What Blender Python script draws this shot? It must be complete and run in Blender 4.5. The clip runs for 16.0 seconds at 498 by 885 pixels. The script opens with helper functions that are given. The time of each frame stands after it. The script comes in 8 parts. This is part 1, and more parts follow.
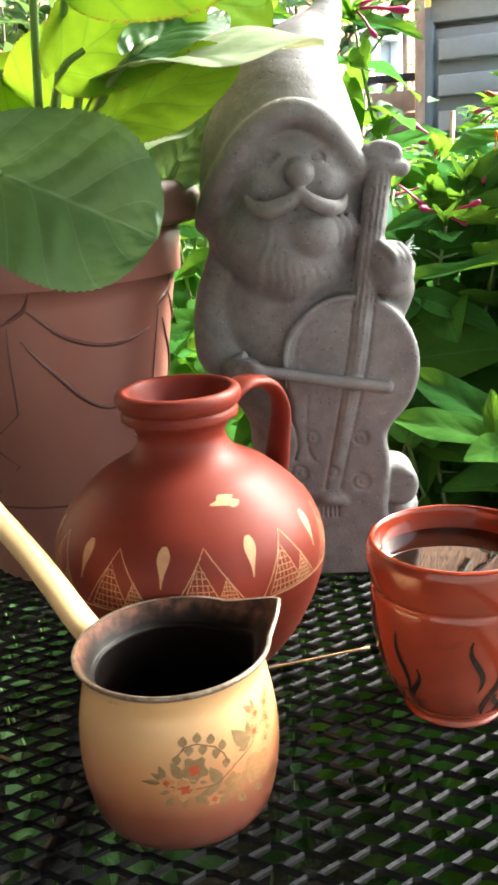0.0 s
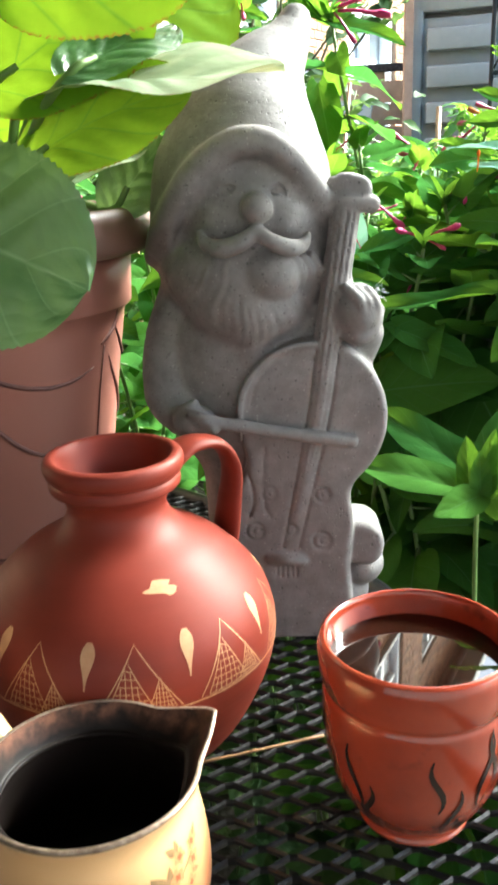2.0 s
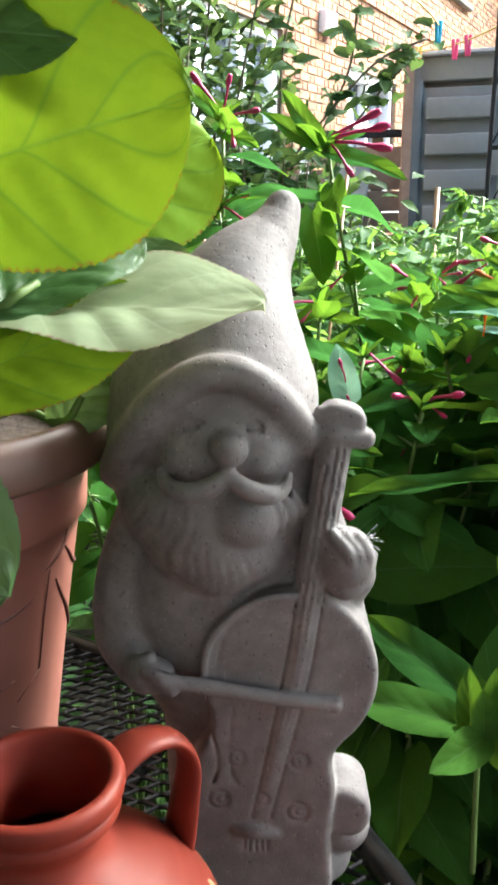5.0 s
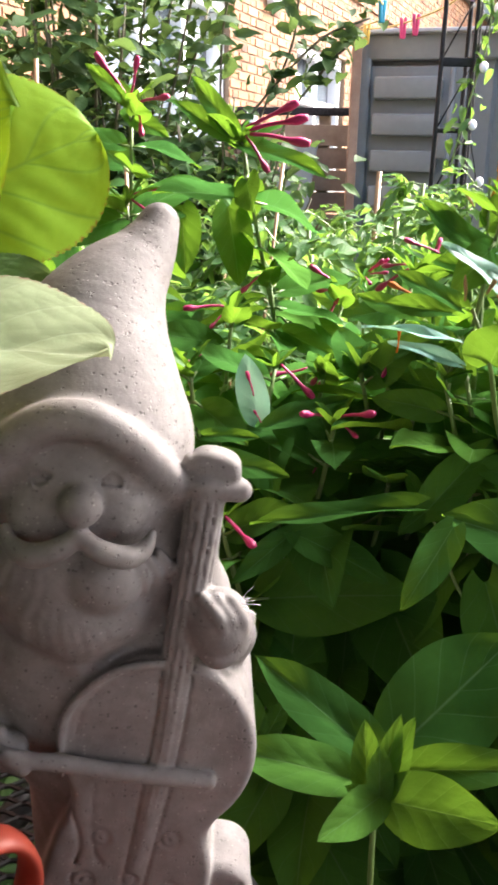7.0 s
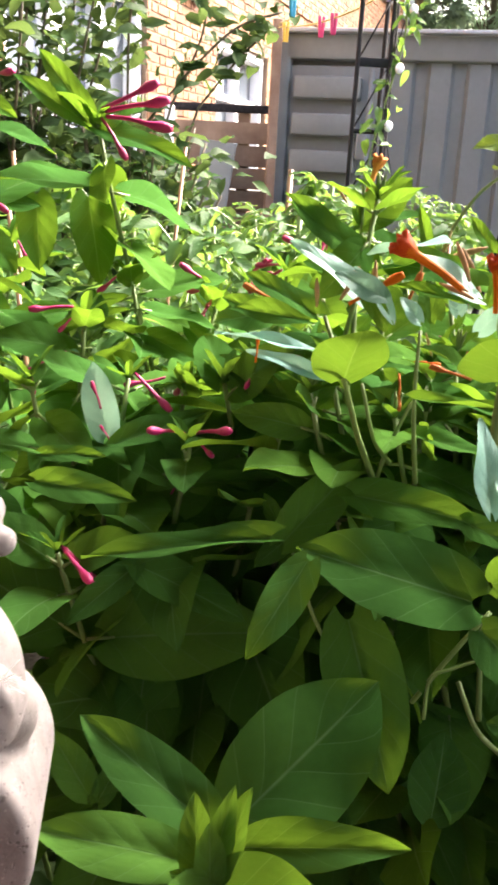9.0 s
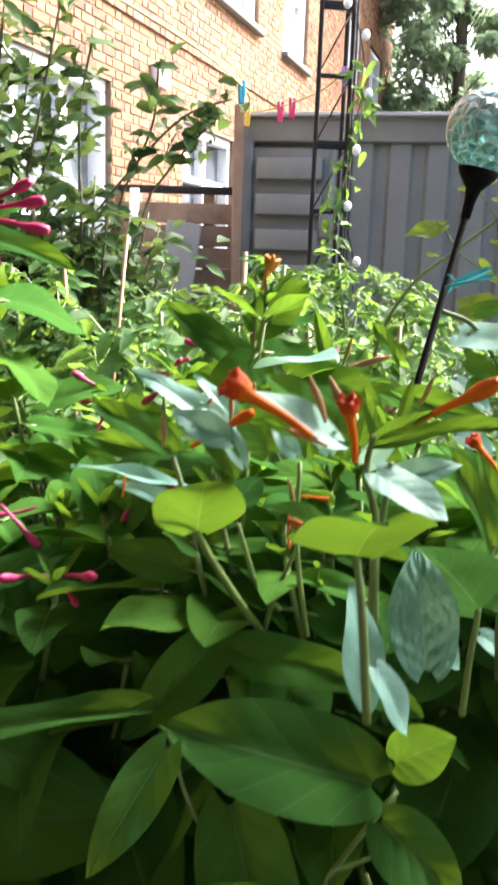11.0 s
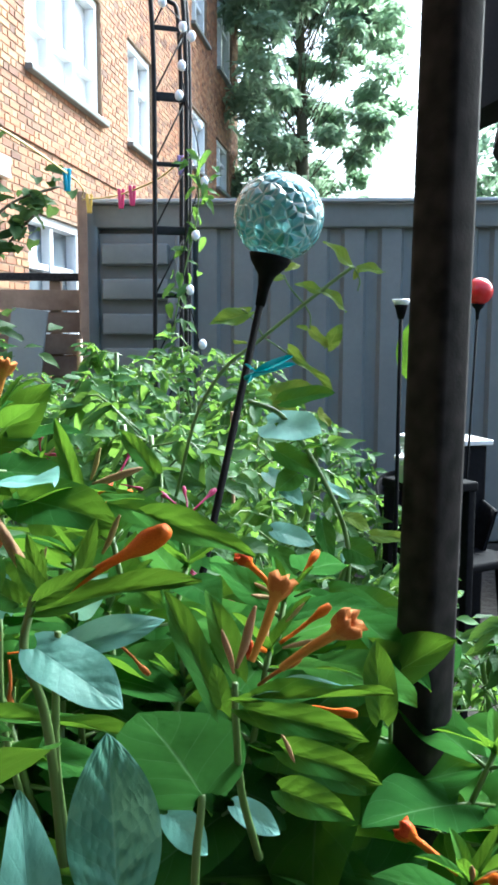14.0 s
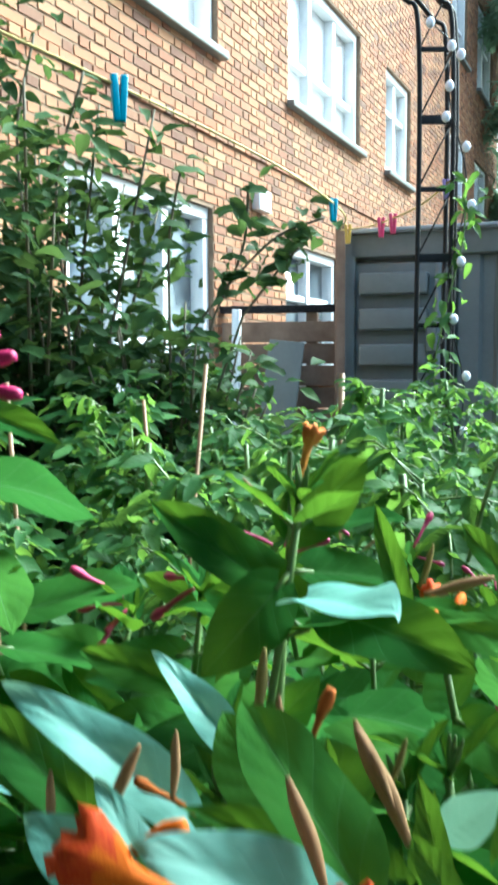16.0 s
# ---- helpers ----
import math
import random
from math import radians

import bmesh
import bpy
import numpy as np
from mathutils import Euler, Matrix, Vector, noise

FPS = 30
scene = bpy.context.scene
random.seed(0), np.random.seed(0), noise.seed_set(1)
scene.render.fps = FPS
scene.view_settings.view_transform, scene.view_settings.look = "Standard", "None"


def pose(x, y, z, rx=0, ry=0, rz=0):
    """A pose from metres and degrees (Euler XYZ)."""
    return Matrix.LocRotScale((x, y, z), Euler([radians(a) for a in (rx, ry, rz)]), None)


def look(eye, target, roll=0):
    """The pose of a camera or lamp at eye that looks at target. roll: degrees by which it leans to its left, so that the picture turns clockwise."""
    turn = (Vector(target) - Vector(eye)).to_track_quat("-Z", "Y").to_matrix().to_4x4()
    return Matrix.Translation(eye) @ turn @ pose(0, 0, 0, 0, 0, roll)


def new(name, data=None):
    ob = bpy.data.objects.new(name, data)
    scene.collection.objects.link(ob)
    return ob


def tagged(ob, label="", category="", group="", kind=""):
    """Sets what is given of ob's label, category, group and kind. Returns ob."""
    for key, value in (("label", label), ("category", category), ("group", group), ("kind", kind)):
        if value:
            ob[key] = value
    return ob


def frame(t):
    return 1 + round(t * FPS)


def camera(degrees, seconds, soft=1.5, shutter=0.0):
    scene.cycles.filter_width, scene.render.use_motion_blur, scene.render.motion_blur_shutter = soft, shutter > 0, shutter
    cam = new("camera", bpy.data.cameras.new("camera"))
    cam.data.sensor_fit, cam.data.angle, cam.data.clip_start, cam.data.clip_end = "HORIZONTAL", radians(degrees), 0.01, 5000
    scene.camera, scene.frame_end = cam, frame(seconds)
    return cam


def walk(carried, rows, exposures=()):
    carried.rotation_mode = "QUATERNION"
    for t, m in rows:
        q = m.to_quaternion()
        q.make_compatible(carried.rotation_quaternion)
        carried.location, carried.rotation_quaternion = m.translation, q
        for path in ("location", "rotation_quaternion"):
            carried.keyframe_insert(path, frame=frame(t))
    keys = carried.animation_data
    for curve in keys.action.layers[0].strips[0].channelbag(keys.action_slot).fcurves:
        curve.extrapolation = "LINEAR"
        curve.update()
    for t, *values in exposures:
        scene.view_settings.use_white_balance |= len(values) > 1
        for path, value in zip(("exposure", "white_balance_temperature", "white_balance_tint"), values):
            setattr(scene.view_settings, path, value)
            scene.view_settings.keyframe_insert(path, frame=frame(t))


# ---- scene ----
cam = camera(31.9, 16.0, 3.1, 0.5)
METRES, EYE, TILT, LEAN, TURN = 1.0, 1.05, -21.0, 0.0, 0.0
PATH = [
    (0, (0.069, 0.002, 1.088), (-0.03, 1.91, 0.499), -3.6),
    (0.5, (0.083, 0.013, 1.092), (-0.004, 1.915, 0.482), -3.3),
    (1, (0.087, 0.03, 1.097), (0.013, 1.928, 0.471), -2.8),
    (1.5, (0.094, 0.055, 1.098), (0.017, 1.951, 0.466), -2.8),
    (2, (0.09, 0.073, 1.118), (0.03, 1.971, 0.493), -2.2),
    (2.5, (0.102, 0.094, 1.124), (0.056, 2.006, 0.539), -2.4),
    (3, (0.11, 0.113, 1.129), (0.076, 2.026, 0.548), -2.2),
    (3.2, (0.104, 0.121, 1.131), (0.083, 2.033, 0.545), -1.7),
    (5.3, (0.102, 0.207, 1.222), (0.07, 2.134, 0.688), 0.0),
    (5.5, (0.108, 0.214, 1.225), (0.092, 2.14, 0.687), 0.2),
    (6, (0.117, 0.236, 1.23), (0.14, 2.156, 0.673), 1.0),
    (6.5, (0.13, 0.247, 1.236), (0.184, 2.16, 0.655), 1.7),
    (7, (0.144, 0.26, 1.235), (0.224, 2.169, 0.644), 1.4),
    (7.5, (0.162, 0.281, 1.238), (0.269, 2.189, 0.647), 1.6),
    (8, (0.179, 0.302, 1.236), (0.317, 2.208, 0.648), 1.9),
    (8.5, (0.198, 0.32, 1.23), (0.388, 2.222, 0.642), 2.6),
    (9, (0.212, 0.337, 1.229), (0.456, 2.233, 0.641), 3.0),
    (9.5, (0.226, 0.351, 1.235), (0.505, 2.244, 0.655), 2.9),
    (10, (0.244, 0.368, 1.241), (0.526, 2.271, 0.694), 2.4),
    (10.2, (0.251, 0.372, 1.242), (0.537, 2.277, 0.704), 2.3),
    (12.3, (0.376, 0.512, 1.271), (0.647, 2.48, 1.042), 1.2),
    (12.5, (0.381, 0.514, 1.266), (0.697, 2.476, 1.042), 1.0),
    (13, (0.383, 0.496, 1.267), (0.824, 2.435, 1.051), 0.8),
    (13.5, (0.38, 0.48, 1.271), (0.953, 2.383, 1.046), 0.4),
    (14, (0.395, 0.486, 1.267), (0.965, 2.387, 1.02), 0.2),
    (14.5, (0.388, 0.499, 1.267), (0.847, 2.43, 1.022), 1.9),
    (15, (0.369, 0.546, 1.262), (0.658, 2.509, 1.018), 1.8),
    (15.5, (0.372, 0.612, 1.258), (0.448, 2.595, 1.01), 1.5),
    (16, (0.369, 0.631, 1.283), (0.388, 2.623, 1.1), -0.3),
]
walk(cam, [(t, look(eye, target, roll)) for t, eye, target, roll in PATH],
     [(0.0, 3.4, 6100, 0), (3.2, 3.24, 5750, -4), (5.3, 2.66, 6000, 6), (10.2, 2.95, 7000, 20), (12.3, 1.8, 5400, 1), (14.5, 2.12, 5300, -2), (16.0, 1.88, 5200, -11)])

# ---------- light ----------
world = bpy.data.worlds.new("sky")
scene.world = world
world.use_nodes = True
wt = world.node_tree
sky = wt.nodes.new("ShaderNodeTexSky")
sky.sky_type = "NISHITA"
sky.sun_disc = False
sky.sun_elevation, sky.sun_rotation = radians(43), radians(60)
sky.air_density, sky.dust_density, sky.ozone_density = 1.0, 6.0, 1.0
wt.links.new(sky.outputs[0], wt.nodes["Background"].inputs[0])
wt.nodes["Background"].inputs[1].default_value = 0.15
sun = new("sun", bpy.data.lights.new("sun", "SUN"))
sun.data.energy, sun.data.angle, sun.data.color = 4.5, radians(28), (1.0, 0.95, 0.87)
sun.matrix_world = look((3.0, 1.75, 3.3), (0, 0, 0))

# ---------- node helpers ----------


class Graph:
    def __init__(self, name):
        self.m = bpy.data.materials.new(name)
        self.m.use_nodes = True
        self.t = self.m.node_tree
        self.b = self.t.nodes["Principled BSDF"]
        self.out = self.t.nodes["Material Output"]

    def n(self, kind, *ins, out=0, operation=None, use_clamp=False):
        nd = self.t.nodes.new("ShaderNode" + kind)
        if operation:
            nd.operation, nd.use_clamp = operation, use_clamp
        for k, v in enumerate(ins):
            self.put(nd.inputs[k], v)
        return nd.outputs[out]

    def put(self, sock, v):
        if v is None:
            return
        if isinstance(v, bpy.types.NodeSocket):
            self.t.links.new(v, sock)
        elif isinstance(v, tuple) and len(v) == 3 and sock.type == "RGBA":
            sock.default_value = (*v, 1)
        else:
            sock.default_value = v

    def s(self, name, v):
        self.put(self.b.inputs[name], v)
        return self

    def math(self, op, a, b=0.0, clamp=False):
        return self.n("Math", a, b, operation=op, use_clamp=clamp)

    def coord(self, which="Object"):
        nd = self.t.nodes.new("ShaderNodeTexCoord")
        return nd.outputs[which]

    def noise(self, scale, detail=4.0, rough=0.55, vec=None, color=False):
        nd = self.t.nodes.new("ShaderNodeTexNoise")
        self.put(nd.inputs["Vector"], vec if vec is not None else self.coord())
        nd.inputs["Scale"].default_value = scale
        nd.inputs["Detail"].default_value = detail
        nd.inputs["Roughness"].default_value = rough
        return nd.outputs["Color" if color else "Fac"]

    def ramp(self, fac, *stops, out=0):
        nd = self.t.nodes.new("ShaderNodeValToRGB")
        self.put(nd.inputs[0], fac)
        el = nd.color_ramp.elements
        while len(el) < len(stops):
            el.new(0.5)
        for e, (p, c) in zip(el, stops):
            e.position = p
            e.color = (*c, 1) if isinstance(c, tuple) else (c, c, c, 1)
        return nd.outputs[out]

    def mix(self, f, a, b, mode="MIX"):
        nd = self.t.nodes.new("ShaderNodeMix")
        nd.data_type, nd.blend_type = "RGBA", mode
        self.put(nd.inputs[0], f)
        self.put(nd.inputs[6], a)
        self.put(nd.inputs[7], b)
        return nd.outputs[2]

    def bump(self, h, strength=0.3, dist=0.001):
        nd = self.t.nodes.new("ShaderNodeBump")
        nd.inputs["Strength"].default_value = strength
        nd.inputs["Distance"].default_value = dist
        self.put(nd.inputs["Height"], h)
        self.s("Normal", nd.outputs[0])
        return nd.outputs[0]

    def sep(self, v):
        nd = self.t.nodes.new("ShaderNodeSeparateXYZ")
        self.put(nd.inputs[0], v)
        return nd.outputs


def plain(name, c1, c2, scale=40.0, rough=0.5, metal=0.0, bump=0.2, fine=4.0, dist=0.001):
    """Two mottled tones, grain at two scales."""
    g = Graph(name)
    a = g.noise(scale)
    f = g.noise(scale * fine, 6)
    g.s("Base Color", g.mix(g.math("MULTIPLY", f, 0.35), g.ramp(a, (0.3, c1), (0.7, c2)), tuple(0.55 * c for c in c1)))
    g.s("Metallic", metal)
    g.s("Roughness", g.math("ADD", g.math("MULTIPLY", f, 0.25), rough - 0.12))
    g.bump(g.math("ADD", a, f), bump, dist)
    return g.m


def leaf_material(name, dark, light, under, gloss=0.42, veins=7.0, trans=0.38, vein_tone=0.35, island=False, quilt=0.5, glow=None, rib_w=0.055, vein_w=0.05, crinkle=0.25, rim=None, dark_veins=0.0, sheen=0.06):
    g = Graph(name)
    uv = g.sep(g.coord("UV"))
    ax = g.math("ABSOLUTE", g.math("SUBTRACT", g.math("MULTIPLY", uv[0], 2.0), 1.0))
    rib = g.ramp(ax, (0.0, 1.0), (rib_w, 0.0))
    ph = g.math("FRACT", g.math("SUBTRACT", g.math("MULTIPLY", uv[1], veins), g.math("MULTIPLY", g.math("POWER", ax, 0.8), 1.7)))
    tri = g.math("ABSOLUTE", g.math("SUBTRACT", ph, 0.5))
    side = g.ramp(tri, (0.0, 1.0), (vein_w, 0.0))
    vein = g.math("MAXIMUM", rib, g.math("MULTIPLY", side, 0.5))
    if island:
        rnd = g.n("NewGeometry", out=8)
    else:
        rnd = g.n("ObjectInfo", out=5)
    big = g.noise(18.0, 3)
    fine = g.noise(260.0, 3)
    fac = g.math("ADD", g.math("MULTIPLY", rnd, 0.75), g.math("MULTIPLY", big, 0.4), clamp=True)
    col = g.ramp(fac, (0.1, dark), (0.62, light), (1.0, under))
    col = g.mix(g.math("MULTIPLY", fine, 0.3), col, tuple(0.5 * c for c in dark))
    pale = tuple(min(1.0, 0.5 * a + 0.5 * b + 0.05) for a, b in zip(light, under))
    col = g.mix(g.math("MULTIPLY", vein, vein_tone), col, pale)
    if rim:
        edge = g.math("MULTIPLY", g.ramp(ax, (0.955, 0.0), (0.99, 1.0)), g.ramp(g.noise(45.0, 3), (0.42, 0.0), (0.62, 0.9)))
        col = g.mix(edge, col, rim)
    g.s("Base Color", col).s("Roughness", g.math("ADD", gloss - 0.06, g.math("MULTIPLY", fine, 0.2)))
    h = g.math("ADD", g.math("MULTIPLY", g.math("COSINE", g.math("MULTIPLY", tri, 6.283)), -quilt), g.math("MULTIPLY", vein, -0.6))
    cell = g.t.nodes.new("ShaderNodeTexVoronoi")
    g.put(cell.inputs["Vector"], g.coord("UV"))
    cell.inputs["Scale"].default_value = 13.0
    h = g.math("ADD", h, g.math("MULTIPLY", cell.outputs["Distance"], -2.0 * crinkle))
    nrm = g.bump(g.math("ADD", h, g.math("MULTIPLY", fine, 0.3)), 0.35, 0.0008)
    g.s("Specular IOR Level", sheen)
    through_col = g.mix(0.65, col, glow or (min(1.0, light[0] * 3.2), min(1.0, light[1] * 2.2), light[2] * 1.6))
    if dark_veins:
        through_col = g.mix(g.math("MULTIPLY", g.math("MAXIMUM", rib, side), dark_veins), through_col, dark)
    if rim:
        through_col = g.mix(edge, through_col, rim)
    tr = g.n("BsdfTranslucent", through_col, nrm)
    sh = g.n("MixShader", trans, g.b.outputs[0], tr)
    g.t.links.new(sh, g.out.inputs[0])
    return g.m


# ---------- mesh helpers ----------
def mesh_of(name, verts, faces, mat=None, smooth=True, uvs=None):
    me = bpy.data.meshes.new(name)
    me.from_pydata([tuple(v) for v in verts], [], [tuple(f) for f in faces])
    if uvs is not None:
        lay = me.uv_layers.new(name="UVMap")
        idx = np.empty(len(me.loops), dtype=np.int32)
        me.loops.foreach_get("vertex_index", idx)
        lay.data.foreach_set("uv", np.asarray(uvs, dtype=np.float32)[idx].ravel())
    if smooth:
        me.shade_smooth()
    if mat:
        me.materials.append(mat)
    return me


def thing(name, loc, label, category, group="", kind="", rz=0.0):
    ob = new(name)
    ob.empty_display_size = 0.05
    ob.matrix_basis = pose(*loc, 0, 0, rz)
    return tagged(ob, label, category, group, kind)


def whole(name, bm, mat, loc, label, category, group="", kind="", smooth=True, rz=0.0):
    me = bpy.data.meshes.new(name)
    bm.to_mesh(me)
    bm.free()
    if smooth:
        me.shade_smooth()
    me.materials.append(mat)
    ob = new(name, me)
    ob.matrix_basis = pose(*loc, 0, 0, rz)
    return tagged(ob, label, category, group, kind)


def part(name, bm, mat, parent, label="", smooth=True, at=None):
    """Links a bmesh (or a mesh) as one object under a thing or a part."""
    if isinstance(bm, bmesh.types.BMesh):
        me = bpy.data.meshes.new(name)
        bm.to_mesh(me)
        bm.free()
        if smooth:
            me.shade_smooth()
        me.materials.append(mat)
    else:
        me = bm
        if mat and not me.materials:
            me.materials.append(mat)
    ob = new(name, me)
    ob.parent = parent
    if at is not None:
        ob.matrix_basis = at
    return tagged(ob, label)


def box(bm, c, size, m=None, bevel=0.0):
    g = bmesh.ops.create_cube(bm, size=1.0)
    vs = g["verts"]
    mm = (m or Matrix()) @ Matrix.Translation(c) @ Matrix.Diagonal((*size, 1))
    bmesh.ops.transform(bm, matrix=mm, verts=vs)
    if bevel:
        es = list({e for v in vs for e in v.link_edges})
        bmesh.ops.bevel(bm, geom=es, offset=bevel, segments=2, affect="EDGES", profile=0.6)
    return bm


def ellip(bm, c, r, m=None, seg=20):
    g = bmesh.ops.create_uvsphere(bm, u_segments=seg, v_segments=max(8, seg * 2 // 3), radius=1.0)
    mm = Matrix.Translation(c) @ (m or Matrix()) @ Matrix.Diagonal((*(r if isinstance(r, tuple) else (r, r, r)), 1))
    bmesh.ops.transform(bm, matrix=mm, verts=g["verts"])
    return bm


def tube(bm, pts, radii, seg=8, caps=True, flat=1.0, up=None):
    """A round (or flattened) tube along points."""
    pts = [Vector(p) for p in pts]
    if not isinstance(radii, (list, tuple)):
        radii = [radii] * len(pts)
    rings = []
    ref = Vector(up) if up else None
    for i, p in enumerate(pts):
        d = (pts[min(i + 1, len(pts) - 1)] - pts[max(i - 1, 0)]).normalized()
        if ref is None:
            ref = Vector((0, 0, 1)) if abs(d.z) < 0.9 else Vector((1, 0, 0))
        x = d.cross(ref).normalized()
        y = x.cross(d).normalized()
        if not up:
            ref = y
        rings.append([bm.verts.new(p + radii[i] * (math.cos(a) * x + flat * math.sin(a) * y)) for a in (2 * math.pi * k / seg for k in range(seg))])
    for a, b in zip(rings, rings[1:]):
        for k in range(seg):
            bm.faces.new((a[k], a[(k + 1) % seg], b[(k + 1) % seg], b[k]))
    if caps:
        bm.faces.new(rings[0][::-1])
        bm.faces.new(rings[-1])
    return bm


def curve_pts(ctrl, n=12):
    """Catmull-Rom points through the controls."""
    c = [Vector(p) for p in ctrl]
    c = [2 * c[0] - c[1]] + c + [2 * c[-1] - c[-2]]
    out = []
    for i in range(1, len(c) - 2):
        for k in range(n):
            t = k / n
            p0, p1, p2, p3 = c[i - 1], c[i], c[i + 1], c[i + 2]
            out.append(0.5 * (2 * p1 + (p2 - p0) * t + (2 * p0 - 5 * p1 + 4 * p2 - p3) * t * t + (3 * p1 - p0 - 3 * p2 + p3) * t ** 3))
    out.append(c[-2])
    return out


def lathe(bm, prof, seg=64, closed=False):
    """Turns a profile of (radius, height) round z."""
    rings = []
    for r, z in prof:
        rings.append([bm.verts.new((r * math.cos(2 * math.pi * k / seg), r * math.sin(2 * math.pi * k / seg), z)) for k in range(seg)])
    for a, b in zip(rings, rings[1:]):
        for k in range(seg):
            bm.faces.new((a[k], a[(k + 1) % seg], b[(k + 1) % seg], b[k]))
    if not closed:
        bm.faces.new(rings[0][::-1])
        bm.faces.new(rings[-1])
    return bm


def smooth_prof(ctrl, n=6):
    return [(max(p.x, 0.0002), p.y) for p in (Vector((q.x, q.y)) for q in curve_pts([(r, z, 0) for r, z in ctrl], n))]


def leaf_mesh(name, mat, shape="ovate", fold=0.25, droop=0.25, wave=0.03, seed=0, nl=14, nw=8, teeth=0.0, quilt=0.0):
    """One leaf, 1 long on +Y, its upper face to +Z; its half width is 0.5 at the widest."""
    rnd = random.Random(seed)
    verts, faces, uvs = [], [], []
    ph = rnd.uniform(0, 6)
    for i in range(nl + 1):
        v = i / nl
        if shape == "ovate":
            w = min(1.0, 1.75 * (v + 0.015) ** 0.55 * (1 - v) ** 0.85 + 0.02 * (1 - v))
            w *= 0.98
        elif shape == "round":
            w = math.sqrt(max(0.0, 1 - (2 * v - 1.0) ** 2)) * (0.9 + 0.16 * v)
            w = max(w, 0.05)
        else:
            w = 1.5 * (v + 0.01) ** 0.75 * (1 - v) ** 0.75
        if i == nl:
            w = 0.004
        for j in range(nw + 1):
            u = 2 * j / nw - 1
            edge = 1.0 + (teeth * (1 if i % 2 else -1) if abs(u) > 0.99 else 0.0)
            x = 0.5 * w * u * edge
            back = 0.10 * (abs(u) ** 2) * (1 - v) ** 3 if shape != "round" else 0.12 * abs(u) ** 2 * (1 - v) ** 4
            z = fold * abs(x) - droop * v * v + wave * math.sin(9 * v + ph + (2 if u > 0 else 0)) * abs(u)
            z -= 0.55 * fold * x * x * 2
            if quilt:
                z += quilt * math.cos(2 * math.pi * (7 * v - 1.7 * abs(u) ** 0.8)) * min(1, 3 * abs(u)) * (1 - abs(u) ** 3)
            verts.append((x, v - back, z))
            uvs.append((j / nw, v))
    for i in range(nl):
        for j in range(nw):
            a = i * (nw + 1) + j
            faces.append((a, a + 1, a + nw + 2, a + nw + 1))
    return mesh_of(name, verts, faces, mat, True, uvs)


def leaf_pose(base, tip, up=(0, 0, 1), width=0.6, twist=0.0):
    """The matrix that lays a leaf of leaf_mesh() from base to tip."""
    b, t = Vector(base), Vector(tip)
    y = t - b
    ln = y.length
    y.normalize()
    x = y.cross(Vector(up))
    if x.length < 1e-4:
        x = Vector((1, 0, 0))
    x.normalize()
    z = x.cross(y)
    m = Matrix((x, y, z)).transposed().to_4x4()
    m = Matrix.Translation(b) @ m @ Matrix.Rotation(twist, 4, "Y") @ Matrix.Diagonal((ln * width, ln, ln, 1))
    return m


# ---------- materials ----------
def make_concrete():
    g = Graph("cast_stone")
    big = g.noise(16.0, 5, 0.6)
    mid = g.noise(75.0, 6, 0.65)
    grit = g.noise(330.0, 3, 0.6)

    def holes(scale, size, share):
        vor = g.t.nodes.new("ShaderNodeTexVoronoi")
        g.put(vor.inputs["Vector"], g.coord())
        vor.inputs["Scale"].default_value = scale
        near = g.ramp(g.math("ADD", vor.outputs["Distance"], g.math("MULTIPLY", g.math("SUBTRACT", grit, 0.5), 0.5)), (size * 0.5, 1.0), (size, 0.0))
        pick = g.math("LESS_THAN", g.sep(vor.outputs["Color"])[0], share)
        return g.math("MULTIPLY", near, pick)

    pits = g.math("MAXIMUM", g.math("MAXIMUM", holes(520.0, 0.40, 0.09), holes(300.0, 0.34, 0.05)), g.ramp(g.noise(210.0, 4, 0.7), (0.625, 0.0), (0.69, 1.0)))
    specks = holes(430.0, 0.30, 0.12)
    col = g.ramp(big, (0.3, (0.165, 0.156, 0.156)), (0.7, (0.268, 0.256, 0.254)))
    col = g.mix(g.ramp(mid, (0.4, 0.0), (0.7, 0.75)), col, (0.125, 0.112, 0.11))
    col = g.mix(g.math("MULTIPLY", grit, 0.35), col, (0.16, 0.14, 0.138))
    col = g.mix(g.math("MULTIPLY", specks, 0.35), col, (0.46, 0.43, 0.41))
    col = g.mix(g.math("MULTIPLY", pits, 0.5), col, (0.045, 0.037, 0.035))
    g.s("Base Color", col).s("Roughness", 0.66).s("Specular IOR Level", 0.45)
    h = g.math("SUBTRACT", g.math("ADD", g.math("MULTIPLY", mid, 0.75), g.math("MULTIPLY", grit, 0.35)), g.math("MULTIPLY", pits, 0.7))
    g.bump(g.math("ADD", h, g.math("MULTIPLY", specks, 0.15)), 0.5, 0.0012)
    return g.m


def make_brick(name, tones):
    g = Graph(name)
    rnd = g.n("NewGeometry", out=8)
    col = g.ramp(rnd, *tones)
    nz = g.noise(28.0, 5, 0.65)
    stain = g.noise(0.9, 4)
    col = g.mix(g.math("MULTIPLY", nz, 0.5), col, (0.2, 0.11, 0.065))
    col = g.mix(g.ramp(stain, (0.45, 0.0), (0.75, 0.3)), col, (0.30, 0.20, 0.125))
    g.s("Base Color", col).s("Roughness", 0.9)
    g.bump(nz, 0.5, 0.004)
    return g.m


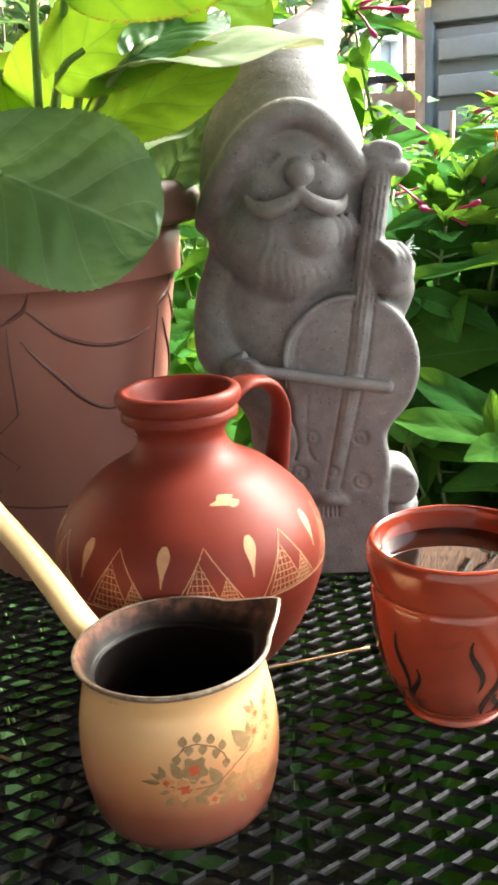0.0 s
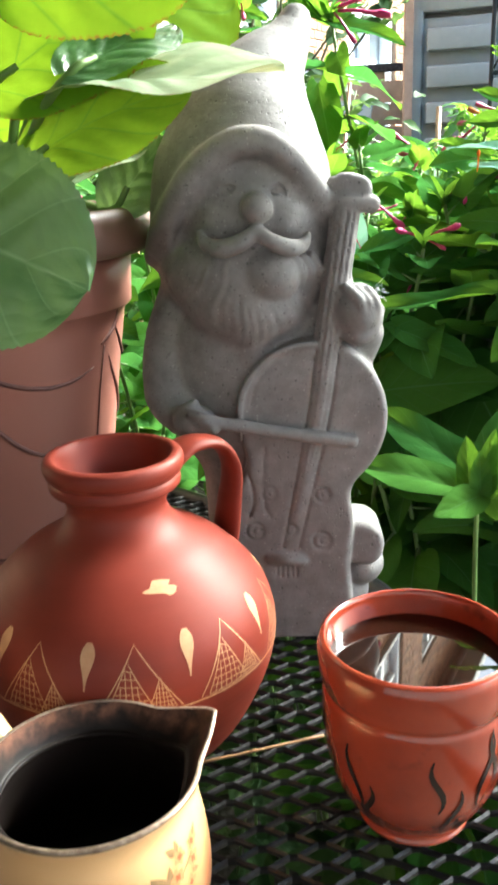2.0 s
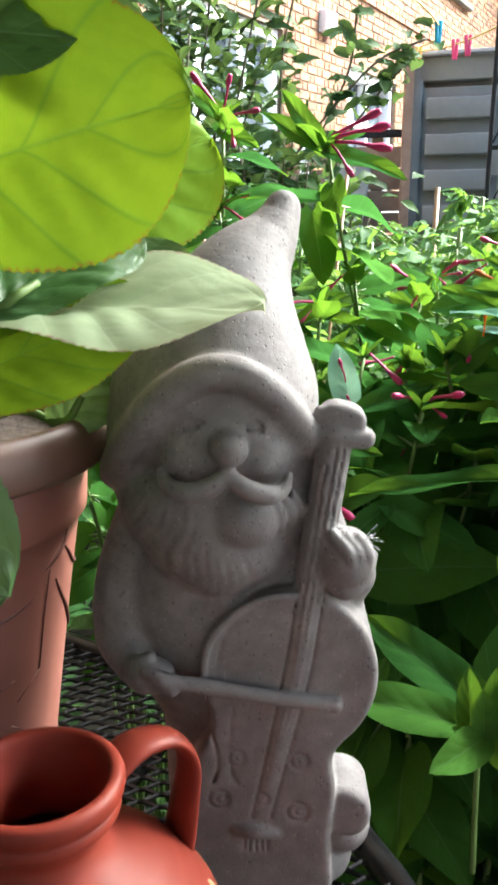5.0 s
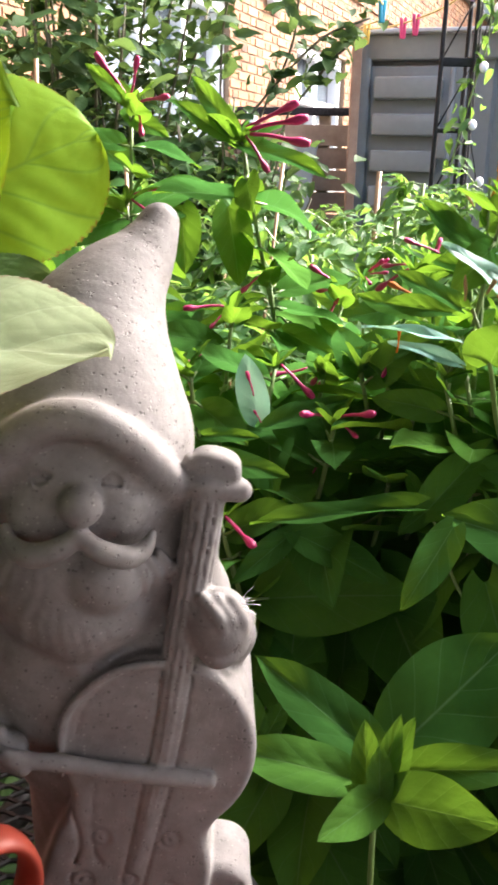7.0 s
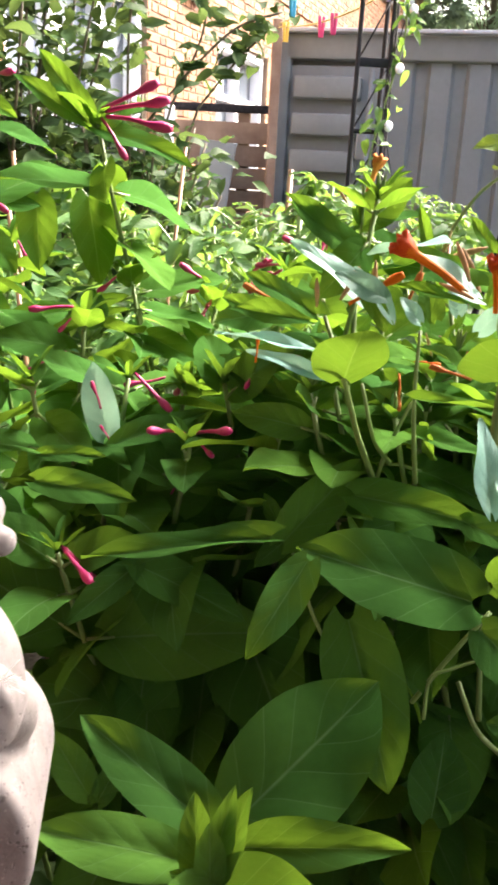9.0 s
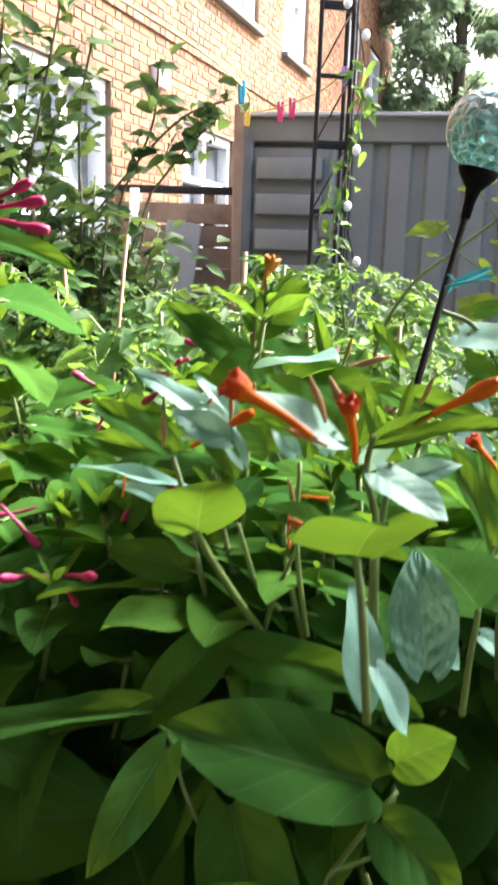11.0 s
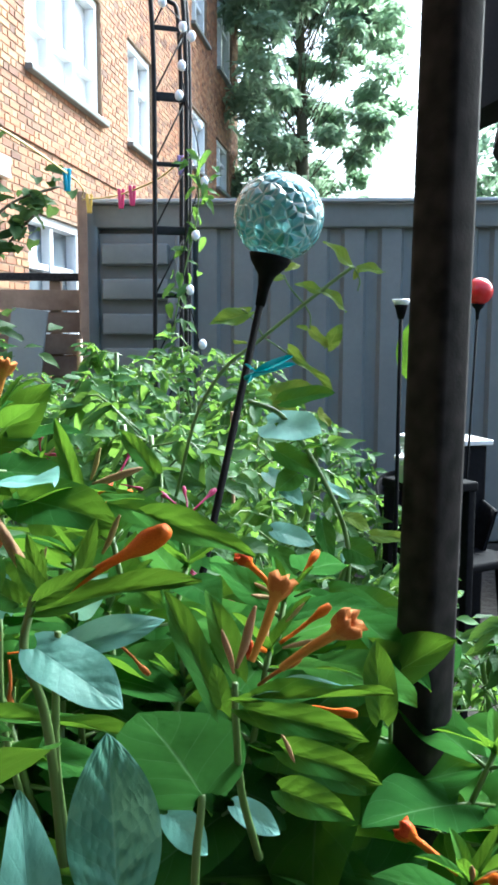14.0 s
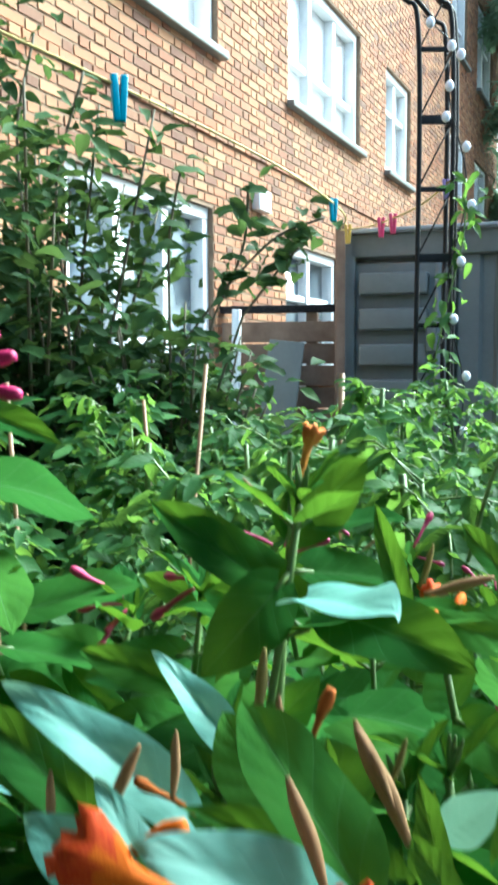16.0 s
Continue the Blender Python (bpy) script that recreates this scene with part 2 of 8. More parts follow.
def make_brick_piece():
    g = Graph("brick_piece")
    rnd = g.n("ObjectInfo", out=5)
    nz = g.noise(28.0, 5, 0.65)
    col = g.ramp(rnd, *BRICK_TONES)
    col = g.mix(g.math("MULTIPLY", nz, 0.5), col, (0.2, 0.11, 0.065))
    g.s("Base Color", col).s("Roughness", 0.9)
    g.bump(nz, 0.5, 0.004)
    return g.m


BRICK_TONES = ((0.0, (0.070, 0.030, 0.020)), (0.16, (0.27, 0.098, 0.042)), (0.4, (0.36, 0.155, 0.066)), (0.56, (0.13, 0.052, 0.028)), (0.8, (0.42, 0.225, 0.105)), (1.0, (0.28, 0.125, 0.056)))


def make_enamel():
    g = Graph("cream_enamel")
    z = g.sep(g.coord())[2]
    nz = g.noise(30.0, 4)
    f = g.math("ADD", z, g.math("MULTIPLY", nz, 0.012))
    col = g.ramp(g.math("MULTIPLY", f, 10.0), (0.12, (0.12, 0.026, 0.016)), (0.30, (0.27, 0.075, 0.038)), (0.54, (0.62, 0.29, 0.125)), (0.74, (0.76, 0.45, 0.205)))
    specks = g.ramp(g.noise(90.0, 2), (0.70, 0.0), (0.74, 1.0))
    g.s("Base Color", g.mix(g.math("MULTIPLY", specks, 0.35), col, (0.3, 0.13, 0.05))).s("Roughness", 0.28).s("Coat Weight", 0.35)
    g.bump(g.noise(45.0, 3), 0.12, 0.0008)
    return g.m


def make_clay():
    g = Graph("red_burnished_clay")
    big = g.noise(14.0, 4)
    st = g.n("Mapping", g.coord())
    st.node.inputs["Scale"].default_value = (14, 14, 170)
    streak = g.noise(1.0, 5, 0.6, vec=st)
    col = g.ramp(big, (0.3, (0.165, 0.022, 0.0135)), (0.7, (0.222, 0.033, 0.018)))
    col = g.mix(g.math("MULTIPLY", streak, 0.5), col, (0.145, 0.024, 0.014))
    g.s("Base Color", col).s("Roughness", g.math("ADD", 0.38, g.math("MULTIPLY", streak, 0.2))).s("Specular IOR Level", 0.22)
    g.bump(streak, 0.22, 0.0006)
    return g.m


def make_cup_glaze():
    g = Graph("orange_brown_glaze")
    big = g.noise(22.0, 4)
    drip = g.ramp(g.noise(60.0, 3), (0.62, 0.0), (0.72, 1.0))
    col = g.ramp(big, (0.3, (0.235, 0.031, 0.014)), (0.7, (0.35, 0.052, 0.022)))
    col = g.mix(g.math("MULTIPLY", drip, 0.5), col, (0.10, 0.020, 0.010))
    g.s("Base Color", col).s("Roughness", 0.16).s("Coat Weight", 0.5)
    g.bump(g.noise(90.0, 3), 0.12, 0.0006)
    return g.m


M_STONE = make_concrete()
M_CLAY = make_clay()
M_CUP = make_cup_glaze()
M_ENAMEL = make_enamel()
M_SCRATCH = plain("incised_buff", (0.50, 0.25, 0.12), (0.60, 0.33, 0.17), 200, 0.7)
M_BLACKIN = plain("black_enamel", (0.007, 0.005, 0.004), (0.020, 0.013, 0.010), 60, 0.42)
M_RIM = plain("worn_steel_rim", (0.45, 0.36, 0.28), (0.16, 0.10, 0.07), 240, 0.35, 0.7)
M_DARKGLAZE = plain("dark_glaze", (0.02, 0.008, 0.006), (0.035, 0.014, 0.01), 90, 0.2)
M_TABLE = plain("black_coated_steel", (0.006, 0.006, 0.007), (0.014, 0.014, 0.015), 60, 0.34, 0.0, 0.3)
M_POT = plain("brown_plastic", (0.26, 0.10, 0.075), (0.34, 0.15, 0.115), 9, 0.42, 0.0, 0.12)
M_POTRIM = plain("dark_brown_plastic", (0.14, 0.075, 0.055), (0.2, 0.11, 0.085), 22, 0.45, 0.0, 0.15)
M_GROOVE = plain("moulded_groove", (0.10, 0.034, 0.026), (0.14, 0.055, 0.042), 60, 0.5)
M_SOIL = plain("soil", (0.03, 0.02, 0.013), (0.06, 0.042, 0.028), 30, 0.95, 0.0, 0.9, 5.0, 0.01)
M_GROUND = plain("garden_soil", (0.014, 0.011, 0.008), (0.034, 0.028, 0.018), 3, 0.95, 0.0, 0.8, 8.0, 0.02)
M_STEEL = plain("grey_container_paint", (0.148, 0.160, 0.153), (0.188, 0.201, 0.192), 3, 0.5, 0.0, 0.12, 10.0, 0.004)
M_POST = plain("weathered_dark_steel", (0.008, 0.008, 0.009), (0.046, 0.040, 0.041), 55, 0.72, 0.0, 0.3)
M_MATTE = plain("matte_black", (0.004, 0.004, 0.005), (0.011, 0.011, 0.012), 60, 0.8, 0.0, 0.3)
M_IRON = plain("black_iron", (0.006, 0.006, 0.007), (0.016, 0.015, 0.015), 50, 0.55, 0.0, 0.3)
M_FENCE = plain("weathered_boards", (0.19, 0.115, 0.075), (0.31, 0.21, 0.145), 6, 0.85, 0.0, 0.5, 9.0, 0.004)
M_WHITE = plain("white_frame_paint", (0.72, 0.74, 0.75), (0.82, 0.83, 0.84), 12, 0.4, 0.0, 0.05)
M_MORTAR = plain("mortar", (0.20, 0.135, 0.085), (0.29, 0.20, 0.13), 14, 0.95, 0.0, 0.5, 6.0, 0.004)
M_BRICK = make_brick("brick_joined", BRICK_TONES)
M_BRICKP = make_brick_piece()
M_BACKWALL = plain("grey_sky_block_wall", (0.10, 0.098, 0.098), (0.15, 0.147, 0.147), 5, 0.9, 0.0, 0.4, 8.0, 0.004)
M_BAMBOO = plain("bamboo_cane", (0.22, 0.12, 0.05), (0.32, 0.19, 0.09), 30, 0.55)
M_CANVAS = plain("dark_canvas", (0.018, 0.017, 0.019), (0.035, 0.033, 0.036), 8, 0.9, 0.0, 0.4, 30.0)
M_STEM = plain("green_stem", (0.09, 0.16, 0.035), (0.16, 0.26, 0.07), 40, 0.5)
M_STEMDK = plain("woody_stem", (0.07, 0.06, 0.03), (0.13, 0.11, 0.06), 40, 0.7)
M_PINK = plain("magenta_petal", (0.36, 0.004, 0.085), (0.52, 0.015, 0.16), 60, 0.45)
M_ORANGE = plain("orange_petal", (0.50, 0.075, 0.006), (0.80, 0.22, 0.014), 130, 0.5)
M_BUD = plain("withered_petal", (0.30, 0.15, 0.07), (0.52, 0.36, 0.20), 120, 0.6)
M_WILT = plain("fading_orange_petal", (0.55, 0.20, 0.03), (0.70, 0.34, 0.08), 110, 0.6)
M_WILTRIM = plain("fading_petal_lip", (0.50, 0.14, 0.03), (0.62, 0.24, 0.06), 110, 0.6)
M_DRY = plain("dry_orange_petal", (0.26, 0.055, 0.014), (0.60, 0.22, 0.05), 150, 0.65)
M_BUDG = plain("pale_green_bud", (0.22, 0.20, 0.06), (0.40, 0.33, 0.13), 110, 0.6)
M_RED = plain("red_petal", (0.46, 0.03, 0.012), (0.64, 0.11, 0.016), 70, 0.45)
for m in (M_ORANGE, M_WILT, M_WILTRIM, M_DRY, M_BUD, M_BUDG, M_RED):
    m.node_tree.nodes["Principled BSDF"].inputs["Specular IOR Level"].default_value = 0.08
for m, level in ((M_IRON, 0.24), (M_BLACKIN, 0.24), (M_TABLE, 0.24), (M_POST, 0.08), (M_MATTE, 0.06)):
    m.node_tree.nodes["Principled BSDF"].inputs["Specular IOR Level"].default_value = level

L_MIRA = leaf_material("four_o_clock_leaf", (0.020, 0.068, 0.017), (0.038, 0.118, 0.023), (0.066, 0.165, 0.028), 0.56, 5, 0.255, 0.8, quilt=0.4, sheen=0.0, glow=(0.28, 0.53, 0.03), rib_w=0.04, vein_w=0.035)
# L_BLUE: the sheen of blue sky is painted into the leaf colour.
L_BLUE = leaf_material("sky_sheen_blue_green_leaf", (0.10, 0.275, 0.225), (0.15, 0.375, 0.315), (0.215, 0.455, 0.395), 0.44, 6, 0.18, 0.4, quilt=0.25, crinkle=0.22, sheen=0.3, rib_w=0.03, vein_w=0.03)
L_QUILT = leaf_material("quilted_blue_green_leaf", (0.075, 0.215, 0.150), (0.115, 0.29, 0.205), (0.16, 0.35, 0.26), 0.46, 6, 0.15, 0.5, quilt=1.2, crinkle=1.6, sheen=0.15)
L_BERG = leaf_material("serrated_leaf", (0.075, 0.19, 0.016), (0.15, 0.32, 0.022), (0.22, 0.40, 0.035), 0.36, 4, 0.40, 0.3, quilt=0.6, crinkle=0.5, rib_w=0.03, vein_w=0.07, glow=(0.36, 0.50, 0.015), rim=(0.22, 0.07, 0.025), dark_veins=0.7)
L_BERGD = leaf_material("dark_serrated_leaf", (0.055, 0.135, 0.042), (0.085, 0.18, 0.058), (0.125, 0.24, 0.08), 0.34, 5, 0.24, 1.0, quilt=1.8, crinkle=1.3, rib_w=0.035, vein_w=0.04, sheen=0.55)
L_PALE = leaf_material("pale_underside_leaf", (0.25, 0.34, 0.20), (0.33, 0.42, 0.26), (0.40, 0.48, 0.32), 0.42, 5, 0.25, 0.9, quilt=2.0, crinkle=0.8, rim=(0.30, 0.15, 0.13))
L_TOMATO = leaf_material("tomato_leaf", (0.020, 0.062, 0.020), (0.046, 0.118, 0.036), (0.090, 0.19, 0.06), 0.42, 6, 0.4, 0.25, True, glow=(0.24, 0.42, 0.05))
L_SHRUB = leaf_material("shrub_leaf", (0.016, 0.040, 0.014), (0.035, 0.078, 0.024), (0.065, 0.12, 0.04), 0.52, 6, 0.35, 0.25, True)
L_YOUNG = leaf_material("pale_young_leaf", (0.06, 0.13, 0.02), (0.13, 0.21, 0.03), (0.26, 0.30, 0.06), 0.5, 5, 0.3, 0.5, glow=(0.34, 0.46, 0.06))
# Distance haze is put into these pale, greyed leaf tones.
L_TREE = leaf_material("hazed_tree_leaf", (0.19, 0.26, 0.17), (0.27, 0.36, 0.25), (0.34, 0.44, 0.30), 0.55, 6, 0.75, 0.2, True, glow=(0.40, 0.54, 0.35))

# ---------- ground ----------
bm = bmesh.new()
bmesh.ops.create_grid(bm, x_segments=60, y_segments=60, size=400)
for v in bm.verts:
    d = math.hypot(v.co.x, v.co.y)
    v.co.x, v.co.y = v.co.x * (d / 600) ** 0.8, v.co.y * (d / 600) ** 0.8
    v.co.z = 0.03 * noise.noise(v.co * 0.8)
whole("ground", bm, M_GROUND, (0, 0, 0), "dark garden soil between the plants", "ground", kind="structure")

# ---------- brick building ----------
HOUSE = thing("apartment_building", (0.308, 6.256, 0), "brown brick apartment building with white window frames", "building", rz=64.85)
OPEN = [(-2.05, -0.15, 3.17, 4.25), (1.0, 2.72, 3.18, 4.19), (3.57, 4.53, 3.18, 4.19), (6.6, 7.62, 3.5, 4.28), (8.35, 9.45, 3.52, 4.26),
        (6.6, 7.62, 5.35, 6.55), (8.42, 9.75, 5.3, 6.55), (3.57, 4.53, 5.6, 6.7), (1.0, 2.72, 5.6, 6.7), (-1.72, -0.23, 0.95, 2.22), (0.95, 2.13, 1.15, 2.16)]
S0, S1, ZT = -6.0, 10.4, 7.5


def in_open(x, z):
    return any(a < x < b and c < z < d for a, b, c, d in OPEN)


def build_wall():
    bm = bmesh.new()
    xs = sorted({S0, S1, *[v for o in OPEN for v in o[:2]]})
    zs = sorted({0.0, ZT, *[v for o in OPEN for v in o[2:]]})
    for x0, x1 in zip(xs, xs[1:]):
        for z0, z1 in zip(zs, zs[1:]):
            if not in_open((x0 + x1) / 2, (z0 + z1) / 2):
                box(bm, ((x0 + x1) / 2, 0.1235, (z0 + z1) / 2), (x1 - x0, 0.24, z1 - z0))
    box(bm, ((S0 + S1) / 2, 6.0, ZT / 2), (S1 - S0 - 0.02, 0.24, ZT))
    box(bm, (S1 - 0.12, 3.06, ZT / 2), (0.24, 5.6, ZT))
    box(bm, (S0 + 0.12, 3.06, ZT / 2), (0.24, 5.6, ZT))
    return part("wall", bm, M_MORTAR, HOUSE, smooth=False)


WALL = build_wall()
bm = bmesh.new()
box(bm, ((S0 + S1) / 2, 3.0, ZT + 0.12), (S1 - S0 + 0.5, 6.8, 0.2), bevel=0.03)
roof = part("roof", bm, M_STEEL, HOUSE, "flat roof with a dark edge", smooth=False)
bm = bmesh.new()
tube(bm, [(S0, -0.12, ZT - 0.03), (S1, -0.12, ZT - 0.03)], 0.06, 10)
part("gutter", bm, M_IRON, roof)


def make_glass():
    g = Graph("sky_painted_window_glass")
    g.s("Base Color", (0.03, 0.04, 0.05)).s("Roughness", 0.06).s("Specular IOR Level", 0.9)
    # Bright sky reflection and white blinds are painted into the pane colour.
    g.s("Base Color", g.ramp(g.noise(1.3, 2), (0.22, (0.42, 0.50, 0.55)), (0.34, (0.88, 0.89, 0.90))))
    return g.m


g = Graph("dark_window_glass")
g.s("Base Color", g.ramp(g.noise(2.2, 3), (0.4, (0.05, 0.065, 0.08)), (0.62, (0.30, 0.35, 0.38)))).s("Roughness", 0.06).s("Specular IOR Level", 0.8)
M_GLASSDK = g.m
M_GLASS = make_glass()


def house_window(a, b, c, d, cols, top):
    w = part("window", box(bmesh.new(), ((a + b) / 2, 0.135, (c + d) / 2), (b - a, 0.02, d - c)), M_WHITE, HOUSE, "white painted casement window")
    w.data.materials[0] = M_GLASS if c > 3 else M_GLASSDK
    t = 0.07
    bm = bmesh.new()
    for z in (c + t / 2, d - t / 2):
        box(bm, ((a + b) / 2, 0.085, z), (b - a, 0.1, t), bevel=0.008)
    for x in (a + t / 2, b - t / 2):
        box(bm, (x, 0.085, (c + d) / 2), (t, 0.098, d - c - 2 * t), bevel=0.008)
    part("frame", bm, M_WHITE, w)
    zz = c + (d - c) * top
    for k in range(1, cols):
        x = a + (b - a) * k / cols
        part("mullion", box(bmesh.new(), (x, 0.095, (c + d) / 2), (0.07, 0.085, d - c - 2 * t), bevel=0.006), M_WHITE, w)
    for k in range(cols):
        x = a + (b - a) * (k + 0.5) / cols
        part("glazing_bar", box(bmesh.new(), (x, 0.1, zz), ((b - a) / cols - 0.08, 0.07, 0.05), bevel=0.006), M_WHITE, w)
    part("sill", box(bmesh.new(), ((a + b) / 2, 0.02, c - 0.03), (b - a + 0.08, 0.16, 0.05), bevel=0.008), M_STEEL if c > 3 else M_WHITE, w)


for k, o in enumerate(OPEN):
    house_window(*o, 3 if o[1] - o[0] > 1.4 else 2, 0.35 if k % 2 else 0.62)
bm = box(bmesh.new(), (0.44, -0.03, 2.365), (0.2, 0.06, 0.14), bevel=0.01)
part("vent_box", bm, M_WHITE, HOUSE, "white plastic vent cover")


def build_bricks():
    rnd = random.Random(4)
    L, Hh = 0.162, 0.047
    verts, faces, single = [], [], []
    nrow = int((ZT - 0.9) / 0.056)
    for r in range(nrow):
        z = 0.9 + 0.056 * r
        band = abs(z - 2.62) < 0.028
        x, n = S0 + (0.1275 if r % 2 else 0.0), 0
        while x < S1 - 0.2:
            ln = L if n % 2 == 0 else 0.077
            x0, x1 = x, min(x + ln, S1)
            x, n = x + ln + 0.009, n + 1
            cuts = [(x0, x1)]
            for a, b, c, d in OPEN:
                if c - 0.055 < z < d - 0.005:
                    nxt = []
                    for p, q in cuts:
                        if q <= a or p >= b:
                            nxt.append((p, q))
                        else:
                            if p < a - 0.03:
                                nxt.append((p, a))
                            if q > b + 0.03:
                                nxt.append((b, q))
                    cuts = nxt
            for p, q in cuts:
                if p < -3.2:
                    continue
                out = -rnd.uniform(0.0, 0.004) - (0.016 if band else 0.0)
                if -1.25 < p < 1.0 and 2.2 < z < 3.12 and len(single) < 300 and q - p > 0.155 and not band:
                    single.append((p, z, out))
                    continue
                k = len(verts)
                e = 0.003
                verts += [(p, out + 0.02, z), (q, out + 0.02, z), (q, out + 0.02, z + Hh), (p, out + 0.02, z + Hh),
                          (p + e, out, z + e), (q - e, out, z + e), (q - e, out, z + Hh - e), (p + e, out, z + Hh - e)]
                faces += [(k + 4, k + 5, k + 6, k + 7), (k, k + 1, k + 5, k + 4), (k + 1, k + 2, k + 6, k + 5), (k + 2, k + 3, k + 7, k + 6), (k + 3, k, k + 4, k + 7)]
    ob = part("brickwork", mesh_of("brickwork", verts, faces, M_BRICK, False), M_BRICK, WALL)
    tagged(ob, kind="stuff")
    return single


BRICK_SINGLE = build_bricks()

# ---------- container and fence ----------
CONT = thing("shipping_container", (1.03, 5.93, 0), "dark grey corrugated steel storage container", "container", rz=-19.8)
CL, CH = 5.6, 2.04
bm = bmesh.new()
box(bm, (CL / 2, 1.2, CH / 2), (CL - 0.04, 2.2, CH - 0.06))
part("body", bm, M_STEEL, CONT, smooth=False)
bm = bmesh.new()
prof = []
x = 0.64
while x < CL - 0.3:
    prof += [(x, 0.0), (x + 0.115, 0.0), (x + 0.135, 0.034), (x + 0.2, 0.034)]
    x += 0.222
rows = []
for z in (0.16, 1.9):
    rows.append([bm.verts.new((px, py + 0.03, z)) for px, py in prof])
for k in range(len(prof) - 1):
    bm.faces.new((rows[0][k], rows[0][k + 1], rows[1][k + 1], rows[1][k]))
part("corrugated_panel", bm, M_STEEL, CONT, smooth=False)
part("top_rail", box(bmesh.new(), (CL / 2, 0.05, 1.97), (CL, 0.12, 0.14), bevel=0.012), M_STEEL, CONT)
part("bottom_rail", box(bmesh.new(), (CL / 2, 0.05, 0.08), (CL, 0.12, 0.16), bevel=0.012), M_STEEL, CONT)
M_LIP = plain("pale_worn_edge", (0.30, 0.32, 0.34), (0.42, 0.44, 0.46), 8, 0.45)
part("roof_lip", box(bmesh.new(), (CL / 2, 0.0, 2.05), (CL + 0.02, 0.16, 0.022), bevel=0.006), M_LIP, CONT, "pale worn roof edge")
door = part("door", box(bmesh.new(), (0.32, 0.05, 1.0), (0.58, 0.05, 1.74), bevel=0.006), M_STEEL, CONT, "steel door with pressed horizontal ribs")
for k in range(9):
    part("door_rib", box(bmesh.new(), (0.27, -0.022, 1.74 - 0.208 * k), (0.40, 0.11, 0.125), bevel=0.012), M_STEEL, door)
part("lock_rod", tube(bmesh.new(), [(0.53, -0.05, 0.2), (0.53, -0.05, 1.85)], 0.017, 10), M_STEEL, door)
part("handle", box(bmesh.new(), (0.50, -0.085, 1.42), (0.06, 0.03, 0.16), bevel=0.01), M_STEEL, door)
part("corner_post", box(bmesh.new(), (0.0, 0.04, 1.0), (0.07, 0.1, 1.99), bevel=0.012), M_STEEL, CONT)

FENCE = thing("fence", (0.2, 6.16, 0), "weathered brown horizontal board fence", "fence", rz=-12)
for k in range(11):
    part("board", box(bmesh.new(), (0.1, 0.02 * (k % 2), 0.12 + 0.135 * k), (1.5, 0.02, 0.125), bevel=0.004), M_FENCE, FENCE)
part("top_rail", box(bmesh.new(), (0.1, 0.0, 1.61), (1.5, 0.07, 0.045), bevel=0.006), M_POST, FENCE)
for x in (-0.6, 0.15, 0.62):
    part("post", box(bmesh.new(), (x, 0.06, 0.81), (0.07, 0.07, 1.62), bevel=0.006), M_FENCE, FENCE)
whole("wooden_post", box(bmesh.new(), (0, 0, 1.05), (0.055, 0.055, 2.1), bevel=0.008), M_FENCE, (0.965, 5.86, 0), "weathered wooden clothes line post", "post")
LEAN = thing("leaning_board", (0.40, 5.75, 0), "grey board with white edge leaning on the fence", "board", rz=-20)
part("panel", box(bmesh.new(), (0.03, 0.1, 0.72), (0.22, 0.02, 1.44), pose(0, 0, 0, -6, 6, 0), bevel=0.004), M_STEEL, LEAN)
part("white_edge", box(bmesh.new(), (-0.12, 0.1, 0.8), (0.05, 0.04, 1.62), pose(0, 0, 0, -3), bevel=0.006), M_WHITE, LEAN)

# ---------- gazebo: post, and an unseen canopy sized to shade the table ---
GAZ = thing("gazebo", (0.652, 0.985, 0), "dark canvas gazebo on steel posts", "gazebo")
part("post", box(bmesh.new(), (0, 0, 1.1), (0.030, 0.030, 2.2), pose(0, 0, 0, 0, 1.2, 24), bevel=0.005), M_POST, GAZ)
for px, py in ((-2.4, 0), (1.35, -2.6), (-2.4, -2.6)):
    part("post", box(bmesh.new(), (px, py, 1.1), (0.042, 0.042, 2.2), bevel=0.006), M_POST, GAZ)
# The canopy is out of view; its edges are set by the shade wanted.
bm = bmesh.new()
ring = [bm.verts.new(p) for p in ((-2.55, -2.75, 2.2), (1.45, -2.75, 2.2), (1.45, 0.33, 2.2), (-2.55, 0.33, 2.2))]
apex = bm.verts.new((-0.5, -1.3, 2.75))
for k in range(4):
    bm.faces.new((ring[k], ring[(k + 1) % 4], apex))
part("canopy", bm, M_CANVAS, GAZ, smooth=False)

# Unseen side cloth, added to block light from the west.
for px0, py0, px1, py1 in ((-2.5, 0.1, -2.5, -2.7),):
    bm = bmesh.new()
    n = 60
    lo, hi = [], []
    for k in range(n + 1):
        f = k / n
        q = 0.03 * math.sin(k * 1.3)
        x, y = px0 + (px1 - px0) * f + (q if px0 == px1 else 0), py0 + (py1 - py0) * f + (q if py0 == py1 else 0)
        lo.append(bm.verts.new((x, y, 0.03)))
        hi.append(bm.verts.new((x, y, 2.19)))
    for k in range(n):
        bm.faces.new((lo[k], lo[k + 1], hi[k + 1], hi[k]))
    part("curtain", bm, M_CANVAS, GAZ)
# Unseen wall, added to cut the southern sky light on the table.
bm = box(bmesh.new(), (0, 0, 1.65), (15.0, 0.24, 3.3))
whole("wall_south", bm, M_BACKWALL, (0, -3.3, 0), "unseen plain grey wall added behind the gazebo to block sky light", "wall", kind="structure", smooth=False)


# ---------- garden table ----------
TZ, TC, TR = 0.772, Vector((-0.42, 0.44, 0)), 0.66
TABLE = thing("garden_table", (TC.x, TC.y, 0), "round black expanded metal garden table", "table")


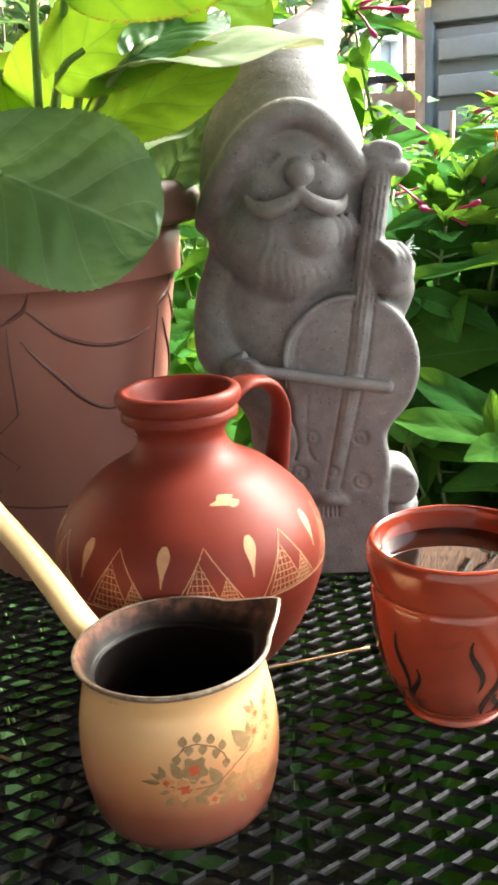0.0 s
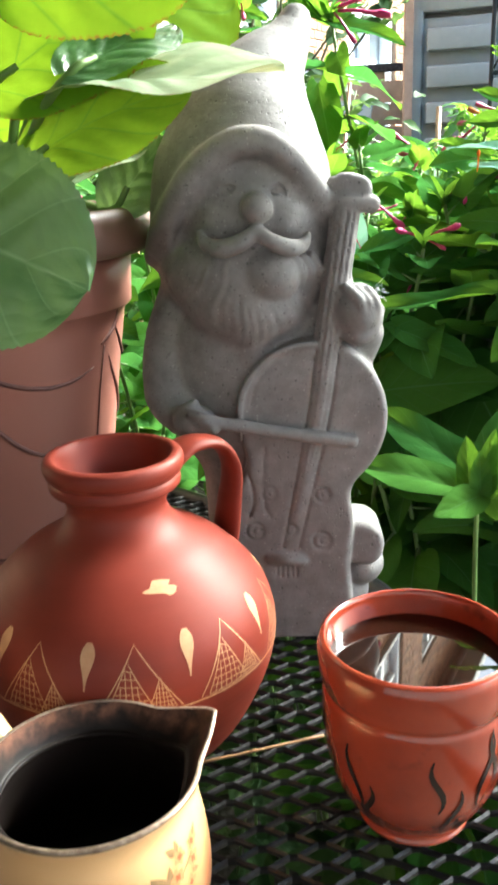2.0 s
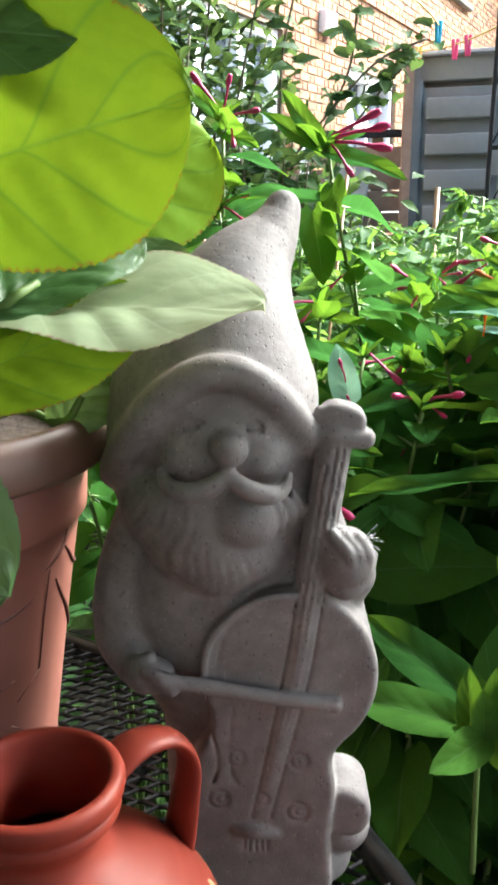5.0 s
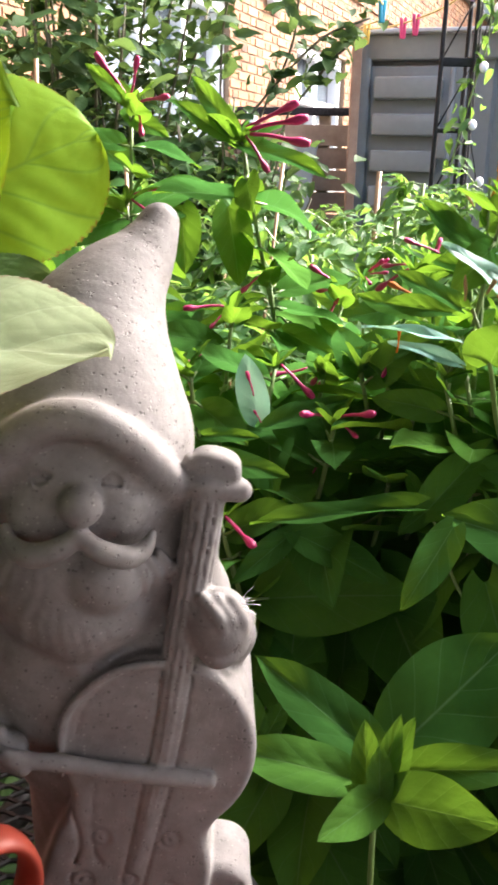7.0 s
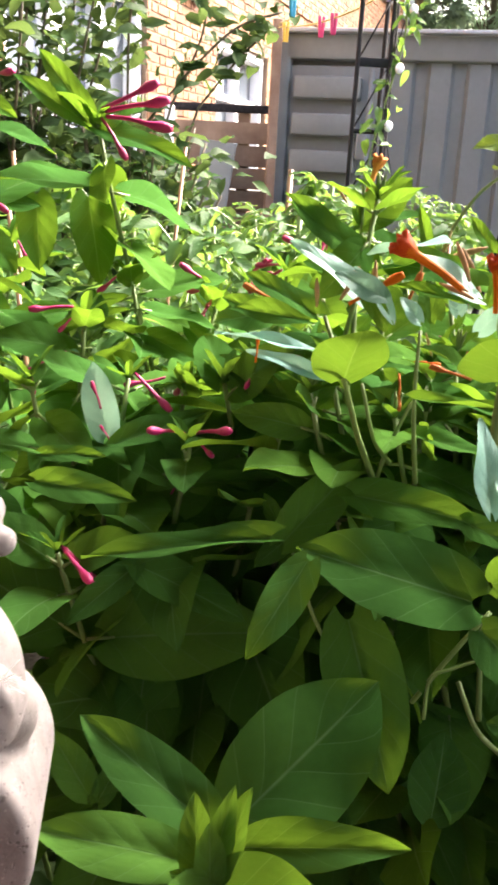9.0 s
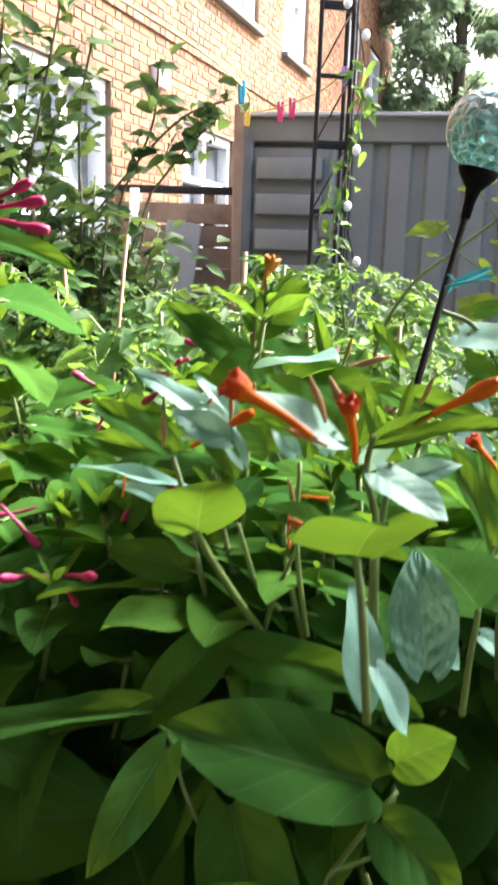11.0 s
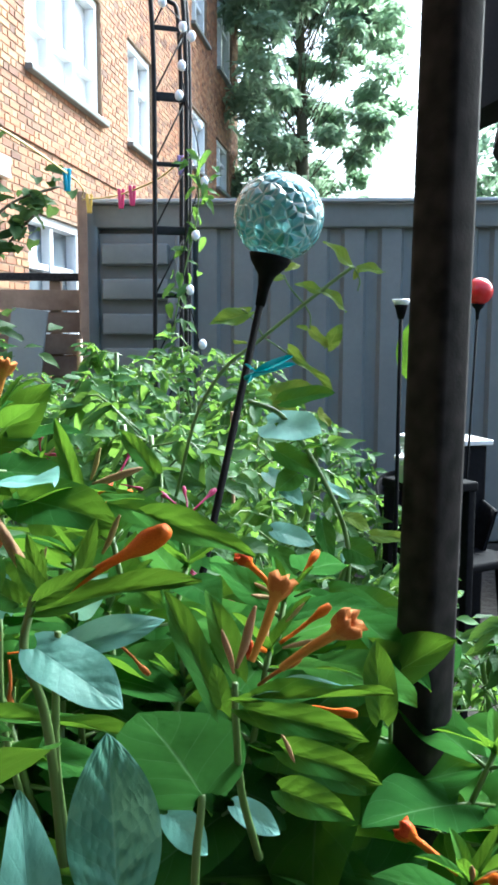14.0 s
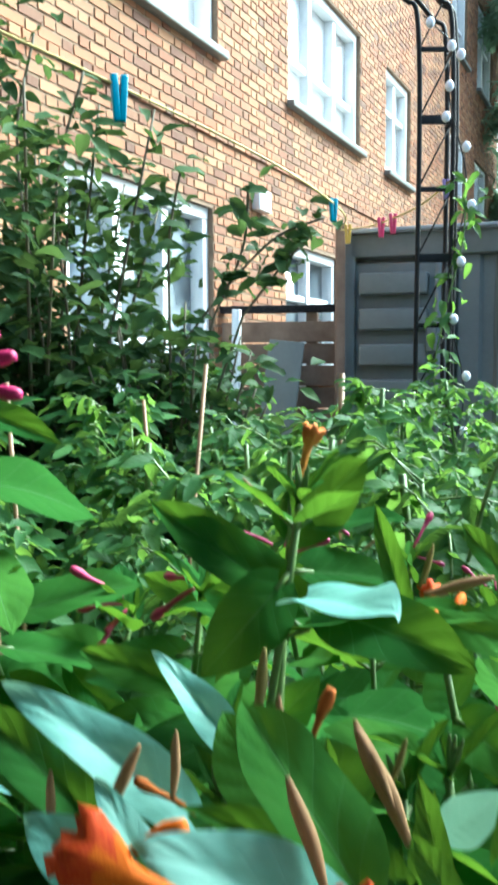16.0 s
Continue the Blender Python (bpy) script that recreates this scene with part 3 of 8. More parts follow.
def build_mesh_top():
    hx, py, amp, w, th = 0.0160, 0.0072, 0.0036, 0.00085, 0.0011
    verts, faces = [], []
    n = int(TR / py)
    for k in range(-n, n + 1):
        y0 = k * py
        if abs(y0) > TR - 0.012:
            continue
        half = math.sqrt(TR * TR - y0 * y0) - 0.006
        m = int(half / hx)
        first = True
        for i in range(-m, m + 1):
            s = 1 if (i + k) % 2 == 0 else -1
            for off in (-0.14, 0.14):
                x, y = (i + off) * hx, y0 + s * amp
                b = len(verts)
                tilt = 0.0006
                verts += [(x, y - w, -th - tilt), (x, y + w, -th + tilt), (x, y + w, th + tilt), (x, y - w, th - tilt)]
                if not first:
                    for j in range(4):
                        faces.append((b - 4 + j, b - 4 + (j + 1) % 4, b + (j + 1) % 4, b + j))
                first = False
    return mesh_of("mesh_top", verts, faces, M_TABLE, False)


part("mesh_top", build_mesh_top(), M_TABLE, TABLE, "diamond-patterned expanded metal top", at=pose(0, 0, TZ - 0.0016, 0, 0, 4))
bm = bmesh.new()
ringp = [(TR * math.cos(a), TR * math.sin(a), TZ - 0.008) for a in (2 * math.pi * k / 96 for k in range(97))]
part("rim", tube(bm, ringp, 0.011, 8, False), M_TABLE, TABLE)
bm = bmesh.new()
ringp = [(0.36 * math.cos(a), 0.36 * math.sin(a), TZ - 0.02) for a in (2 * math.pi * k / 48 for k in range(49))]
part("support_ring", tube(bm, ringp, 0.008, 8, False), M_TABLE, TABLE)
for k in range(4):
    a = radians(45 + 90 * k)
    c, s_ = math.cos(a), math.sin(a)
    pts = curve_pts([(0.60 * c, 0.60 * s_, TZ - 0.02), (0.40 * c, 0.40 * s_, 0.62), (0.36 * c, 0.36 * s_, 0.3), (0.52 * c, 0.52 * s_, 0.0)], 8)
    part("leg", tube(bmesh.new(), pts, 0.013, 10), M_TABLE, TABLE)


# ---------- stone gnome ----------
class Carving:
    """A solid cut out of a block of cells by adding and cutting smooth shapes."""

    def __init__(self, lo, hi, step):
        self.lo, self.step = np.array(lo), step
        self.ax = [np.arange(a, b, step, dtype=np.float32) for a, b in zip(lo, hi)]
        self.f = np.full([len(a) for a in self.ax], 1.0, dtype=np.float32)

    def part_of(self, lo, hi, pad):
        sl = tuple(slice(max(0, int((a - pad - o) / self.step)), max(0, int((b + pad - o) / self.step) + 2)) for a, b, o in zip(lo, hi, self.lo))
        x, y, z = (a[s] for a, s in zip(self.ax, sl))
        return sl, x[:, None, None], y[None, :, None], z[None, None, :]

    def join(self, sl, d, k):
        old = self.f[sl]
        h = np.clip(0.5 + 0.5 * (old - d) / k, 0, 1)
        self.f[sl] = d * h + old * (1 - h) - k * h * (1 - h)

    def cut(self, sl, d, k):
        old = -self.f[sl]
        h = np.clip(0.5 + 0.5 * (old - d) / k, 0, 1)
        self.f[sl] = -(d * h + old * (1 - h) - k * h * (1 - h))

    def ball(self, c, r, k=0.004):
        r = r if isinstance(r, tuple) else (r, r, r)
        sl, x, y, z = self.part_of([a - b for a, b in zip(c, r)], [a + b for a, b in zip(c, r)], 3 * k + 0.004)
        p = [(v - a) / b for v, a, b in zip((x, y, z), c, r)]
        k0 = np.sqrt(p[0] ** 2 + p[1] ** 2 + p[2] ** 2) + 1e-6
        k1 = np.sqrt((p[0] / r[0]) ** 2 + (p[1] / r[1]) ** 2 + (p[2] / r[2]) ** 2) + 1e-6
        self.join(sl, k0 * (k0 - 1) / k1, k)

    def rope(self, pts, rad, k=0.003, n=5, carve=False, flat=1.0):
        pts = curve_pts(pts, n) if len(pts) > 2 else [Vector(p) for p in pts]
        m = len(pts) - 1
        rad = rad if isinstance(rad, tuple) else (rad, rad)
        rr = [float(np.interp(i / m, np.linspace(0, 1, len(rad)), rad)) for i in range(m + 1)]
        big = max(rr)
        sl, x, y, z = self.part_of([min(p[i] for p in pts) - big for i in range(3)], [max(p[i] for p in pts) + big for i in range(3)], 3 * k + 0.003)
        best = None
        for i in range(m):
            a, b = pts[i], pts[i + 1]
            v = b - a
            t = np.clip(((x - a.x) * v.x + (y - a.y) * v.y + (z - a.z) * v.z) / max(v.length_squared, 1e-12), 0, 1)
            d = np.sqrt((x - a.x - t * v.x) ** 2 + ((y - a.y - t * v.y) / flat) ** 2 + (z - a.z - t * v.z) ** 2) - (rr[i] + (rr[i + 1] - rr[i]) * t)
            best = d if best is None else np.minimum(best, d)
        (self.cut if carve else self.join)(sl, best, k)

    def slab(self, ovals, y0, y1, rnd, k=0.003, melt=0.012):
        """A plate between two depths, its outline the blend of ovals (x, z, rx, rz)."""
        lo = [min(o[0] - o[2] for o in ovals), y0, min(o[1] - o[3] for o in ovals)]
        hi = [max(o[0] + o[2] for o in ovals), y1, max(o[1] + o[3] for o in ovals)]
        sl, x, y, z = self.part_of(lo, hi, 0.012)
        d2 = None
        for cx, cz, rx, rz in ovals:
            k0 = np.sqrt(((x - cx) / rx) ** 2 + ((z - cz) / rz) ** 2) + 1e-6
            k1 = np.sqrt(((x - cx) / rx ** 2) ** 2 + ((z - cz) / rz ** 2) ** 2) + 1e-6
            d = k0 * (k0 - 1) / k1
            if d2 is None:
                d2 = d
            else:
                h = np.clip(0.5 + 0.5 * (d2 - d) / melt, 0, 1)
                d2 = d * h + d2 * (1 - h) - melt * h * (1 - h)
        dy = np.abs(y - (y0 + y1) / 2) - (y1 - y0) / 2 + 0 * d2
        d = np.sqrt(np.maximum(d2 + rnd, 0) ** 2 + np.maximum(dy + rnd, 0) ** 2) + np.minimum(np.maximum(d2, dy) + rnd, 0) - rnd
        self.join(sl, d, k)

    def ring(self, c, r, w, k=0.001):
        sl, x, y, z = self.part_of([v - r - w for v in c], [v + r + w for v in c], 0.004)
        q = np.sqrt((x - c[0]) ** 2 + (z - c[2]) ** 2) - r
        self.cut(sl, np.sqrt(q ** 2 + (y - c[1]) ** 2) - w, k)

    def skin(self):
        """The surface as vertices and four-sided faces: one vertex in each cell that it passes."""
        f = self.f
        s = f < 0
        n = np.array(f.shape) - 1
        cells = int(np.prod(n))
        acc, cnt = np.zeros((3, cells)), np.zeros(cells)
        quads = []
        for ax in range(3):
            a = tuple(slice(0, -1) if i == ax else slice(1, -1) for i in range(3))
            b = tuple(slice(1, None) if i == ax else slice(1, -1) for i in range(3))
            idx = np.argwhere(s[a] != s[b])
            g = idx + np.array([0 if i == ax else 1 for i in range(3)])
            h = g.copy()
            h[:, ax] += 1
            f0, f1 = f[tuple(g.T)], f[tuple(h.T)]
            p = g.astype(float)
            p[:, ax] += f0 / (f0 - f1)
            u, v = (ax + 1) % 3, (ax + 2) % 3
            ring = []
            for du, dv in ((0, 0), (-1, 0), (-1, -1), (0, -1)):
                c = g.copy()
                c[:, u] += du
                c[:, v] += dv
                flat = (c[:, 0] * n[1] + c[:, 1]) * n[2] + c[:, 2]
                ring.append(flat)
                cnt += np.bincount(flat, minlength=cells)
                for i in range(3):
                    acc[i] += np.bincount(flat, weights=p[:, i], minlength=cells)
            q = np.stack(ring, 1)
            turn = f0 > f1
            q[turn] = q[turn][:, ::-1]
            quads.append(q)
        used = np.nonzero(cnt)[0]
        where = np.full(cells, -1, dtype=np.int64)
        where[used] = np.arange(len(used))
        verts = (acc[:, used] / cnt[used]).T * self.step + self.lo
        return verts, where[np.concatenate(quads)]


def build_gnome():
    o = Vector((0.085, 0.70, TZ))
    g = Carving((-0.016, 0.606, 0.764), (0.186, 0.786, 1.238), 0.00135)
    # coat and plinth
    g.rope([(0.090, 0.714, 0.780), (0.089, 0.714, 0.83), (0.086, 0.714, 0.90)], (0.054, 0.053, 0.052), 0.01)
    g.ball((0.066, 0.710, 0.972), (0.062, 0.055, 0.088), 0.012)
    g.ball((0.082, 0.702, 0.955), (0.066, 0.0475, 0.072), 0.010)
    g.ball((0.095, 0.718, 0.985), (0.062, 0.050, 0.065), 0.012)
    g.ball((0.118, 0.698, 1.005), (0.036, 0.036, 0.040), 0.010)
    # hat, its horn bent to the side
    g.rope([(0.0695, 0.708, 1.052), (0.0700, 0.705, 1.075), (0.0715, 0.704, 1.098), (0.0735, 0.708, 1.121), (0.0780, 0.716, 1.143), (0.0835, 0.724, 1.160), (0.0910, 0.732, 1.174), (0.1010, 0.740, 1.186), (0.1085, 0.747, 1.198), (0.1125, 0.752, 1.2075)],
           (0.0605, 0.0635, 0.0620, 0.0530, 0.0420, 0.0340, 0.0265, 0.0195, 0.0142, 0.0112), 0.004, 4)
    # hollow under the brim, then the face in it
    sl, x, y, z = g.part_of((0.0, 0.60, 1.0), (0.16, 0.70, 1.13), 0.0)
    hollow = (np.sqrt(((x - 0.0775) / 0.051) ** 2 + ((z - 1.066) / 0.053) ** 2) - 1) * 0.047 + 0 * y
    g.cut(sl, np.maximum(hollow, y - 0.665), 0.008)
    g.ball((0.0785, 0.688, 1.088), (0.0530, 0.0470, 0.0580), 0.003)
    for cx in (0.0640, 0.0965):
        g.ball((cx, 0.6560, 1.0940), (0.0120, 0.0115, 0.0085), 0.005)
    g.rope([(0.0075, 0.702, 1.052), (0.0130, 0.684, 1.063), (0.0235, 0.664, 1.081), (0.0360, 0.651, 1.100), (0.0510, 0.645, 1.1150), (0.0690, 0.6425, 1.1255), (0.0865, 0.6425, 1.1260), (0.1020, 0.6455, 1.1175), (0.1155, 0.653, 1.1020), (0.1260, 0.664, 1.0870), (0.130, 0.676, 1.076)],
           (0.0065, 0.0076, 0.0084, 0.0088, 0.0092, 0.0094, 0.0094, 0.0092, 0.0084, 0.0074, 0.0055), 0.009)
    # cheeks, nose, eyes
    g.ball((0.0592, 0.6575, 1.0775), (0.0162, 0.0165, 0.0158), 0.003)
    g.ball((0.0992, 0.6580, 1.0780), (0.0152, 0.0165, 0.0152), 0.003)
    g.rope([(0.0818, 0.652, 1.099), (0.0822, 0.644, 1.090)], (0.0050, 0.0070), 0.004)
    g.ball((0.0825, 0.6372, 1.0862), (0.0106, 0.0100, 0.0098), 0.0025)
    g.rope([(0.053, 0.652, 1.0995), (0.064, 0.6475, 1.1035), (0.074, 0.6480, 1.1000)], (0.0016, 0.0022, 0.0016), 0.005)
    g.rope([(0.090, 0.6480, 1.1000), (0.098, 0.6480, 1.1030), (0.106, 0.653, 1.0985)], (0.0016, 0.0022, 0.0016), 0.005)
    for a, b, c in (((0.0565, 0.6465, 1.0935), (0.0648, 0.6440, 1.0962), (0.0730, 0.6455, 1.0935)), ((0.0895, 0.6455, 1.0932), (0.0964, 0.6440, 1.0955), (0.1030, 0.6475, 1.0915))):
        up = Vector((0, 0, 0.0034))
        g.rope([a, b, c], (0.0008, 0.0017, 0.0008), 0.0006, 4, True)
        g.rope([Vector(a) + up * 0.5, Vector(b) + up, Vector(c) + up * 0.5], (0.0008, 0.0017, 0.0008), 0.0006, 4, True)
    # beard, one broad round mass that ends in a point
    g.ball((0.0722, 0.6890, 1.0430), (0.0575, 0.0485, 0.0420), 0.0025)
    g.ball((0.0750, 0.6780, 1.0230), (0.0440, 0.0390, 0.0330), 0.006)
    g.rope([(0.0765, 0.664, 1.012), (0.0770, 0.662, 0.993)], (0.0210, 0.0085), 0.010)
    g.ball((0.1130, 0.683, 1.046), (0.0180, 0.026, 0.032), 0.006)
    # combed strands, shallow and uneven
    sl, x, y, z = g.part_of((0.010, 0.63, 0.984), (0.135, 0.70, 1.068), 0.0)
    ang = np.arctan2(x - 0.079, 1.105 - z)
    comb = np.sin(ang * 84 + 2.2 * np.sin(ang * 9) + 1.2 * np.sin(z * 210)) + 0.6 * np.sin(ang * 47 + 1.0)
    mouth = np.clip((np.sqrt(((x - 0.0905) / 0.024) ** 2 + ((z - 1.046) / 0.023) ** 2) - 1) * 3, 0, 1)
    fade = np.clip((1.060 - z) / 0.012, 0, 1) * np.clip((z - 0.990) / 0.03, 0.25, 1) * mouth * np.clip((0.685 - y) / 0.02, 0, 1)
    g.f[sl] += (0.00032 * comb * fade).astype(np.float32)
    g.ball((0.0905, 0.6510, 1.0430), (0.0195, 0.0165, 0.0180), 0.003)
    for k in range(3):
        g.rope([(0.1050 + 0.0062 * k, 0.6475 + 0.004 * k, 1.0560 - 0.0005 * k), (0.1100 + 0.0058 * k, 0.6500 + 0.0048 * k, 1.0450), (0.1105 + 0.0052 * k, 0.6560 + 0.0045 * k, 1.0320 + 0.001 * k)], (0.0024, 0.0041, 0.0018), 0.0014)
    # moustache
    g.rope([(0.0822, 0.6345, 1.0728), (0.0720, 0.6330, 1.0662), (0.0600, 0.6345, 1.0626), (0.0495, 0.6405, 1.0652), (0.0450, 0.6460, 1.0720)], (0.0046, 0.0058, 0.0062, 0.0046, 0.0022), 0.0018)
    g.rope([(0.0822, 0.6345, 1.0728), (0.0918, 0.6330, 1.0658), (0.1036, 0.6360, 1.0614), (0.1115, 0.6425, 1.0630), (0.1150, 0.6480, 1.0685)], (0.0046, 0.0056, 0.0058, 0.0044, 0.0022), 0.0018)
    # fiddle
    g.slab(((0.1165, 0.9430, 0.0520, 0.0560), (0.1000, 0.8640, 0.0450, 0.0560), (0.0900, 0.8000, 0.0545, 0.0800)), 0.6500, 0.742, 0.0050, 0.002, 0.016)
    g.rope([(0.0665, 0.6485, 0.930), (0.0660, 0.6485, 0.950), (0.0700, 0.6485, 0.968), (0.0840, 0.6485, 0.985), (0.1010, 0.6485, 0.9945), (0.1180, 0.6500, 0.9965)], (0.0012, 0.0024, 0.0026, 0.0026, 0.0022), 0.0015)
    g.rope([(0.0735, 0.6496, 0.940), (0.0742, 0.6496, 0.955), (0.0785, 0.6496, 0.970), (0.0915, 0.6496, 0.9835), (0.108, 0.6496, 0.9910)], (0.0005, 0.0012, 0.0012, 0.0005), 0.001, 5, True)
    # neck with its grooved strings
    g.rope([(0.1410, 0.6640, 1.0860), (0.1335, 0.6600, 1.035), (0.1280, 0.6570, 1.000), (0.1190, 0.6560, 0.940), (0.0990, 0.6560, 0.852)], (0.0098, 0.0096, 0.0096, 0.0092, 0.0066), 0.0016, 6)
    for k in range(5):
        u = (k - 2) / 2
        g.rope([(0.1410 + 0.0078 * u, 0.6552 + 0.0040 * u * u, 1.0815), (0.1335 + 0.0078 * u, 0.6510 + 0.004 * u * u, 1.035), (0.1280 + 0.0078 * u, 0.6478 + 0.004 * u * u, 1.000), (0.1190 + 0.0076 * u, 0.6470 + 0.0032 * u * u, 0.940), (0.0990 + 0.0058 * u, 0.6486 + 0.0016 * u * u, 0.846)], 0.00085, 0.0008, 6, True)
    g.rope([(0.1285, 0.6640, 1.0892), (0.1425, 0.6600, 1.0878), (0.1570, 0.6640, 1.0852)], 0.0062, 0.0015)
    g.ball((0.1575, 0.664, 1.0835), (0.0030, 0.004, 0.0036), 0.001)
    g.slab(((0.1410, 0.1 + 0.9965, 0.0098, 0.0090), (0.1480, 0.1 + 0.9950, 0.0098, 0.0088)), 0.6580, 0.678, 0.0050, 0.0012, 0.004)
    g.ball((0.1325, 0.6650, 1.0985), (0.0042, 0.0060, 0.0052), 0.001)
    g.rope([(0.1340, 0.690, 1.07), (0.1300, 0.690, 1.03), (0.128, 0.690, 0.99)], (0.016, 0.016, 0.02), 0.01)
    # hand round the neck, with its cuff
    g.ball((0.1475, 0.6560, 1.0165), (0.0165, 0.0150, 0.0190), 0.003)
    for k in range(3):
        g.rope([(0.1395 + 0.0068 * k, 0.6490 + 0.001 * k, 1.0335 - 0.0012 * k), (0.1480 + 0.0052 * k, 0.6435 + 0.0025 * k, 1.0245 - 0.0010 * k), (0.1510 + 0.0040 * k, 0.6470 + 0.003 * k, 1.0115 - 0.0005 * k)], (0.0036, 0.0040, 0.0034), 0.0009)
    g.rope([(0.1375, 0.6545, 1.0035), (0.1470, 0.6490, 1.0000), (0.1570, 0.6530, 1.0050), (0.1620, 0.662, 1.0160)], (0.0042, 0.0056, 0.0056, 0.0046), 0.0014)
    g.rope([(0.150, 0.692, 0.985), (0.153, 0.678, 0.998), (0.150, 0.667, 1.008)], (0.016, 0.015, 0.012), 0.005)
    # sleeve, cuff and the hand with the bow
    g.rope([(0.034, 0.704, 1.018), (0.020, 0.694, 0.988), (0.0180, 0.683, 0.957), (0.0255, 0.668, 0.944)], (0.0270, 0.0228, 0.0215, 0.0150), 0.0035)
    g.rope([(0.0212, 0.6665, 1.036), (0.0200, 0.6632, 1.005), (0.0205, 0.6610, 0.978)], (0.0006, 0.0016, 0.0008), 0.002, 5, True)
    g.rope([(0.0165, 0.664, 0.9440), (0.0260, 0.652, 0.9515), (0.0350, 0.650, 0.9570)], (0.0040, 0.0046, 0.0036), 0.002)
    g.ball((0.0345, 0.6500, 0.9450), (0.0150, 0.0120, 0.0108), 0.002)
    for k in range(3):
        g.rope([(0.0330 + 0.003 * k, 0.6405, 0.9525 - 0.0045 * k), (0.0420 + 0.003 * k, 0.6375, 0.9515 - 0.0045 * k), (0.0490, 0.6400, 0.9480 - 0.0035 * k)], 0.0033, 0.0009)
    g.rope([(0.0430, 0.6390, 0.9475), (0.0680, 0.6430, 0.9420), (0.0930, 0.6440, 0.9365), (0.1430, 0.6470, 0.9275)], (0.0042, 0.0048, 0.0046, 0.0046), 0.0020)
    # carved waist lines and scrolls of the sound board
    g.rope([(0.0631, 0.6555, 0.9246), (0.0700, 0.6515, 0.9041), (0.0734, 0.6505, 0.8833), (0.0665, 0.6530, 0.8628)], 0.0011, 0.001, 5, True)
    g.rope([(0.0825, 0.6496, 0.9236), (0.0805, 0.6496, 0.8990), (0.0815, 0.6500, 0.8790), (0.0850, 0.6505, 0.8712)], 0.0010, 0.001, 5, True)
    for cx, cz, r in ((0.0846, 0.8889, 0.0050), (0.1224, 0.8870, 0.0052), (0.0735, 0.8600, 0.0062), (0.1216, 0.8513, 0.0062), (0.0998, 0.8604, 0.004)):
        g.ring((cx, 0.6497 + 0.25 * abs(cx - 0.1) ** 1.6, cz), r, 0.0010)
        g.ring((cx + 0.0012, 0.6497 + 0.25 * abs(cx - 0.1) ** 1.6, cz), r * 0.42, 0.0008)
    g.rope([(0.0850, 0.6520, 0.8385), (0.0960, 0.6490, 0.8385), (0.1070, 0.6520, 0.8366)], 0.0050, 0.0015)
    for k in range(5):
        g.rope([(0.0890 + 0.0035 * k, 0.6500, 0.832), (0.0880 + 0.0040 * k, 0.6545, 0.800)], (0.0009, 0.0006), 0.0008, 4, True)
    # foot
    g.slab(((0.1480, 0.8450, 0.0180, 0.0165), (0.1555, 0.8420, 0.0120, 0.0150)), 0.6560, 0.700, 0.0060, 0.0015, 0.006)
    g.rope([(0.134, 0.6545, 0.858), (0.145, 0.6535, 0.8470), (0.162, 0.6570, 0.8505)], 0.0009, 0.0008, 5, True)
    g.ball((0.1520, 0.686, 0.818), (0.0190, 0.024, 0.0165), 0.002)
    g.ball((0.1420, 0.690, 0.795), (0.0180, 0.026, 0.020), 0.004)
    # flat underside
    sl, x, y, z = g.part_of((-0.016, 0.606, 0.764), (0.186, 0.786, 0.80), 0.0)
    g.f[sl] = np.maximum(g.f[sl], TZ + 0.0006 - z + 0 * x + 0 * y)
    # the grainy skin of the cast
    verts, quads = g.skin()
    me = mesh_of("garden_gnome", (verts - np.array(o)).tolist(), quads.tolist(), M_STONE, True)
    ob = new("garden_gnome", me)
    ob.matrix_basis = pose(*o)
    tagged(ob, "grey cast stone garden gnome holding a fiddle and bow", "statue")
    sm = ob.modifiers.new("soften", "SMOOTH")
    sm.factor, sm.iterations = 0.35, 1
    return ob


build_gnome()


# ---------- pottery ----------
def prof_at(prof, z):
    for (r0, z0), (r1, z1) in zip(prof, prof[1:]):
        if z0 <= z <= z1 or z1 <= z <= z0:
            f = (z - z0) / (z1 - z0) if z1 != z0 else 0
            return r0 + (r1 - r0) * f
    return prof[-1][0]


def on_turned(prof, th, z, lift=0.0004):
    r = prof_at(prof, z) + lift
    return Vector((r * math.sin(th), -r * math.cos(th), z))


def stroke(bm, prof, pts, width, lift=0.0004, taper=False, n=6):
    """A painted or scratched line of (angle, height) points on a turned body, slightly proud."""
    fine = []
    for (a0, z0), (a1, z1) in zip(pts, pts[1:]):
        fine += [(a0 + (a1 - a0) * k / n, z0 + (z1 - z0) * k / n) for k in range(n)]
    fine.append(pts[-1])
    prev = None
    for i, (a, z) in enumerate(fine):
        a2, z2 = fine[min(i + 1, len(fine) - 1)]
        a1, z1 = fine[max(i - 1, 0)]
        r = prof_at(prof, z)
        da, dz = (a2 - a1) * r, z2 - z1
        ln = math.hypot(da, dz) or 1e-6
        w = width * (math.sin(math.pi * (0.06 + 0.88 * i / (len(fine) - 1))) if taper else 1.0) / 2
        na, nz = -dz / ln * w / r, da / ln * w
        l, rr = bm.verts.new(on_turned(prof, a - na, z - nz, lift)), bm.verts.new(on_turned(prof, a + na, z + nz, lift))
        if prev:
            bm.faces.new((prev[0], prev[1], rr, l))
        prev = (l, rr)


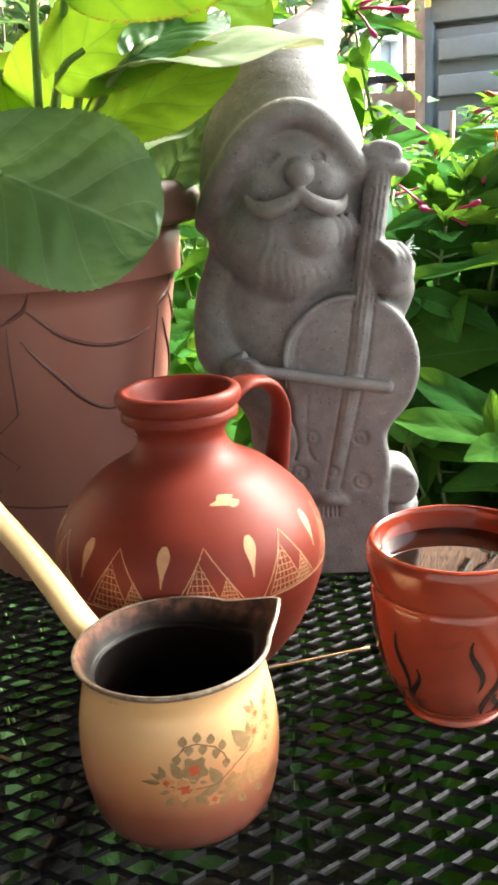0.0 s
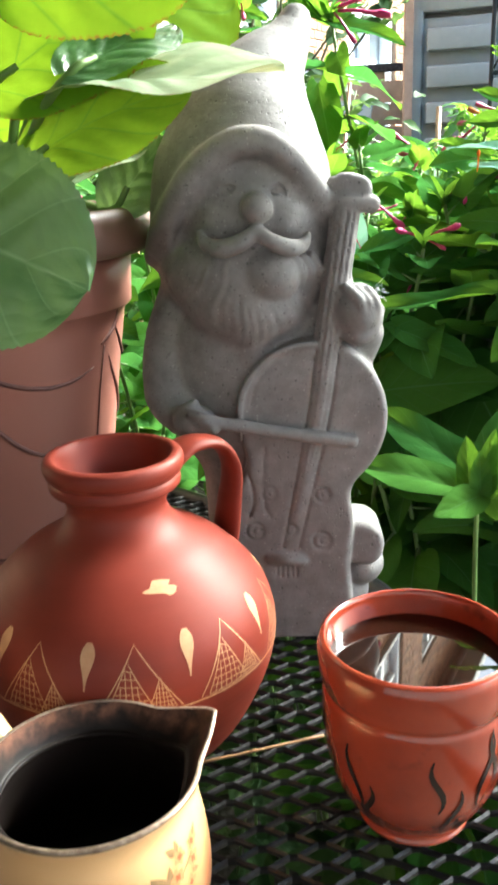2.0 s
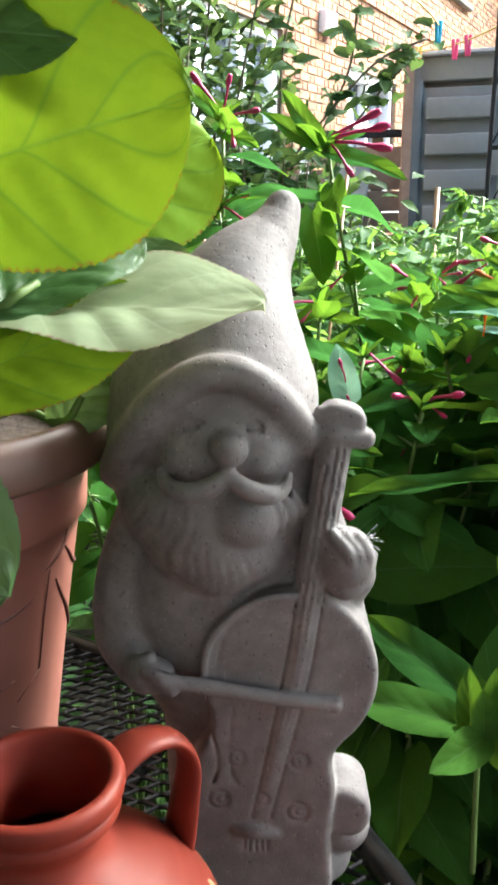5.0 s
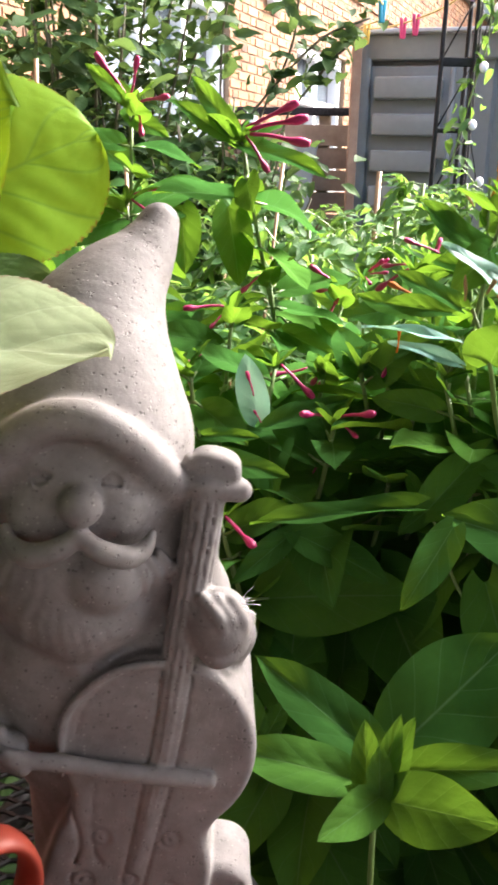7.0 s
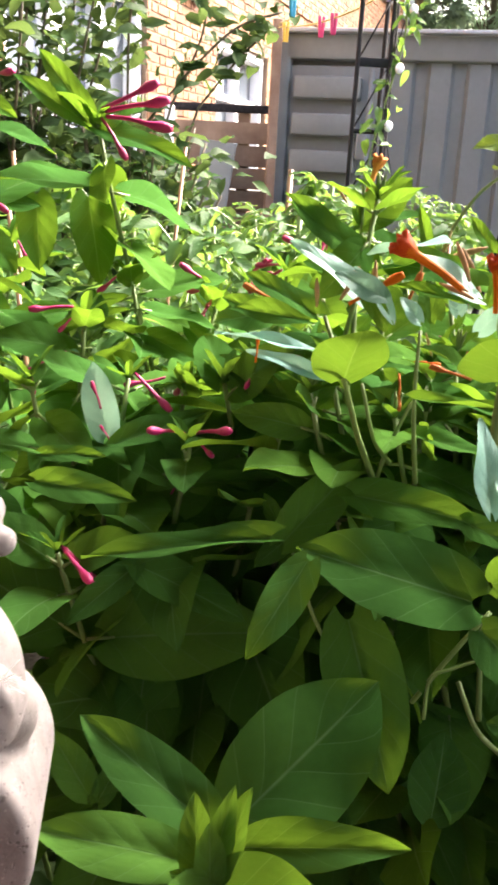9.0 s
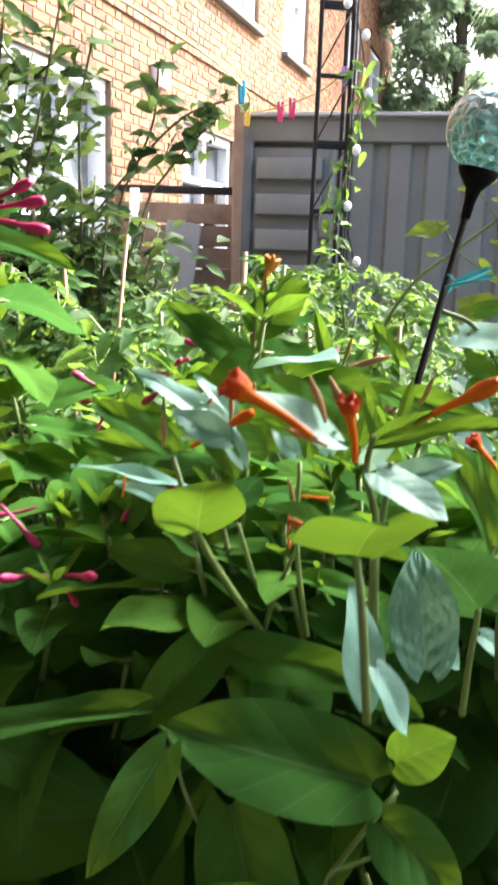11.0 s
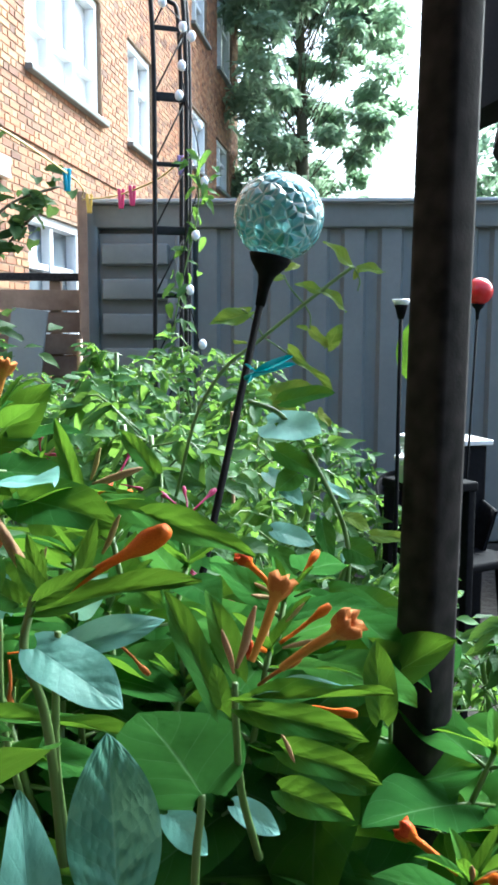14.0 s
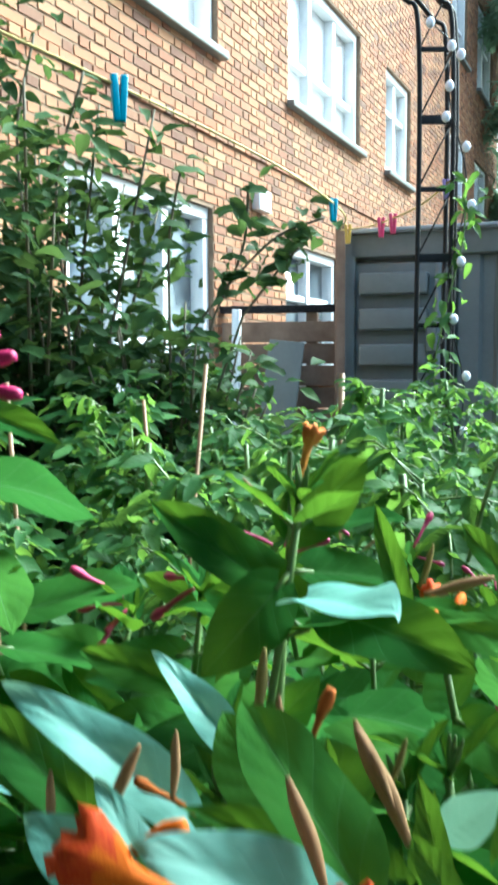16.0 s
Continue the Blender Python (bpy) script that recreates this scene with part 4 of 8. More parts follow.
# jug
JUG = thing("clay_jug", (-0.0015, 0.535, TZ), "burnished red clay jug with incised triangles and drops", "jug")
J_OUT = smooth_prof([(0.040, 0.0), (0.050, 0.004), (0.070, 0.028), (0.0855, 0.062), (0.0885, 0.088), (0.080, 0.112), (0.058, 0.134), (0.036, 0.147), (0.0285, 0.158), (0.0300, 0.166), (0.0345, 0.1705)], 7)
J_RIM = smooth_prof([(0.0345, 0.1705), (0.0372, 0.1725), (0.0372, 0.1765), (0.0362, 0.1785), (0.0385, 0.1805), (0.0398, 0.1850), (0.0388, 0.1890), (0.0355, 0.1905), (0.0325, 0.1885), (0.0300, 0.180)], 4)
J_IN = smooth_prof([(0.0300, 0.180), (0.0255, 0.165), (0.0255, 0.15), (0.050, 0.130), (0.078, 0.10), (0.076, 0.06), (0.04, 0.012), (0.0005, 0.008)], 5)
part("body", lathe(bmesh.new(), [(0.0005, 0.0)] + J_OUT + J_RIM[1:] + J_IN[1:], 80, True), M_CLAY, JUG)
hd = Vector((0.054, 0.044, 0)).normalized()
hp = curve_pts([hd * 0.035 + Vector((0, 0, 0.1765)), hd * 0.052 + Vector((0, 0, 0.1835)), hd * 0.072 + Vector((0, 0, 0.179)), hd * 0.082 + Vector((0, 0, 0.162)), hd * 0.079 + Vector((0, 0, 0.137)), hd * 0.074 + Vector((0, 0, 0.112))], 8)
part("handle", tube(bmesh.new(), hp, [0.0044 + 0.0006 * math.cos(6.28 * i / (len(hp) - 1)) for i in range(len(hp))], 18, True, 2.5, up=tuple(Vector((-hd.y, hd.x, 0)))), M_CLAY, JUG)


def patch(bm, prof, rows, lift=0.0003):
    """A filled shape on a turned body: rows of (angle, height, half width in metres)."""
    prev = None
    for a, z, w in rows:
        r = prof_at(prof, z)
        ring = [bm.verts.new(on_turned(prof, a + w * u / r, z, lift)) for u in (-1, -0.5, 0, 0.5, 1)]
        if prev:
            for p, q, p2, q2 in zip(prev, prev[1:], ring, ring[1:]):
                bm.faces.new((p, q, q2, p2))
        prev = ring


for k in range(10):
    a = radians(-4.5 + 36 * k)
    rows = []
    for j in range(13):
        f = j / 12
        rows.append((a + radians(1.6 * (f - 0.5)), 0.0935 + 0.022 * f, 0.0004 + 0.0041 * math.sin(math.pi * min(1.0, f ** 1.7 * 0.93)) * (0.35 + 0.65 * f)))
    bm = bmesh.new()
    patch(bm, J_OUT, rows)
    part("drop_mark", bm, M_SCRATCH, JUG, "buff teardrop scraped into the clay" if k == 0 else "")
    c = a + radians(17)
    zp, z0, hw = 0.1135, 0.0795, radians(14.5)
    bm = bmesh.new()
    stroke(bm, J_OUT, [(c - hw, z0), (c, zp), (c + hw, z0)], 0.0006, 0.0003)
    mark = part("triangle_mark", bm, M_SCRATCH, JUG, "incised hatched triangle" if k == 0 else "")
    for q, hi, zi in ((c - radians(3.0), radians(8.5), 0.1065), (c + radians(7.5), radians(5.0), 0.097)):
        bm = bmesh.new()
        stroke(bm, J_OUT, [(q - hi, z0), (q, zi), (q + hi, z0), (q - hi, z0)], 0.0005, 0.0003)
        for j in range(1, 7):
            f = j / 7
            za = z0 + (zi - z0) * f
            ww = hi * (1 - f)
            stroke(bm, J_OUT, [(q - ww, za), (q + ww, za - 0.001)], 0.00045, 0.0003, n=4)
            x = q - hi + 2 * hi * f
            stroke(bm, J_OUT, [(x, z0), (x + 0.25 * (q - x), z0 + (zi - z0) * (1 - abs(2 * f - 1)) * 0.96)], 0.00045, 0.0003, n=4)
        tagged(part("hatching", bm, M_SCRATCH, mark), kind="stuff")
bm = bmesh.new()
stroke(bm, J_OUT, [(radians(30 * k), 0.078) for k in range(13)], 0.0010, n=4)
part("band_line", bm, M_SCRATCH, JUG)
bm = bmesh.new()
patch(bm, J_OUT, [(radians(27 + 5 * f + 2 * math.sin(9 * f)), 0.1355 - 0.0065 * f, 0.0012 + 0.0085 * math.sin(math.pi * f) * (0.75 + 0.25 * math.sin(13 * f))) for f in (k / 11 for k in range(12))])
part("chip", bm, M_SCRATCH, JUG, "pale chipped patch on the shoulder")

# cup of coffee
CUP = thing("clay_cup", (0.160, 0.468, TZ), "glazed orange brown cup with dark wavy streaks", "cup", rz=0)
C_OUT = smooth_prof([(0.027, 0.0), (0.030, 0.003), (0.029, 0.007), (0.036, 0.016), (0.0445, 0.034), (0.0485, 0.060), (0.0490, 0.078), (0.0478, 0.083), (0.0492, 0.0865), (0.0512, 0.096), (0.0515, 0.105), (0.0500, 0.1095)], 6)
C_IN = smooth_prof([(0.0500, 0.1095), (0.0475, 0.1105), (0.0458, 0.107), (0.0450, 0.095), (0.044, 0.07), (0.036, 0.02), (0.0005, 0.012)], 5)
part("body", lathe(bmesh.new(), [(0.0005, 0.0)] + C_OUT + C_IN[1:], 72, True), M_CUP, CUP)
g = Graph("black_coffee")
g.s("Base Color", (0.012, 0.005, 0.003)).s("Roughness", 0.02).s("Specular IOR Level", 0.6)
g.bump(g.noise(25.0, 2), 0.02, 0.0006)
M_COFFEE = g.m
bm = bmesh.new()
bmesh.ops.create_circle(bm, cap_ends=True, segments=64, radius=0.0449)
bmesh.ops.translate(bm, verts=bm.verts, vec=(0, 0, 0.0965))
whole("coffee", bm, M_COFFEE, (0.160, 0.468, TZ), "dark coffee filling the clay cup", "drink", smooth=False)
hq = Vector((math.cos(radians(-4)), math.sin(radians(-4)), 0))
hp = curve_pts([hq * 0.047 + Vector((0, 0, 0.094)), hq * 0.062 + Vector((0, 0, 0.096)), hq * 0.078 + Vector((0, 0, 0.086)), hq * 0.080 + Vector((0, 0, 0.062)), hq * 0.067 + Vector((0, 0, 0.042)), hq * 0.045 + Vector((0, 0, 0.036))], 8)
part("handle", tube(bmesh.new(), hp, 0.0088, 14, True, 0.6, up=(-hq.y, hq.x, 0)), M_CUP, CUP)
rnd = random.Random(8)
for k, (a0, z0, h, sgn) in enumerate(((-48, 0.020, 0.042, 1), (-39, 0.012, 0.030, -1), (4, 0.030, 0.034, 1), (16, 0.008, 0.036, -1), (24, 0.008, 0.018, 1), (36, 0.026, 0.046, -1), (42, 0.034, 0.040, 1), (-75, 0.03, 0.04, 1), (-84, 0.04, 0.03, -1), (80, 0.02, 0.04, 1), (120, 0.03, 0.04, 1), (165, 0.02, 0.04, -1), (205, 0.03, 0.035, 1), (240, 0.02, 0.04, -1))):
    bm = bmesh.new()
    pts = [(radians(a0 + sgn * 4.5 * math.sin(5.2 * j / 8 + 0.4)), z0 + 0.006 + h * j / 8) for j in range(9)]
    stroke(bm, C_OUT, pts, 0.0033, 0.0005, True, 3)
    part("streak", bm, M_DARKGLAZE, CUP)

# coffee pot
POT2 = thing("coffee_pot", (0.003, 0.394, TZ), "cream enamelled long-handled coffee pot with painted flowers", "coffee pot")
Z_OUT = smooth_prof([(0.040, 0.0), (0.046, 0.003), (0.0498, 0.016), (0.0520, 0.034), (0.0512, 0.052), (0.0485, 0.068), (0.0462, 0.077), (0.0468, 0.083), (0.0490, 0.0875)], 6)
Z_RIM = [(0.0490, 0.0875), (0.0505, 0.0890), (0.0508, 0.0902), (0.0500, 0.0912), (0.0485, 0.0908)]
Z_IN = smooth_prof([(0.0485, 0.0908), (0.0455, 0.0845), (0.0425, 0.0790), (0.0405, 0.0770), (0.044, 0.065), (0.0495, 0.035), (0.044, 0.008), (0.0005, 0.004)], 5)
SPOUT = radians(31)


def spouted(bm):
    for v in bm.verts:
        a = math.atan2(v.co.y, v.co.x)
        d = abs((a - SPOUT + math.pi) % (2 * math.pi) - math.pi)
        f = max(0.0, 1 - d / radians(30)) ** 1.5 * max(0.0, min(1.0, (v.co.z - 0.066) / 0.022)) ** 1.5
        r = math.hypot(v.co.x, v.co.y)
        if r > 0.03:
            k = (r + 0.0145 * f) / r
            v.co.x, v.co.y, v.co.z = v.co.x * k, v.co.y * k, v.co.z + 0.006 * f
    return bm


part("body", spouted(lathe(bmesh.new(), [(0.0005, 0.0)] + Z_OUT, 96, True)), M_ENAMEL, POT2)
part("rim", spouted(lathe(bmesh.new(), Z_RIM, 96, True)), M_RIM, POT2, "worn bare metal rim")
g = Graph("stained_black_lining")
lip = g.ramp(g.math("ADD", g.sep(g.coord())[2], g.math("MULTIPLY", g.noise(70.0, 4), 0.010)), (0.0, 0.0), (0.0885, 0.0), (0.0925, 1.0))
g.s("Base Color", g.mix(lip, (0.010, 0.007, 0.006), g.ramp(g.noise(120.0, 4), (0.35, (0.035, 0.02, 0.015)), (0.7, (0.20, 0.085, 0.05))))).s("Roughness", 0.45).s("Specular IOR Level", 0.15)
M_LINING = g.m
part("lining", spouted(lathe(bmesh.new(), Z_IN, 96, True)), M_LINING, POT2, "black lining with a brown stained lip")
hp = curve_pts([(-0.0425, 0.0245, 0.0745), (-0.0565, 0.0345, 0.0885), (-0.085, 0.058, 0.115), (-0.135, 0.098, 0.152), (-0.150, 0.110, 0.160)], 8)
g = Graph("cream_handle_enamel")
g.s("Base Color", g.ramp(g.noise(40.0, 4), (0.3, (0.74, 0.48, 0.21)), (0.7, (0.80, 0.56, 0.28)))).s("Roughness", 0.3)
hm = part("handle", tube(bmesh.new(), hp, [0.0092 - 0.002 * i / len(hp) for i in range(len(hp))], 16, True, 0.7), g.m, POT2, "long cream enamel handle")
M_PLEAF = plain("painted_olive_leaf", (0.26, 0.155, 0.065), (0.36, 0.22, 0.10), 300, 0.32)
M_PFLOWER = plain("painted_flower", (0.50, 0.22, 0.09), (0.62, 0.32, 0.14), 300, 0.32)
M_PCORE = plain("painted_red_core", (0.50, 0.07, 0.025), (0.55, 0.11, 0.04), 200, 0.32)
M_PLINE = plain("painted_brown_line", (0.19, 0.085, 0.035), (0.27, 0.13, 0.055), 300, 0.32)
M_PGRAPE = plain("painted_tan_fruit", (0.33, 0.16, 0.065), (0.48, 0.25, 0.10), 300, 0.32)


def painted_leaf(name, a0, z0, a1, z1, wide, mat, parent, label=""):
    """A pointed painted leaf between two places, given as degrees round the pot and height."""
    bm = bmesh.new()
    n = 7
    r = prof_at(Z_OUT, z0)
    da, dz = radians(a1 - a0) * r, z1 - z0
    ln = math.hypot(da, dz)
    prev = None
    for i in range(n + 1):
        f = i / n
        w = wide * ln * math.sin(math.pi * f ** 0.8) * 0.5 + 0.00005
        row = []
        for u in (-1, 0, 1):
            x, z = da * f - dz / ln * w * u, z0 + dz * f + da / ln * w * u
            row.append(bm.verts.new(on_turned(Z_OUT, radians(a0) + x / r, z, 0.00022)))
        if prev:
            for p, q, p2, q2 in zip(prev, prev[1:], row, row[1:]):
                bm.faces.new((p, q, q2, p2))
        prev = row
    return part(name, bm, mat, parent, label)


def painted_dot(name, a0, z0, size, mat, parent, lift=0.0003, lobes=0):
    bm = bmesh.new()
    r = prof_at(Z_OUT, z0)
    c = bm.verts.new(on_turned(Z_OUT, radians(a0), z0, lift))
    ring = []
    for k in range(20):
        t = 2 * math.pi * k / 20
        q = size * (1 + (0.22 * math.cos(lobes * t + a0) if lobes else 0.0))
        ring.append(bm.verts.new(on_turned(Z_OUT, radians(a0) + q * math.cos(t) / r, z0 + q * math.sin(t), lift)))
    for k in range(20):
        bm.faces.new((c, ring[k], ring[(k + 1) % 20]))
    return part(name, bm, mat, parent)


for a0, z0, sz in ((14.8, 0.0515, 0.0062), (9.2, 0.0421, 0.0056), (-0.5, 0.0464, 0.0034), (57.5, 0.0656, 0.0034), (66.6, 0.0589, 0.0036), (53.7, 0.0579, 0.0036), (68.6, 0.0661, 0.003), (62, 0.050, 0.0032), (24, 0.0335, 0.0034)):
    fl = painted_dot("painted_flower", a0, z0, sz, M_PLEAF if sz > 0.006 else M_PFLOWER, POT2, 0.0003, 5)
    painted_dot("flower_core", a0, z0, sz * 0.42, M_PCORE, fl, 0.00045, 4)
for a0, z0, a1, z1, w in ((47.9, 0.0533, 38.2, 0.0649, 0.5), (48.5, 0.0543, 50.0, 0.0652, 0.4), (48, 0.0533, 40.5, 0.0534, 0.5), (28.5, 0.0404, 22.8, 0.0512, 0.5), (28.0, 0.0404, 15.9, 0.0375, 0.4), (7.7, 0.0478, 2.7, 0.0567, 0.5), (-1, 0.049, -3.7, 0.0554, 0.5),
                          (-2, 0.048, -8.0, 0.0515, 0.45), (-3, 0.0465, -13.3, 0.047, 0.3), (56, 0.0675, 49.4, 0.0722, 0.5), (57, 0.068, 56.7, 0.0735, 0.5), (3, 0.0385, -1.8, 0.033, 0.5), (9, 0.0375, 7.6, 0.0315, 0.5), (14, 0.0375, 20.3, 0.032, 0.5), (27, 0.037, 30.4, 0.0283, 0.5),
                          (70, 0.0665, 75, 0.071, 0.5), (1, 0.042, -4.5, 0.0405, 0.45), (17, 0.045, 21, 0.0435, 0.5), (64, 0.0545, 70, 0.052, 0.45), (38, 0.030, 44, 0.0235, 0.5), (50, 0.029, 57, 0.0235, 0.45)):
    painted_leaf("painted_leaf", a0, z0, a1, z1, w, M_PLEAF, POT2)
for k, (pts, w) in enumerate((((( -13.3, 0.047), (-2.1, 0.046), (9.8, 0.0415), (26.0, 0.0413), (37.6, 0.0475), (48.9, 0.052), (58.9, 0.0582), (74.2, 0.0664)), 0.0006),
                              (((6.1, 0.0592), (10.6, 0.0632), (17.2, 0.064), (26.9, 0.0605), (31.5, 0.056), (34.1, 0.0496)), 0.0007))):
    bm = bmesh.new()
    stroke(bm, Z_OUT, [(radians(a), z) for a, z in pts], w, 0.00025)
    part("painted_stem", bm, M_PLINE, POT2)
for a0, z0, dz in ((6.5, 0.060, -1), (9.5, 0.0635, 1), (13.5, 0.0638, -1), (17.5, 0.0642, 1), (21, 0.063, -1), (25, 0.062, 1), (28, 0.0595, -1), (31, 0.0575, 1), (33, 0.053, -1)):
    painted_leaf("painted_bell", a0, z0, a0 + 1.2 * dz, z0 + 0.0052 * dz, 0.8, M_PLEAF, POT2)
for a0, z0, sz in ((32, 0.0405, 0.002), (35, 0.0425, 0.002), (38, 0.0405, 0.0021), (35.5, 0.0378, 0.002), (32.5, 0.0362, 0.0019), (40, 0.0372, 0.0021), (29.5, 0.0345, 0.0018), (37.5, 0.0345, 0.002), (43, 0.0395, 0.0021), (34, 0.0325, 0.0018), (50, 0.0425, 0.0052), (58, 0.0415, 0.0042), (47, 0.0355, 0.003), (54, 0.0345, 0.0034), (60, 0.0335, 0.003)):
    painted_dot("painted_fruit", a0, z0, sz, M_PGRAPE, POT2, 0.00026)
bm = bmesh.new()
for k in range(14):
    stroke(bm, Z_OUT, [(radians(40 + 2.6 * k), 0.0305 - 0.0002 * k), (radians(43 + 2.6 * k), 0.0225 - 0.0002 * k)], 0.0005, 0.00024, n=3)
tagged(part("painted_shading", bm, M_PLINE, POT2), kind="stuff")

# flower pot
PC = Vector((-0.132, 0.735, TZ))
FPOT = thing("flower_pot", tuple(PC), "brown plastic flower pot with moulded swags", "flower pot")
P_OUT = smooth_prof([(0.072, 0.0), (0.075, 0.004), (0.085, 0.08), (0.098, 0.17), (0.1095, 0.243)], 5)
part("body", lathe(bmesh.new(), [(0.0005, 0.0)] + P_OUT + [(0.1135, 0.2432), (0.1145, 0.2445), (0.1168, 0.282), (0.112, 0.284), (0.104, 0.24), (0.09, 0.20), (0.0005, 0.20)], 96, True), M_POT, FPOT)
part("rim", lathe(bmesh.new(), smooth_prof([(0.1165, 0.284), (0.126, 0.282), (0.1345, 0.286), (0.1365, 0.294), (0.1345, 0.306), (0.128, 0.314), (0.121, 0.313), (0.117, 0.300), (0.1165, 0.284)], 4), 72, True), M_POTRIM, FPOT, "dark brown moulded rim")
SWAG = (((6.3, 0.2301), (11.6, 0.2212), (19.4, 0.2091), (29.4, 0.2013), (40.7, 0.1976), (52.4, 0.1989), (62.7, 0.2043)),
        ((2.5, 0.2083), (7.1, 0.1957), (14.9, 0.1797), (23.5, 0.1627), (31.8, 0.1515), (41.3, 0.1465), (54, 0.151)),
        ((8.5, 0.2424), (5.9, 0.2314), (1.0, 0.225), (-4.6, 0.2197)))
SEAM = (((-2.2, 0.2183), (-3.7, 0.1872), (-4.6, 0.1494)), ((-4.6, 0.1494), (-16.3, 0.1337)), ((-19.1, 0.1175), (-9.4, 0.1058), (-26.5, 0.0804)))
for turn in (0, 72, 144, 216, 288):
    for run in SWAG:
        pts = curve_pts([on_turned(P_OUT, radians(a + turn), z, -0.0002) for a, z in run], 5)
        n = len(pts) - 1
        part("swag", tube(bmesh.new(), pts, [0.0006 + 0.0013 * math.sin(math.pi * i / n) for i in range(n + 1)], 6), M_GROOVE, FPOT)
    for run in SEAM:
        part("seam", tube(bmesh.new(), [on_turned(P_OUT, radians(a + turn), z, -0.0002) for a, z in run], 0.0008, 6), M_GROOVE, FPOT)
ring = [on_turned(P_OUT, 2 * math.pi * k / 72, 0.0685, -0.0001) for k in range(73)]
part("foot_line", tube(bmesh.new(), ring, 0.0010, 6, False), M_GROOVE, FPOT)
bm = bmesh.new()
bmesh.ops.create_circle(bm, cap_ends=True, segments=48, radius=0.113)
bmesh.ops.translate(bm, verts=bm.verts, vec=(0, 0, 0.288))
part("soil", bm, M_SOIL, FPOT, smooth=False)

# dry twigs on the table
for pts in (((0.035, 0.505, 0.775), (0.07, 0.515, 0.7755), (0.115, 0.53, 0.775)), ((-0.13, 0.42, 0.775), (-0.115, 0.425, 0.7765), (-0.10, 0.42, 0.775))):
    o = Vector(pts[0])
    bm = tube(bmesh.new(), [p - o for p in curve_pts(pts, 5)], 0.0009, 6)
    whole("dry_twig", bm, M_BAMBOO, tuple(o), "thin dry plant stalk lying on the table", "twig")


# ---------- plants ----------
MIRA = [leaf_mesh("leaf", L_MIRA, "ovate", 0.28, d, 0.03, k) for k, d in enumerate((0.03, 0.1, 0.16, 0.24, 0.12, 0.32))]
LANCE = [leaf_mesh("leaf", L_MIRA, "lance", 0.5, d, 0.02, 20 + k) for k, d in enumerate((0.0, 0.15, 0.3))]
YOUNG = [leaf_mesh("leaf", L_YOUNG, "ovate", 0.3, d, 0.06, 80 + k, 16, 8, 0.03) for k, d in enumerate((0.1, 0.3, -0.1))]
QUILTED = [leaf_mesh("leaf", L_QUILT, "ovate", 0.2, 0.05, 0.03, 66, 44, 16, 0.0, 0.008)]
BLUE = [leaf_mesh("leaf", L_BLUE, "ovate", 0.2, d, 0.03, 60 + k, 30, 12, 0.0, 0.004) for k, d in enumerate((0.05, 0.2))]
BERG = [leaf_mesh("leaf", L_BERG, "round", 0.18, d, 0.03, 40 + k, 64, 16, 0.011, 0.004) for k, d in enumerate((0.1, 0.25, 0.4))]
BERGD = [leaf_mesh("leaf", L_BERGD, "round", 0.18, d, 0.03, 45 + k, 60, 16, 0.016, 0.006) for k, d in enumerate((0.12, 0.3))]
BERGP = [leaf_mesh("leaf", L_PALE, "round", 0.18, d, 0.03, 50 + k, 60, 14, 0.010, 0.005) for k, d in enumerate((0.03, 0.35))]


